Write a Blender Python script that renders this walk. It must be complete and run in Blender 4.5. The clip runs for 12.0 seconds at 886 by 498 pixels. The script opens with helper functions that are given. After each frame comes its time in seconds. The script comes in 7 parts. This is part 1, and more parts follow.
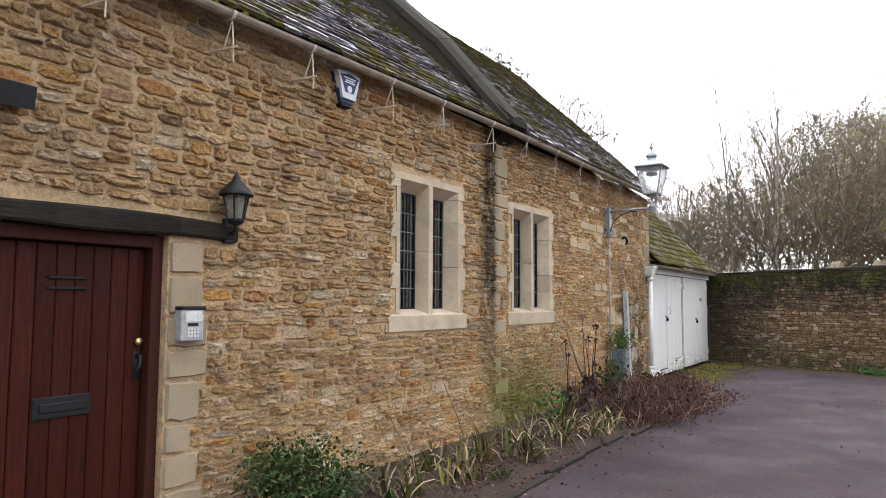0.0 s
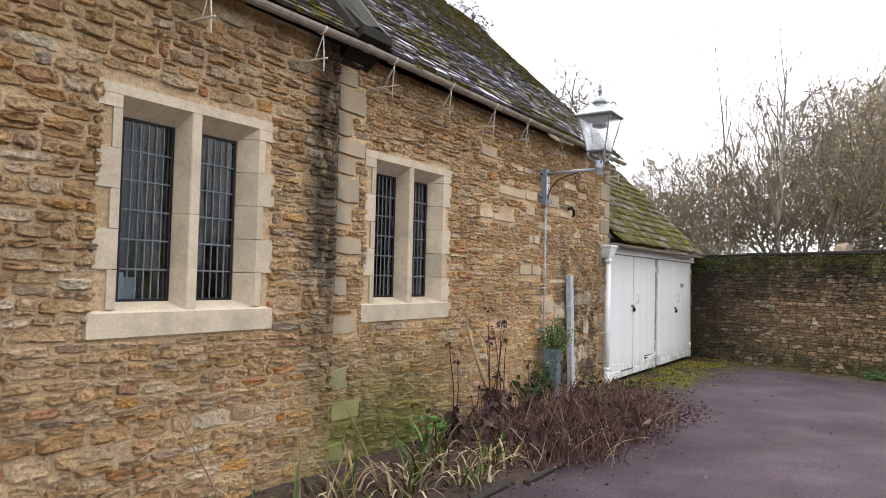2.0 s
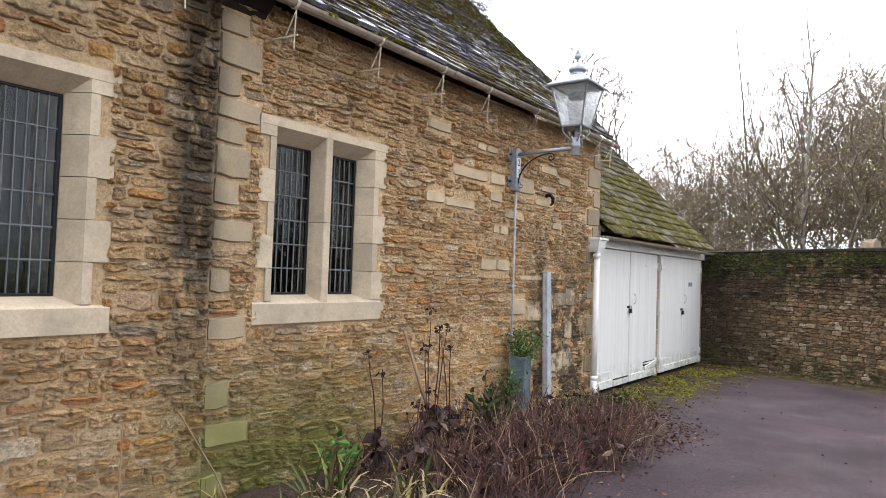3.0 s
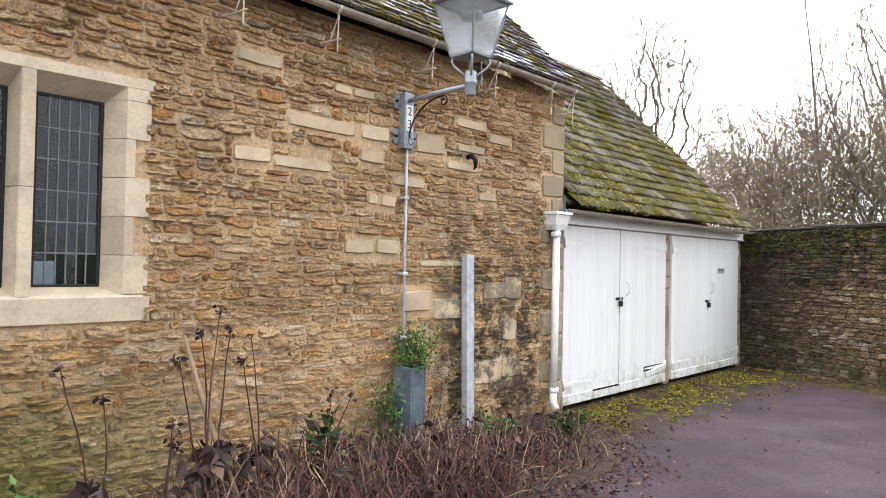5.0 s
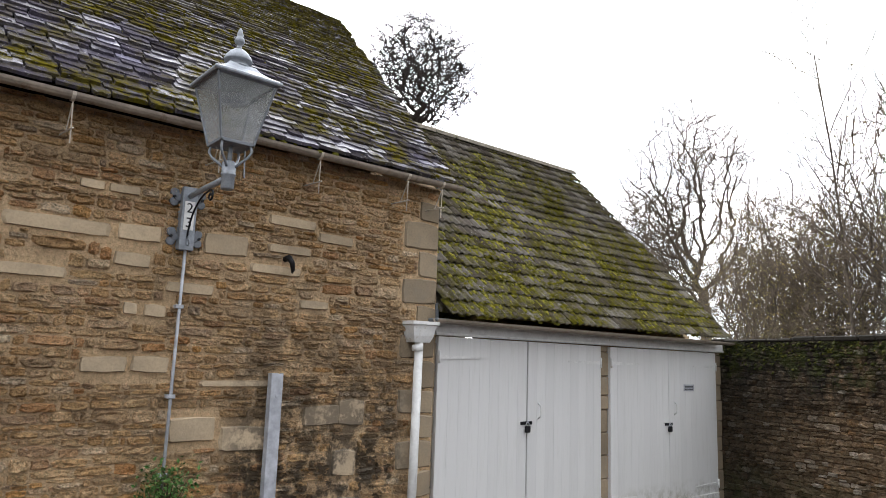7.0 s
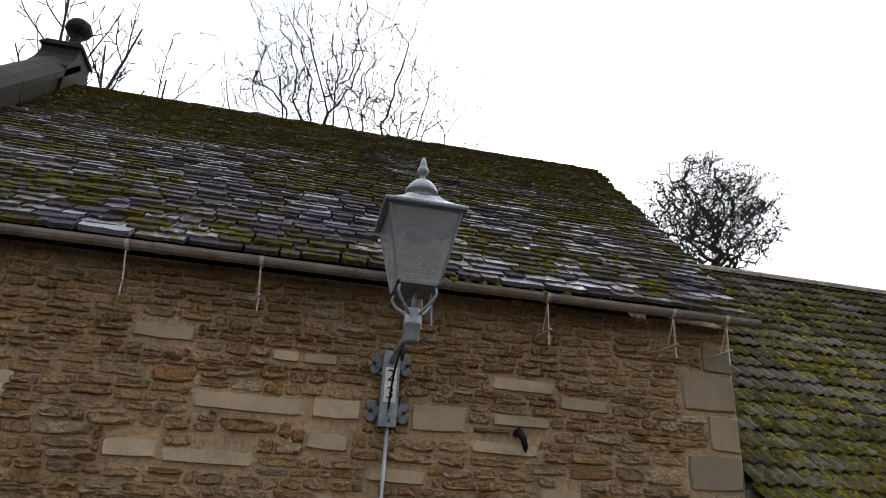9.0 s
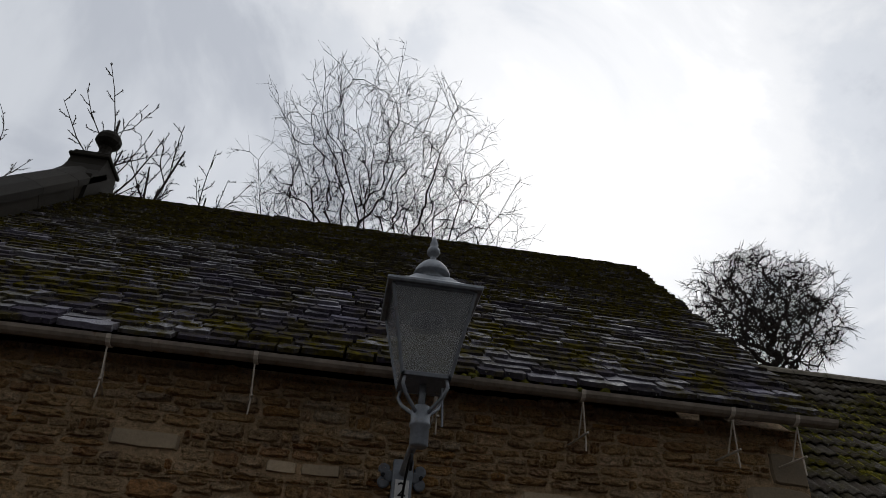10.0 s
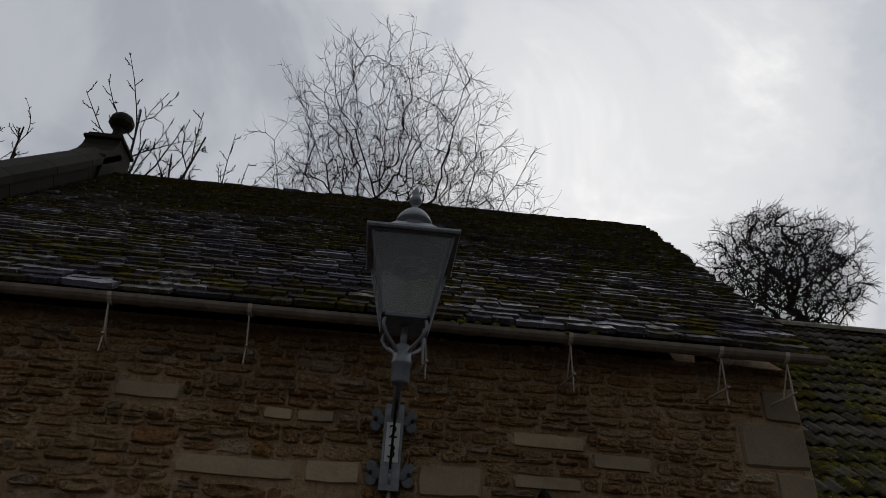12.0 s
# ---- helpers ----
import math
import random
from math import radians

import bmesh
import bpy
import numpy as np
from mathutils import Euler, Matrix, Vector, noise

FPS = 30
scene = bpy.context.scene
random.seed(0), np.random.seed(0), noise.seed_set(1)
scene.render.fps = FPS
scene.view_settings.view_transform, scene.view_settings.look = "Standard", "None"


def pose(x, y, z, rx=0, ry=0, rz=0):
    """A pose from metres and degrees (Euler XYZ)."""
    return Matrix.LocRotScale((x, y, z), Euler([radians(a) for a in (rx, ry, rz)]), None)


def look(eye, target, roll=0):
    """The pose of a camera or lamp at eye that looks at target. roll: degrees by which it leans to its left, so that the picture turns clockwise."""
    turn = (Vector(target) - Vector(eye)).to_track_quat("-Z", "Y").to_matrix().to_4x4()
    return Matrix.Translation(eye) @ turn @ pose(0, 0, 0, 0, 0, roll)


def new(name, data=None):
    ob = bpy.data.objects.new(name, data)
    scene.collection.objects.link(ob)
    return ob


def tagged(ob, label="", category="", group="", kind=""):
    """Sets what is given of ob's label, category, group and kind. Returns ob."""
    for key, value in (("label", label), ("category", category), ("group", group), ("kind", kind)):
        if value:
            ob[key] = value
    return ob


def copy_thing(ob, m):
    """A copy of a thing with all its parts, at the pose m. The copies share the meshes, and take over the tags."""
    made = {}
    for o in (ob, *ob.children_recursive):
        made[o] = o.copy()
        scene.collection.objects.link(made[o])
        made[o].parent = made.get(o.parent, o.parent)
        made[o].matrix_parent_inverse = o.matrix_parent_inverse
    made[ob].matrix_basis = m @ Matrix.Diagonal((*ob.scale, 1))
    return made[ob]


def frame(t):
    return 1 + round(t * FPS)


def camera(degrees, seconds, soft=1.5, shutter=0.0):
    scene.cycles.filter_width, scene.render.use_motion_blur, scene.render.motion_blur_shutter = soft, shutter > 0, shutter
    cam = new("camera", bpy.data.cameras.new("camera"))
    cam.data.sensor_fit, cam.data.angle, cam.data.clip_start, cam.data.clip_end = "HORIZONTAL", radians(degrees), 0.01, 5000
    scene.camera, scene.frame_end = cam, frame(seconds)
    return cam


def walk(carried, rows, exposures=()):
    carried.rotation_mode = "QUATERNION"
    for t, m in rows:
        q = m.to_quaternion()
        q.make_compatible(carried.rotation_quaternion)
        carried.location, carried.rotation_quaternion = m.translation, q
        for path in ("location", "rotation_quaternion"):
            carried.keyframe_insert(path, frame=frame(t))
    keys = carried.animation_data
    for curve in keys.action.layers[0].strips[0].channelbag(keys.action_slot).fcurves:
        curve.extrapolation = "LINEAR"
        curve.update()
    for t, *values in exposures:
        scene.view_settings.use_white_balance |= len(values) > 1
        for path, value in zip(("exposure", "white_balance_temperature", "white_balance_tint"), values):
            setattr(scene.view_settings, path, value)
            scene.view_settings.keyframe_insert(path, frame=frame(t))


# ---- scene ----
cam = camera(65.7, 12.0, soft=0.8)
PATH = [
    (0, (0.05, -0.006, 1.542), (-1.026, 1.674, 1.693), 0.3),
    (0.5, (0.088, 0.716, 1.556), (-1.002, 2.388, 1.682), 0.5),
    (1, (0.088, 1.432, 1.559), (-1.022, 3.093, 1.657), 0.9),
    (1.5, (0.097, 2.17, 1.616), (-1.014, 3.83, 1.7), 1.1),
    (2, (0.094, 2.889, 1.65), (-1.015, 4.551, 1.735), 1.3),
    (2.5, (0.105, 3.623, 1.691), (-1.015, 5.278, 1.771), 1.6),
    (2.7, (0.115, 3.91, 1.668), (-1.014, 5.559, 1.745), 1.8),
    (4.3, (0.267, 5.94, 1.637), (-1.183, 7.316, 1.692), 0.9),
    (4.5, (0.291, 6.25, 1.61), (-1.164, 7.622, 1.66), 1.0),
    (5, (0.545, 6.987, 1.637), (-0.834, 8.436, 1.681), 1.0),
    (5.5, (0.925, 7.661, 1.715), (-0.28, 9.257, 1.761), 1.4),
    (6, (1.268, 8.297, 1.769), (0.235, 10.008, 1.837), 1.1),
    (6.5, (1.447, 8.86, 1.778), (0.351, 10.531, 1.85), 1.3),
    (6.9, (1.398, 9.213, 1.881), (-0.031, 10.595, 2.101), 1.9),
    (7, (1.403, 9.273, 1.887), (-0.12, 10.53, 2.203), 2.0),
    (7.2, (1.463, 9.446, 1.85), (-0.188, 10.464, 2.338), 2.4),
    (8.8, (0.671, 10.358, 1.915), (-1.137, 10.775, 2.664), 2.9),
    (9, (0.541, 10.439, 1.947), (-1.254, 10.804, 2.751), 3.1),
    (9.5, (0.21, 10.579, 1.988), (-1.514, 10.845, 2.967), 3.7),
    (10, (0.09, 10.689, 2.012), (-1.572, 10.89, 3.106), 4.0),
    (10.5, (0.062, 10.751, 1.988), (-1.591, 10.917, 3.103), 4.0),
    (11, (0.03, 10.775, 1.95), (-1.627, 10.93, 3.06), 4.0),
    (11.5, (0.039, 10.797, 1.927), (-1.628, 10.924, 3.023), 3.7),
    (12, (0.101, 10.959, 1.822), (-1.6, 11.081, 2.866), 3.4),
]
EXPOSURES = [(0, 0.60), (2.5, 0.77), (4.5, 0.98), (5.0, 1.12), (5.5, 1.0), (6.5, 0.36), (7.2, 0.08), (8.8, -0.55), (9.5, -1.35), (10, -2.4), (10.5, -2.7), (12, -2.8)]
walk(cam, [(t, look(eye, target, roll)) for t, eye, target, roll in PATH], EXPOSURES)

# ---- world: overcast, brightest round the veiled sun beyond the roof ----
SUN_AZ, SUN_EL = 69.0, 38.0          # degrees from +y towards -x, and above the horizon
sun_way = Vector((-math.sin(radians(SUN_AZ)) * math.cos(radians(SUN_EL)), math.cos(radians(SUN_AZ)) * math.cos(radians(SUN_EL)), math.sin(radians(SUN_EL))))


class Nodes:
    """A short way to write node trees."""

    def __init__(self, tree):
        self.t = tree
        tree.nodes.clear()

    def add(self, kind, ins=None):
        n = self.t.nodes.new(kind)
        for k, v in (ins or {}).items():
            if isinstance(v, bpy.types.NodeSocket):
                self.t.links.new(v, n.inputs[k])
            else:
                n.inputs[k].default_value = v
        return n

    def pos(self):
        return self.add("ShaderNodeNewGeometry").outputs["Position"]

    def noise(self, scale, detail=4.0, rough=0.55, vec=None, stretch=None, warp=0.0):
        vec = vec or self.pos()
        if stretch:
            vec = self.add("ShaderNodeMapping", {"Vector": vec, "Scale": stretch}).outputs[0]
        return self.add("ShaderNodeTexNoise", {"Vector": vec, "Scale": scale, "Detail": detail, "Roughness": rough, "Distortion": warp}).outputs["Fac"]

    def ramp(self, fac, stops, smooth=False):
        n = self.add("ShaderNodeValToRGB", {"Fac": fac})
        n.color_ramp.interpolation = "EASE" if smooth else "LINEAR"
        el = n.color_ramp.elements
        while len(el) < len(stops):
            el.new(0.5)
        for e, (p, c) in zip(el, stops):
            e.position = p
            e.color = (c, c, c, 1) if isinstance(c, (int, float)) else (*c, 1)
        return n.outputs["Color"]

    def mix(self, fac, a, b, mode="MIX"):
        n = self.add("ShaderNodeMix")
        n.data_type, n.blend_type = "RGBA", mode
        for key, v in ((0, fac), (6, a), (7, b)):
            if isinstance(v, bpy.types.NodeSocket):
                self.t.links.new(v, n.inputs[key])
            elif key == 0:
                n.inputs[key].default_value = v
            else:
                n.inputs[key].default_value = (v, v, v, 1) if isinstance(v, (int, float)) else (*v, 1)
        return n.outputs[2]

    def math(self, op, a, b=0.0, clamp=False):
        n = self.add("ShaderNodeMath", {0: a, 1: b})
        n.operation, n.use_clamp = op, clamp
        return n.outputs[0]

    def xyz(self, vec=None):
        return self.add("ShaderNodeSeparateXYZ", {0: vec or self.pos()}).outputs

    def band(self, v, a, b, c, d):
        """1 between b and c, falling to 0 at a and d."""
        up = self.add("ShaderNodeMapRange", {0: v, 1: a, 2: b}).outputs[0]
        down = self.add("ShaderNodeMapRange", {0: v, 1: c, 2: d, 3: 1.0, 4: 0.0}).outputs[0]
        return self.math("MULTIPLY", up, down)

    def rnd(self):
        """A number of its own for each piece, be it an object or an island of a joined mesh."""
        o = self.add("ShaderNodeObjectInfo").outputs["Random"]
        i = self.add("ShaderNodeNewGeometry").outputs["Random Per Island"]
        return self.math("FRACT", self.math("ADD", o, i))

    def bump(self, height, strength=0.5, dist=0.01):
        return self.add("ShaderNodeBump", {"Height": height, "Strength": strength, "Distance": dist}).outputs[0]

    def surface(self, color, rough=0.8, metal=0.0, normal=None, **more):
        ins = {"Base Color": color if isinstance(color, bpy.types.NodeSocket) else (*color, 1), "Roughness": rough, "Metallic": metal, "Specular IOR Level": 0.22}
        if normal:
            ins["Normal"] = normal
        ins.update(more)
        s = self.add("ShaderNodeBsdfPrincipled", ins)
        self.add("ShaderNodeOutputMaterial", {"Surface": s.outputs[0]})
        return s


def build_world():
    w = bpy.data.worlds.new("overcast_sky")
    scene.world = w
    w.use_nodes = True
    n = Nodes(w.node_tree)
    way = n.add("ShaderNodeTexCoord").outputs["Generated"]
    sky = n.add("ShaderNodeTexSky")
    sky.sky_type, sky.sun_disc, sky.sun_elevation, sky.sun_rotation = "NISHITA", False, radians(SUN_EL), radians(-SUN_AZ)
    sky.air_density, sky.dust_density = 1.2, 3.0
    dot = n.add("ShaderNodeVectorMath", {0: way, 1: sun_way})
    dot.operation = "DOT_PRODUCT"
    near = dot.outputs["Value"]
    glow = n.ramp(n.add("ShaderNodeMapRange", {0: near, 1: -1.0, 2: 1.0}).outputs[0], [(0.0, SKY_FAR), (0.50, SKY_FAR * 1.2), (0.70, SKY_FAR * 3.2), (0.87, SKY_MID), (0.95, SKY_NEAR), (1.0, SKY_SUN)])
    # flatten the directions so that the clouds lie in a layer
    x, y, z = n.xyz(way)
    up = n.math("ADD", n.math("MAXIMUM", z, 0.0), 0.35)
    flat = n.add("ShaderNodeCombineXYZ", {0: n.math("DIVIDE", x, up), 1: n.math("DIVIDE", y, up)}).outputs[0]
    big = n.noise(2.1, 7, 0.58, vec=flat, warp=0.5)
    cloud = n.ramp(big, [(0.34, (0.64, 0.68, 0.76)), (0.45, (0.82, 0.86, 0.93)), (0.56, (1.0, 1.02, 1.06)), (0.70, (1.45, 1.44, 1.43))], True)
    grey = n.mix(1.0, cloud, glow, "MULTIPLY")
    blue = n.mix(1.0, sky.outputs[0], (0.06, 0.06, 0.06), "MULTIPLY")
    layer = n.mix(n.ramp(big, [(0.60, 0.97), (0.75, 0.85)]), blue, grey)
    back = n.add("ShaderNodeBackground", {"Color": layer, "Strength": SKY_STRENGTH})
    n.add("ShaderNodeOutputWorld", {"Surface": back.outputs[0]})


# one unit of the ramp is SKY_STRENGTH of light
SKY_STRENGTH, SKY_FAR, SKY_MID, SKY_NEAR, SKY_SUN = 6.0, 0.20, 0.66, 0.70, 0.86
build_world()
lamp = bpy.data.lights.new("sun", "SUN")
lamp.energy, lamp.angle, lamp.color = 0.8, radians(18), (1.0, 0.96, 0.90)
sun = new("sun", lamp)
sun.matrix_world = look(sun_way * 60, (0, 0, 0))


# ---- materials ----
def material(name):
    m = bpy.data.materials.new(name)
    m.use_nodes = True
    return m, Nodes(m.node_tree)


def stone_colour(n, stops, grain=0.9):
    base = n.ramp(n.rnd(), stops)
    patch = n.noise(7, 6, 0.65)
    base = n.mix(n.ramp(patch, [(0.35, 0.0), (0.7, 0.6)]), base, n.mix(0.55, base, (0.52, 0.38, 0.22)))
    rust = n.noise(13, 5, 0.7)
    base = n.mix(n.ramp(rust, [(0.52, 0.0), (0.68, 0.55)]), base, n.mix(0.6, base, (0.42, 0.19, 0.05)))
    pits = n.noise(40, 9, 0.78, stretch=(1, 1, 1.2))
    base = n.mix(grain, base, n.ramp(pits, [(0.32, 0.16), (0.42, 0.72), (0.52, 1.08), (0.62, 1.28), (0.74, 1.7)]), "MULTIPLY")
    lichen = n.noise(24, 6, 0.7, warp=1.0)
    return n.mix(n.ramp(lichen, [(0.62, 0.0), (0.68, 0.55)]), base, (0.52, 0.47, 0.38))


def wall_wear(n, base):
    """Leak stain below the kneeler, algae low down by the drip, and general grime."""
    x, y, z = n.xyz()
    leak = n.math("MULTIPLY", n.band(y, 6.62, 6.86, 7.04, 7.22), n.ramp(n.noise(5, 4, 0.65, stretch=(1, 1, 0.45)), [(0.33, 0.0), (0.47, 1.0)]))
    leak = n.math("MULTIPLY", leak, n.band(z, 0.3, 1.8, 4.0, 5.0))
    base = n.mix(n.math("MULTIPLY", leak, 0.85), base, (0.035, 0.032, 0.028))
    low = n.math("MULTIPLY", n.band(y, 6.5, 7.2, 8.2, 9.4), n.band(z, -0.5, 0.0, 0.35, 1.15))
    alg = n.math("MULTIPLY", low, n.ramp(n.noise(4, 5, 0.6), [(0.24, 0.0), (0.44, 1.0)]))
    base = n.mix(n.math("MULTIPLY", alg, 0.85), base, (0.17, 0.18, 0.035))
    dark = n.math("MULTIPLY", n.band(y, 11.35, 11.6, 13.0, 13.3), n.band(z, 0.0, 0.2, 1.0, 2.9))
    soot = n.math("MULTIPLY", dark, n.ramp(n.noise(6, 4, 0.7), [(0.42, 0.0), (0.54, 1.0)]))
    base = n.mix(n.math("MULTIPLY", soot, 0.85), base, (0.06, 0.05, 0.04))
    grime = n.ramp(n.noise(1.6, 4, 0.6), [(0.3, 0.78), (0.6, 1.06)])
    return n.mix(1.0, base, grime, "MULTIPLY")


def rubble(name, stops, wear):
    m, n = material(name)
    base = wear(n, stone_colour(n, stops))
    h = n.math("ADD", n.noise(40, 9, 0.78, stretch=(1, 1, 1.2)), n.math("MULTIPLY", n.noise(17, 6, 0.7, stretch=(1, 1, 1.5)), 1.2))
    h = n.math("ADD", h, n.math("MULTIPLY", n.noise(95, 6, 0.75), 0.45))
    n.surface(base, 0.88, normal=n.bump(h, 1.0, 0.05), **{"Specular IOR Level": 0.25})
    return m


OCHRES = [(0.0, (0.50, 0.275, 0.112)), (0.10, (0.68, 0.415, 0.19)), (0.22, (0.57, 0.35, 0.155)), (0.32, (0.78, 0.53, 0.295)),
          (0.44, (0.64, 0.41, 0.21)), (0.54, (0.49, 0.34, 0.21)), (0.62, (0.72, 0.365, 0.102)), (0.70, (0.79, 0.60, 0.41)), (0.78, (0.60, 0.385, 0.19)), (0.86, (0.84, 0.69, 0.50)), (0.93, (0.57, 0.235, 0.064)), (1.0, (0.42, 0.345, 0.27))]
GREYS = [(0.0, (0.12, 0.072, 0.040)), (0.25, (0.25, 0.165, 0.095)), (0.5, (0.16, 0.106, 0.062)), (0.7, (0.33, 0.235, 0.15)), (0.85, (0.29, 0.165, 0.075)), (0.93, (0.42, 0.33, 0.235)), (1.0, (0.58, 0.51, 0.42))]


def yard_wear_and_tone(n, base):
    x, y, z = n.xyz()
    edge = n.math("ADD", z, n.math("MULTIPLY", n.math("SUBTRACT", n.noise(2.2, 5, 0.6), 0.5), 1.6))
    black = n.math("MULTIPLY", n.band(edge, 1.05, 1.85, 3.0, 4.0), n.ramp(n.noise(5, 5, 0.7, stretch=(1, 1, 0.5)), [(0.30, 0.0), (0.52, 1.0)]))
    base = n.mix(n.math("MULTIPLY", black, 0.88), base, (0.020, 0.018, 0.016))
    # the whole height turns darker towards the end by the garage
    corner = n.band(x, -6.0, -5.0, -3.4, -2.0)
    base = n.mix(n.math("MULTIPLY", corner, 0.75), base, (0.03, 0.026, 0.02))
    top = n.math("MULTIPLY", n.band(edge, 1.75, 2.05, 3.0, 4.0), n.ramp(n.noise(7, 5, 0.65), [(0.44, 0.0), (0.56, 1.0)]))
    base = n.mix(n.math("MULTIPLY", top, 0.6), base, (0.09, 0.11, 0.022))
    foot = n.math("MULTIPLY", n.band(z, -1.0, -0.5, 0.15, 0.7), n.ramp(n.noise(4, 4), [(0.4, 0.0), (0.6, 0.8)]))
    return n.mix(foot, base, (0.07, 0.075, 0.03))


STONE = rubble("rubble_stone", OCHRES, wall_wear)
TANS = [(p, tuple(0.8 * a + 0.2 * b for a, b in zip(c, (0.82, 0.55, 0.29)))) for p, c in OCHRES]
TAN_STONE = rubble("tan_rubble_stone", TANS, wall_wear)
YARD_STONE = rubble("dark_rubble_stone", GREYS, yard_wear_and_tone)


def mortar(name, colour, wear):
    m, n = material(name)
    base = n.mix(1.0, colour, n.ramp(n.noise(30, 9, 0.8), [(0.30, 0.35), (0.45, 0.9), (0.7, 1.35)]), "MULTIPLY")
    base = wear(n, base)
    n.surface(base, 0.95, normal=n.bump(n.noise(26, 9, 0.8), 1.0, 0.04))
    return m


MORTAR = mortar("lime_mortar", (0.66, 0.465, 0.275), wall_wear)
YARD_MORTAR = mortar("dark_mortar", (0.14, 0.092, 0.055), yard_wear_and_tone)


def dressed(name, colour, wear=None, dirt=0.5):
    m, n = material(name)
    v = n.ramp(n.rnd(), [(0.0, 0.82), (1.0, 1.12)])
    base = n.mix(1.0, colour, v, "MULTIPLY")
    base = n.mix(1.0, base, n.ramp(n.noise(55, 6, 0.7), [(0.3, 0.82), (0.5, 1.0), (0.7, 1.10)]), "MULTIPLY")
    base = n.mix(n.math("MULTIPLY", n.ramp(n.noise(5, 5, 0.65), [(0.45, 0.0), (0.75, 0.8)]), dirt), base, (0.24, 0.20, 0.15))
    if wear:
        base = wear(n, base)
    n.surface(base, 0.85, normal=n.bump(n.math("ADD", n.noise(90, 5, 0.7), n.noise(20, 3)), 0.35, 0.006), **{"Specular IOR Level": 0.25})
    return m


ASHLAR = dressed("window_limestone", (0.46, 0.375, 0.275), dirt=0.75)
QUOIN = dressed("old_dressed_limestone", (0.31, 0.24, 0.16), wall_wear, 1.0)
PATCH = dressed("pale_patch_limestone", (0.50, 0.385, 0.255), wall_wear, 0.6)
# weathered brown stone, its colour taken near black to stand in for shade
PARAPET_STONE = dressed("weathered_parapet_shade_dark", (0.024, 0.019, 0.012), None, 0.04)
COPING_STONE = dressed("weathered_coping_shade_dark", (0.017, 0.0135, 0.009), None, 0.02)


def plain(name, colour, rough=0.6, metal=0.0, grain=30.0, amount=0.25, bump=0.15, rust=None, **more):
    """Paint, metal or plastic with slight unevenness and, if given, patches of rust or dirt."""
    m, n = material(name)
    base = n.mix(1.0, colour, n.ramp(n.noise(grain, 5, 0.65), [(0.3, 1.0 - amount), (0.7, 1.0 + amount * 0.6)]), "MULTIPLY")
    base = n.mix(1.0, base, n.ramp(n.noise(2.5, 4, 0.6), [(0.3, 1.0 - amount * 0.6), (0.65, 1.05)]), "MULTIPLY")
    if rust:
        base = n.mix(n.ramp(n.noise(9, 6, 0.7), [(0.58, 0.0), (0.70, 0.85)]), base, rust)
    n.surface(base, rough, metal, n.bump(n.noise(grain * 2, 4, 0.6), bump, 0.004), **more)
    return m


def wood_boards(name, dark, light, rough, grain=(14, 14, 0.8)):
    m, n = material(name)
    tone = n.ramp(n.rnd(), [(0.0, 0.75), (1.0, 1.15)])
    base = n.ramp(n.noise(6, 6, 0.65, stretch=grain), [(0.3, dark), (0.7, light)])
    base = n.mix(1.0, base, tone, "MULTIPLY")
    scuff = n.ramp(n.noise(22, 4, 0.7, stretch=(1, 1, 0.4)), [(0.72, 0.0), (0.78, 0.5)])
    base = n.mix(scuff, base, (0.16, 0.08, 0.05))
    n.surface(base, rough, normal=n.bump(n.noise(9, 6, 0.7, stretch=grain), 0.3, 0.004), **{"Specular IOR Level": 0.12})
    return m


DOOR_WOOD = wood_boards("stained_door_boards", (0.020, 0.0036, 0.002), (0.058, 0.0115, 0.0055), 0.5)
FRAME_WOOD = wood_boards("stained_door_frame", (0.025, 0.008, 0.006), (0.05, 0.015, 0.010), 0.55)
LINTEL_WOOD = wood_boards("old_oak_lintel", (0.010, 0.008, 0.007), (0.032, 0.025, 0.021), 0.85, (10, 1.0, 14))


def white_boards():
    m, n = material("white_gloss_paint")
    x, y, z = n.xyz()
    base = n.mix(1.0, (0.69, 0.68, 0.665), n.ramp(n.rnd(), [(0.0, 0.95), (1.0, 1.02)]), "MULTIPLY")
    streak = n.noise(3, 6, 0.7, stretch=(1, 7, 0.7))
    base = n.mix(n.ramp(streak, [(0.5, 0.0), (0.75, 0.35)]), base, (0.52, 0.52, 0.48))
    foot = n.math("MULTIPLY", n.band(z, -1.0, -0.5, 0.08, 0.42), n.ramp(n.noise(8, 5, 0.7), [(0.44, 0.0), (0.62, 0.85)]))
    base = n.mix(foot, base, (0.26, 0.25, 0.17))
    n.surface(base, 0.55, normal=n.bump(n.noise(7, 5, 0.6, stretch=(1, 8, 0.6)), 0.25, 0.004))
    return m


WHITE = white_boards()
WHITE_TRIM = plain("white_trim_paint", (0.72, 0.71, 0.69), 0.5, grain=18, amount=0.15, rust=(0.42, 0.38, 0.30))
GUTTER_PAINT = plain("cream_gutter_paint", (0.30, 0.25, 0.20), 0.5, grain=14, amount=0.3, rust=(0.17, 0.10, 0.06))
BLACK_IRON = plain("black_iron", (0.018, 0.018, 0.020), 0.5, 0.3)
LEAD = plain("lead_came", (0.14, 0.15, 0.16), 0.6, 0.1)
GREY_PAINT = plain("grey_painted_iron", (0.19, 0.20, 0.22), 0.5, 0.2, rust=(0.14, 0.10, 0.08))
LIGHT_GREY = plain("pale_grey_painted_iron", (0.29, 0.31, 0.34), 0.45, 0.2, rust=(0.20, 0.16, 0.13))
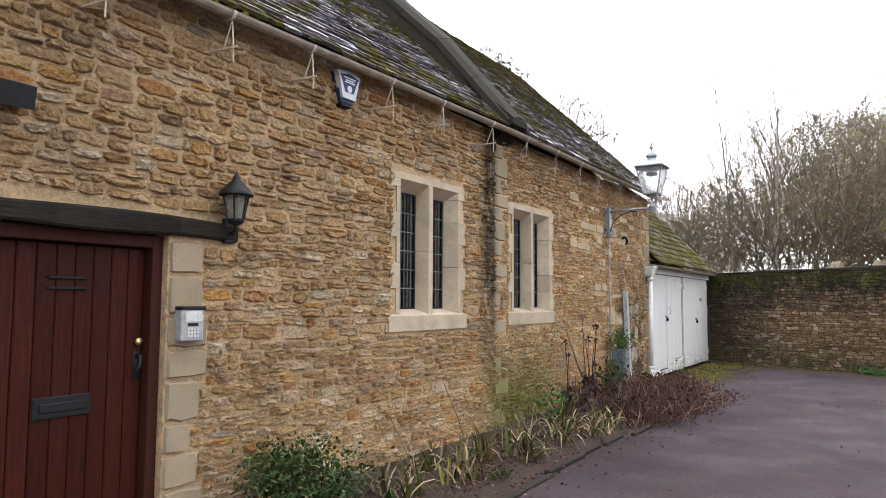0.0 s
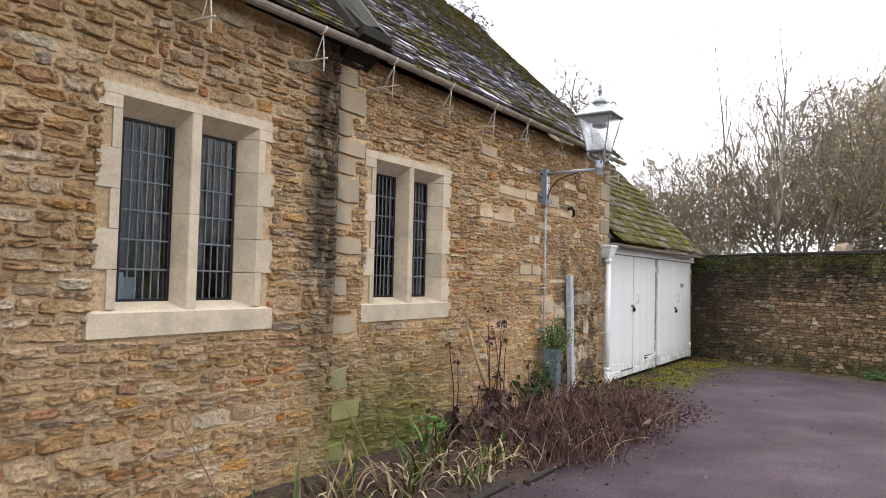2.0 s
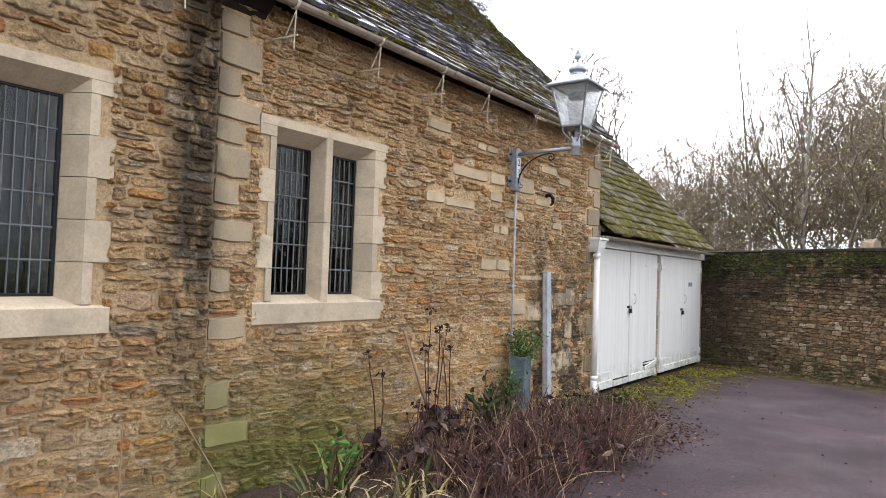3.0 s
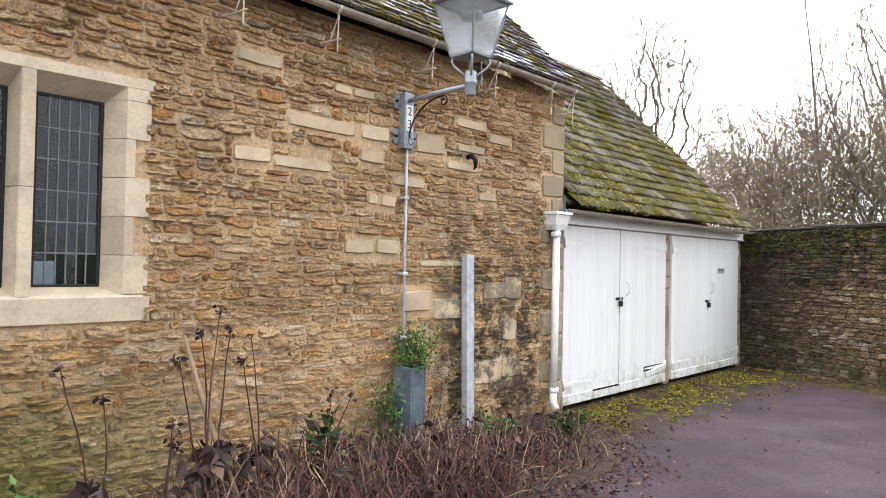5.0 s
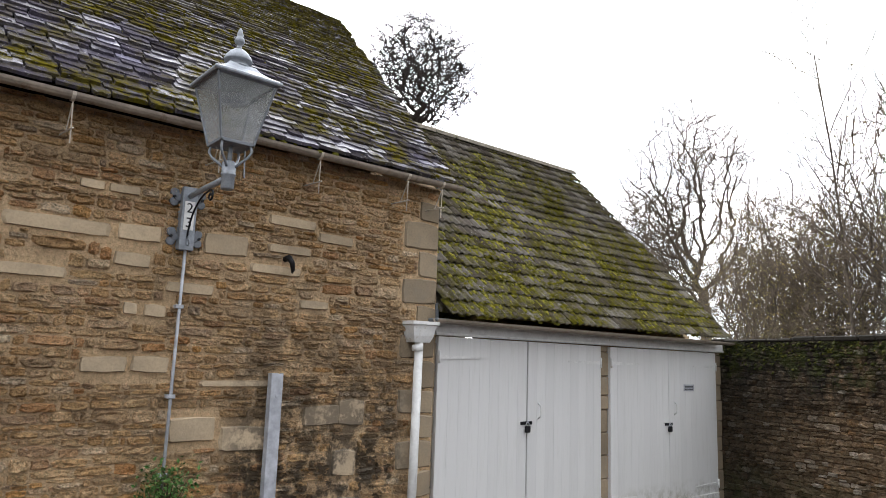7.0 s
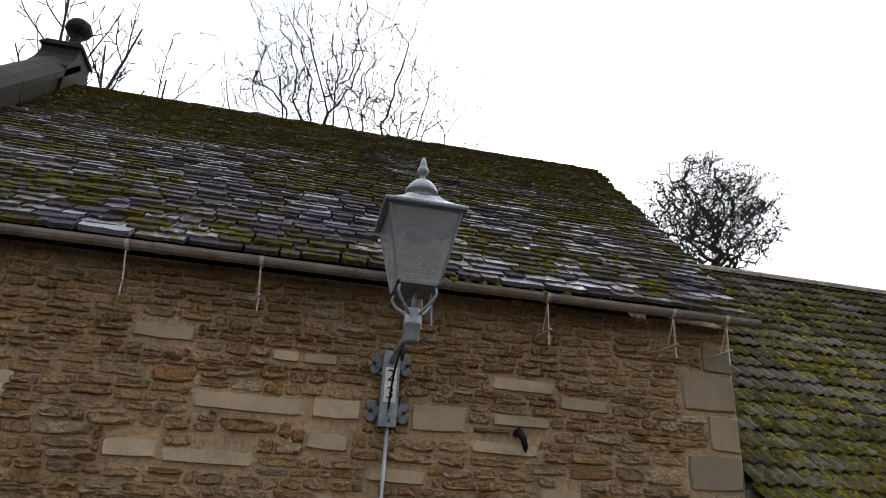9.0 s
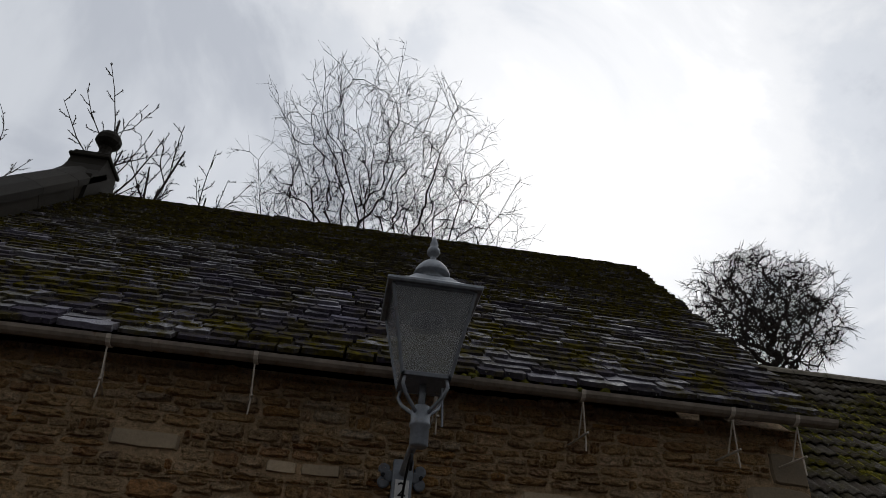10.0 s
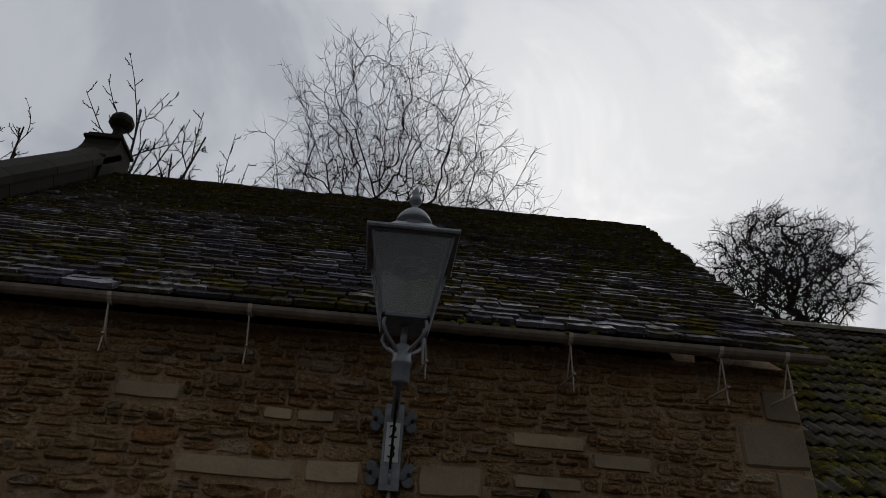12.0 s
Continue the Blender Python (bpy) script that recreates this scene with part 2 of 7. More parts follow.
GALVANISED = plain("galvanised_steel", (0.44, 0.45, 0.48), 0.55, 0.15, grain=12, amount=0.3)
PLANTER_BLUE = plain("blue_grey_slab", (0.11, 0.135, 0.16), 0.7, grain=9, amount=0.4)
SILVER = plain("silver_plastic", (0.42, 0.42, 0.44), 0.4, 0.3)
KEY_GREY = plain("key_plastic", (0.60, 0.60, 0.58), 0.5)
BRASS = plain("worn_brass", (0.60, 0.42, 0.18), 0.35, 0.9)
NAVY = plain("navy_plastic", (0.030, 0.048, 0.13), 0.35, amount=0.1)
PALE = plain("pale_plastic", (0.62, 0.64, 0.68), 0.4, amount=0.1)
ROPE = plain("galvanised_wire", (0.62, 0.54, 0.45), 0.6)
PAPER = plain("white_card", (0.75, 0.77, 0.80), 0.7, amount=0.08)
# dark grey that puts the unlit room's dimness into its surfaces
ROOM_SHADE = plain("room_shade_grey", (0.12, 0.12, 0.13), 0.9)
CLOTH = plain("weathered_sacking", (0.17, 0.13, 0.09), 0.9, grain=60, amount=0.3, bump=0.5)
BARK = plain("grey_brown_bark", (0.125, 0.10, 0.08), 0.95, grain=12, amount=0.5, bump=0.6)
BARK_DARK = plain("dark_damp_bark", (0.055, 0.042, 0.040), 0.95, grain=12, amount=0.5, bump=0.6)
TWIG = plain("twig_bark", (0.155, 0.122, 0.092), 0.9, grain=5, amount=0.3)
BIRCH_BARK = plain("birch_bark", (0.42, 0.40, 0.36), 0.8, grain=9, amount=0.6, rust=(0.06, 0.05, 0.045))
STEM = plain("dead_stems", (0.090, 0.042, 0.036), 0.8, grain=8, amount=0.5)
STEM_PALE = plain("pale_dead_stems", (0.26, 0.18, 0.11), 0.8, grain=8, amount=0.4)
TERRACOTTA = plain("ridge_tile", (0.24, 0.21, 0.165), 0.9, grain=14, amount=0.5, rust=(0.09, 0.11, 0.03))


def leaf(name, stops, rough=0.55):
    m, n = material(name)
    base = n.ramp(n.rnd(), stops)
    n.surface(base, rough, **{"Specular IOR Level": 0.1})
    return m


EVERGREEN = leaf("evergreen_leaf", [(0.0, (0.016, 0.032, 0.010)), (0.6, (0.035, 0.060, 0.018)), (0.9, (0.06, 0.09, 0.03)), (1.0, (0.16, 0.14, 0.05))], 0.35)
FRESH = leaf("fresh_leaf", [(0.0, (0.035, 0.085, 0.020)), (0.6, (0.075, 0.15, 0.036)), (1.0, (0.14, 0.22, 0.07))])
BLADE = leaf("iris_blade", [(0.0, (0.030, 0.052, 0.014)), (0.5, (0.066, 0.084, 0.022)), (0.8, (0.16, 0.15, 0.036)), (1.0, (0.25, 0.185, 0.06))])
STRAW = leaf("straw_blade", [(0.0, (0.06, 0.038, 0.022)), (0.5, (0.15, 0.10, 0.06)), (1.0, (0.36, 0.28, 0.18))])
WEED = leaf("weed_leaf", [(0.0, (0.020, 0.048, 0.014)), (0.6, (0.042, 0.085, 0.026)), (1.0, (0.09, 0.13, 0.045))])
DRY_LEAF = leaf("dry_leaf", [(0.0, (0.018, 0.013, 0.012)), (0.5, (0.040, 0.025, 0.023)), (0.85, (0.070, 0.046, 0.042)), (1.0, (0.13, 0.085, 0.06))], 0.7)
LITTER = leaf("leaf_litter", [(0.0, (0.030, 0.018, 0.015)), (0.6, (0.075, 0.034, 0.030)), (0.92, (0.12, 0.065, 0.045)), (1.0, (0.22, 0.16, 0.11))], 0.7)
CATKIN = leaf("sparse_autumn_leaf", [(0.0, (0.24, 0.18, 0.07)), (0.6, (0.36, 0.28, 0.12)), (1.0, (0.28, 0.27, 0.10))], 0.7)


def moss_mat(name, low, mid, high):
    m, n = material(name)
    base = n.ramp(n.noise(18, 5, 0.6), [(0.3, low), (0.5, mid), (0.7, high)])
    n.surface(base, 0.95, normal=n.bump(n.noise(150, 4, 0.7), 0.9, 0.01))
    return m


MOSS = moss_mat("roof_moss", (0.036, 0.036, 0.005), (0.105, 0.098, 0.009), (0.25, 0.21, 0.015))
MOSS_DARK = moss_mat("damp_moss", (0.015, 0.018, 0.004), (0.040, 0.043, 0.007), (0.095, 0.088, 0.011))


def roof_mat(name, stops, moss_lo, moss_hi, rough_wet, green, high=None):
    m, n = material(name)
    base = n.ramp(n.rnd(), stops)
    base = n.mix(1.0, base, n.ramp(n.noise(35, 6, 0.7), [(0.3, 0.65), (0.7, 1.3)]), "MULTIPLY")
    spots = n.ramp(n.noise(40, 3, 0.6), [(0.64, 0.0), (0.70, 0.7)])
    base = n.mix(spots, base, (0.38, 0.37, 0.34))
    mm = n.math("MULTIPLY", n.ramp(n.noise(1.3, 5, 0.65), [(moss_lo, 0.0), (moss_hi, 1.0)]), n.ramp(n.noise(11, 5, 0.7), [(0.38, 0.0), (0.55, 1.0)]))
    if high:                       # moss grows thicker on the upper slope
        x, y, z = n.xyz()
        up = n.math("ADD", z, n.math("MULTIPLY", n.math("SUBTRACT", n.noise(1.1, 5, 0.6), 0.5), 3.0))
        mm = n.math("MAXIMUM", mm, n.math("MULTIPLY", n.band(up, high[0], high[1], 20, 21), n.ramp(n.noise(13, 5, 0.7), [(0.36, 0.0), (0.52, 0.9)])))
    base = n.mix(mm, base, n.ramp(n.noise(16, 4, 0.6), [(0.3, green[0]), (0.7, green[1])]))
    gloss = n.math("MULTIPLY", n.math("MULTIPLY", n.ramp(n.rnd(), [(0.35, 0.03), (0.65, 1.0)]), n.ramp(n.noise(0.9, 3, 0.6), [(0.40, 0.15), (0.52, 1.0)])), n.math("SUBTRACT", 1.0, mm))
    wet = n.add("ShaderNodeMapRange", {0: gloss, 3: 0.9, 4: rough_wet}).outputs[0]
    shine = n.math("MULTIPLY", gloss, 0.85 if rough_wet < 0.5 else 0.2)
    n.surface(base, wet, normal=n.bump(n.math("ADD", n.noise(60, 5, 0.7), n.math("MULTIPLY", mm, 2.0)), 0.6, 0.012), **{"Specular IOR Level": shine})
    return m


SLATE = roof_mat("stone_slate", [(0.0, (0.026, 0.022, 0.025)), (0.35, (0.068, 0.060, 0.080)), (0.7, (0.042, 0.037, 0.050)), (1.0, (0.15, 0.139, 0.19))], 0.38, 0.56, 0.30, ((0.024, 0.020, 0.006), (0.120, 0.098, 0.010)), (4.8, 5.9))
PANTILE = roof_mat("mossy_clay_tile", [(0.0, (0.048, 0.039, 0.031)), (0.5, (0.090, 0.077, 0.063)), (0.8, (0.14, 0.124, 0.105)), (1.0, (0.066, 0.050, 0.038))], 0.40, 0.56, 0.8, ((0.026, 0.026, 0.006), (0.115, 0.100, 0.010)))


def asphalt():
    m, n = material("damp_asphalt")
    x, y, z = n.xyz()
    base = n.ramp(n.noise(75, 8, 0.85), [(0.3, (0.020, 0.0135, 0.016)), (0.55, (0.044, 0.030, 0.035)), (0.72, (0.15, 0.115, 0.118))])
    base = n.mix(1.0, base, n.ramp(n.noise(0.7, 5, 0.6), [(0.3, 0.62), (0.7, 1.35)]), "MULTIPLY")
    base = n.mix(1.0, base, n.ramp(n.noise(34, 8, 0.8), [(0.3, 0.32), (0.5, 0.92), (0.70, 1.65)]), "MULTIPLY")
    track = n.noise(1.1, 4, 0.6, stretch=(1.6, 0.3, 1))
    base = n.mix(n.ramp(track, [(0.5, 0.0), (0.7, 0.35)]), base, (0.05, 0.034, 0.032))
    # damp moss and soil creeping out from the foot of the garage and the walls
    edge = n.math("ADD", x, n.math("MULTIPLY", n.math("SUBTRACT", n.noise(1.6, 5, 0.65), 0.5), 1.3))
    side = n.math("MULTIPLY", n.band(edge, -6.0, -4.5, -3.05, -2.5), n.band(y, 11.5, 12.8, 30, 31))
    foot = n.math("ADD", n.math("ADD", n.math("MULTIPLY", x, 0.336), n.math("MULTIPLY", y, 0.942)), n.math("MULTIPLY", n.math("SUBTRACT", n.noise(2.2, 5, 0.65), 0.5), 0.9))
    wallside = n.band(foot, 15.75, 16.3, 30, 31)
    creep = n.math("MAXIMUM", side, wallside)
    soil = n.mix(n.ramp(n.noise(5, 5, 0.65), [(0.46, 0.0), (0.60, 1.0)]), (0.028, 0.019, 0.014), n.ramp(n.noise(22, 4), [(0.3, (0.042, 0.041, 0.008)), (0.7, (0.112, 0.100, 0.015))]))
    base = n.mix(n.math("MULTIPLY", creep, n.ramp(n.noise(9, 5, 0.7), [(0.3, 0.35), (0.5, 1.0)])), base, soil)
    wet = n.ramp(n.noise(1.0, 4, 0.6), [(0.35, 0.68), (0.65, 0.92)])
    rough = n.mix(creep, wet, 0.95)
    n.surface(base, rough, **{"Specular IOR Level": 0.10}, normal=n.bump(n.math("ADD", n.noise(190, 3, 0.7), n.math("MULTIPLY", n.noise(18, 4), 0.4)), 0.5, 0.006))
    return m


ASPHALT = asphalt()


def earth(name, a, b, scale):
    m, n = material(name)
    base = n.ramp(n.noise(scale, 7, 0.7), [(0.3, a), (0.7, b)])
    n.surface(base, 0.95, normal=n.bump(n.noise(scale * 1.5, 6, 0.7), 1.0, 0.03))
    return m


SOIL = earth("bed_soil", (0.028, 0.018, 0.014), (0.075, 0.048, 0.036), 18)
GRASS_LAND = earth("rough_grass", (0.035, 0.05, 0.015), (0.08, 0.085, 0.03), 3)


def glass(name, tint, rough, weight=1.0, ripple=0.0):
    m, n = material(name)
    normal = n.bump(n.noise(14, 3, 0.5), ripple, 0.01) if ripple else None
    n.surface(tint, rough, normal=normal, **{"Transmission Weight": weight, "IOR": 1.35})
    return m


PANE = glass("old_window_glass", (0.52, 0.57, 0.62), 0.03, 1.0, 0.2)
LAMP_GLASS = glass("cloudy_lamp_glass", (0.76, 0.77, 0.78), 0.16, 0.92)
LANTERN_GLASS = glass("seeded_lantern_glass", (0.55, 0.55, 0.50), 0.15, 0.85)


# ---- building blocks ----
class Shape:
    """Vertices and faces of one mesh."""

    def __init__(self):
        self.v, self.f = [], []

    def add(self, verts, faces):
        o = len(self.v)
        self.v.extend(verts)
        self.f.extend([tuple(i + o for i in f) for f in faces])
        return self

    def box(self, x0, x1, y0, y1, z0, z1, c=0.004):
        """A box with chamfered edges."""
        lo, hi = (min(x0, x1), min(y0, y1), min(z0, z1)), (max(x0, x1), max(y0, y1), max(z0, z1))
        c = min(c, *[(h - l) * 0.45 for l, h in zip(lo, hi)])
        verts, idx = [], {}
        for sx in (0, 1):
            for sy in (0, 1):
                for sz in (0, 1):
                    s = (sx, sy, sz)
                    for axis in range(3):
                        p = [(hi[k] if s[k] else lo[k]) + (0 if k == axis else (-c if s[k] else c)) for k in range(3)]
                        idx[s, axis] = len(verts)
                        verts.append(tuple(p))
        faces = []
        for a in range(3):
            b, d = (a + 1) % 3, (a + 2) % 3

            def key(va, vb, vd):
                s = [0, 0, 0]
                s[a], s[b], s[d] = va, vb, vd
                return tuple(s)
            for va in (0, 1):
                q = [idx[key(va, *t), a] for t in ((0, 0), (1, 0), (1, 1), (0, 1))]
                faces.append(tuple(q if va else q[::-1]))
            for vb in (0, 1):
                for vd in (0, 1):
                    k0, k1 = key(0, vb, vd), key(1, vb, vd)
                    q = [idx[k0, b], idx[k1, b], idx[k1, d], idx[k0, d]]
                    faces.append(tuple(q if vb != vd else q[::-1]))
        for sx in (0, 1):
            for sy in (0, 1):
                for sz in (0, 1):
                    q = [idx[(sx, sy, sz), k] for k in range(3)]
                    faces.append(tuple(q if (sx + sy + sz) % 2 else q[::-1]))
        return self.add(verts, faces)

    def tube(self, pts, radii, n=8, caps=True):
        pts = [Vector(p) for p in pts]
        if isinstance(radii, (int, float)):
            radii = [radii] * len(pts)
        rings, side = [], None
        for i, p in enumerate(pts):
            d = (pts[min(i + 1, len(pts) - 1)] - pts[max(i - 1, 0)]).normalized()
            if side is None:
                side = d.orthogonal().normalized()
            side = (side - d * side.dot(d)).normalized()
            up = d.cross(side)
            rings.append([tuple(p + (side * math.cos(2 * math.pi * k / n) + up * math.sin(2 * math.pi * k / n)) * radii[i]) for k in range(n)])
        verts = [v for r in rings for v in r]
        faces = [(i * n + k, i * n + (k + 1) % n, (i + 1) * n + (k + 1) % n, (i + 1) * n + k) for i in range(len(pts) - 1) for k in range(n)]
        if caps:
            faces += [tuple(range(n))[::-1], tuple(range((len(pts) - 1) * n, len(pts) * n))]
        return self.add(verts, faces)

    def lathe(self, profile, x, y, n=20):
        """A turned shape round a vertical axis; profile: (radius, z) from below."""
        verts = [(x + r * math.cos(2 * math.pi * k / n), y + r * math.sin(2 * math.pi * k / n), z) for r, z in profile for k in range(n)]
        faces = [(i * n + k, i * n + (k + 1) % n, (i + 1) * n + (k + 1) % n, (i + 1) * n + k) for i in range(len(profile) - 1) for k in range(n)]
        faces += [tuple(range(n))[::-1], tuple(range((len(profile) - 1) * n, len(profile) * n))]
        return self.add(verts, faces)

    def prism(self, loop_a, loop_b):
        """A solid between two loops of the same number of corners."""
        n = len(loop_a)
        faces = [(k, (k + 1) % n, n + (k + 1) % n, n + k) for k in range(n)] + [tuple(range(n))[::-1], tuple(range(n, 2 * n))]
        return self.add(list(loop_a) + list(loop_b), faces)

    def moved(self, m):
        self.v = [tuple(m @ Vector(v)) for v in self.v]
        return self

    def mesh(self, name, mat, smooth=False):
        me = bpy.data.meshes.new(name)
        me.from_pydata(self.v, [], self.f)
        me.materials.append(mat)
        if smooth:
            me.polygons.foreach_set("use_smooth", [True] * len(me.polygons))
        me.update()
        return me


def fixed(me):
    """Turns all faces of a closed mesh outwards."""
    bm = bmesh.new()
    bm.from_mesh(me)
    bmesh.ops.recalc_face_normals(bm, faces=bm.faces)
    bm.to_mesh(me)
    bm.free()
    return me


def thing(name, at, label, category, group="", kind=""):
    ob = new(name)
    ob.location = at
    ob.empty_display_size = 0.1
    return tagged(ob, label, category, group, kind)


def part(name, shape, mat, parent, label="", smooth=False, kind=""):
    ob = new(name, fixed(shape.mesh(name, mat, smooth)))
    ob.parent = parent
    if parent.type == "EMPTY":
        ob.matrix_parent_inverse = Matrix.Translation(-parent.location)
    return tagged(ob, label, kind=kind)


def whole(name, shape, mat, label, category, kind="", smooth=False, group=""):
    return tagged(new(name, fixed(shape.mesh(name, mat, smooth))), label, category, group, kind)


def jitter(a):
    return random.uniform(-a, a)


# ---- the plan (metres) ----
FACE_L, FACE_R = -3.76, -3.79          # outer faces of the two wings' front walls
JOIN, CORNER, LEFT_END = 7.08, 13.50, -6.0
TOP = 3.56                             # top of the front walls
EAVE = (-3.54, 3.535)                  # x, z of the slates' lower edge
RIDGE = (-6.84, 6.66)
GARAGE_EAVE, GARAGE_RIDGE = (-3.585, 2.285), (-6.56, 5.31)
GARAGE_END = 18.86
DOORWAY = (1.46, 2.72, 0.0, 1.95)      # y0, y1, z0, z1
WIN_1 = (5.19, 6.24, 1.41, 2.70)
WIN_2 = (7.61, 8.69, 1.41, 2.70)
YARD_A, YARD_RZ, YARD_LEN, YARD_TOP = Vector((-4.05, 19.13, 0)), 160.4, 13.0, 2.36

# ---- ground ----
g = Shape()
for x0, x1 in ((-900, -4.4), (-4.4, 900)):
    g.add([(x0, -900, -0.03), (x1, -900, -0.03), (x1, 900, -0.03), (x0, 900, -0.03)], [(0, 1, 2, 3)])
whole("ground", g, GRASS_LAND, "rough winter grass and earth around the yard", "ground", "structure")

g = Shape()
NX, NY = 60, 90
for j in range(NY + 1):
    for i in range(NX + 1):
        x, y = -4.3 + 24.3 * (i / NX) ** 1.4, -14 + 34 * j / NY
        g.v.append((x, y, 0.012 * noise.noise(Vector((x * 0.6, y * 0.6, 3)))))
g.f = [(j * (NX + 1) + i, j * (NX + 1) + i + 1, (j + 1) * (NX + 1) + i + 1, (j + 1) * (NX + 1) + i) for j in range(NY) for i in range(NX)]
whole("driveway", g, ASPHALT, "damp purplish asphalt drive with mossy edges", "driveway", "structure", True)

# planting bed along the wall, heaped a little
g = Shape()
NX, NY = 14, 110


def bed_edge(y):
    return -2.52 + 0.05 * math.sin(y * 1.7) + 0.30 * max(0.0, min(1.0, (y - 7.5) / 2.5)) - 0.95 * max(0.0, (y - 11.9) / 1.4) ** 1.5


for j in range(NY + 1):
    y = 2.85 + 10.5 * j / NY
    for i in range(NX + 1):
        u = i / NX
        x = -3.80 + (bed_edge(y) + 3.80) * u
        g.v.append((x, y, -0.01 + 0.09 * (1 - u ** 3) * min(1, (y - 2.8) * 2, (13.4 - y) * 2) + 0.03 * noise.noise(Vector((x * 5, y * 5, 0))) * (1 - u)))
g.f = [(j * (NX + 1) + i, j * (NX + 1) + i + 1, (j + 1) * (NX + 1) + i + 1, (j + 1) * (NX + 1) + i) for j in range(NY) for i in range(NX)]
whole("planting_bed", g, SOIL, "dark bare soil bed along the foot of the wall", "flower bed", "structure", True)
edging = thing("bed_edging", (-2.5, 6, 0), "low worn stone edging between bed and drive", "edging", kind="structure")
y = 2.9
while y < 9.6:
    w = random.uniform(0.5, 0.9)
    s = Shape().box(bed_edge(y) - 0.03 + jitter(0.01), bed_edge(y) + 0.035 + jitter(0.01), y + 0.006, y + w - 0.006, -0.02, 0.035 + jitter(0.012), 0.012)
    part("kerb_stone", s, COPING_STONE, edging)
    y += w


# ---- walls ----
def wall_with_openings(name, x0, x1, y0, y1, z1, holes, mat, label):
    """A wall along y, pieced together round its openings (y0, y1, z0, z1)."""
    s = Shape()
    y = y0
    for a, b, c, d in holes:
        s.box(x0, x1, y, a, -0.05, z1, 0.002)
        if c > 0:
            s.box(x0, x1, a, b, -0.05, c, 0.002)
        s.box(x0, x1, a, b, d, z1, 0.002)
        y = b
    s.box(x0, x1, y, y1, -0.05, z1, 0.002)
    return whole(name, s, mat, label, "wall", "structure")


def grow(h, a):
    return (h[0] - a, h[1] + a, h[2] - a, h[3] + a)


MORTAR_BACK = 0.010
wall_left = wall_with_openings("wall_front_left", FACE_L - 0.45, FACE_L - MORTAR_BACK, LEFT_END, JOIN, TOP, [DOORWAY, grow(WIN_1, 0.02)], MORTAR, "coursed ochre rubble limestone wall of the older wing")
wall_right = wall_with_openings("wall_front_right", FACE_R - 0.45, FACE_R - MORTAR_BACK, JOIN, CORNER, TOP, [grow(WIN_2, 0.02)], MORTAR, "coursed ochre rubble wall with patched dressed blocks")
s = Shape()
s.box(-10.0, -9.6, LEFT_END, CORNER, -0.05, TOP, 0.002)
whole("wall_back", s, MORTAR, "plain rear stone wall", "wall", "structure")
for nm, y0, y1, lift in (("wall_gable_west", LEFT_END, LEFT_END + 0.4, -0.05), ("wall_gable_mid", JOIN, JOIN + 0.38, 0.10), ("wall_gable_east", CORNER - 0.4, CORNER, -0.06)):
    xa, xb = -9.55, FACE_R - 0.46
    loop = [(xa, -0.05), (xb, -0.05), (xb, TOP - 0.02), (RIDGE[0], RIDGE[1] - 0.12 + lift), (xa, TOP - 0.02 + 0.5)]
    s = Shape().prism([(x, y0, z) for x, z in loop], [(x, y1, z) for x, z in loop])
    if nm == "wall_gable_east":
        s.prism([(xb, y0, TOP - 0.6), (FACE_R - 0.03, y0, TOP - 0.6), (FACE_R - 0.03, y0, TOP - 0.01), (xb, y0, TOP + 0.33)], [(xb, y1 + 0.002, TOP - 0.6), (FACE_R - 0.03, y1 + 0.002, TOP - 0.6), (FACE_R - 0.03, y1 + 0.002, TOP - 0.01), (xb, y1 + 0.002, TOP + 0.33)])
    whole(nm, s, MORTAR, "rendered stone gable wall", "wall", "structure")
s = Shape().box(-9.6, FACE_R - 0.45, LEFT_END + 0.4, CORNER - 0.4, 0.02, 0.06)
whole("floor", s, ROOM_SHADE, "dim interior floor", "floor", "structure")
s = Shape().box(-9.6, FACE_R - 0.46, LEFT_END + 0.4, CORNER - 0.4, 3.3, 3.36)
whole("ceiling", s, ROOM_SHADE, "dim interior ceiling", "ceiling", "structure")
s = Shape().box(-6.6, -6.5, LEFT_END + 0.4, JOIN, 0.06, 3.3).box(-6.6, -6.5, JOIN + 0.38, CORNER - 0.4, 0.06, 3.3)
whole("wall_inner", s, ROOM_SHADE, "dim plastered interior wall", "wall", "structure")


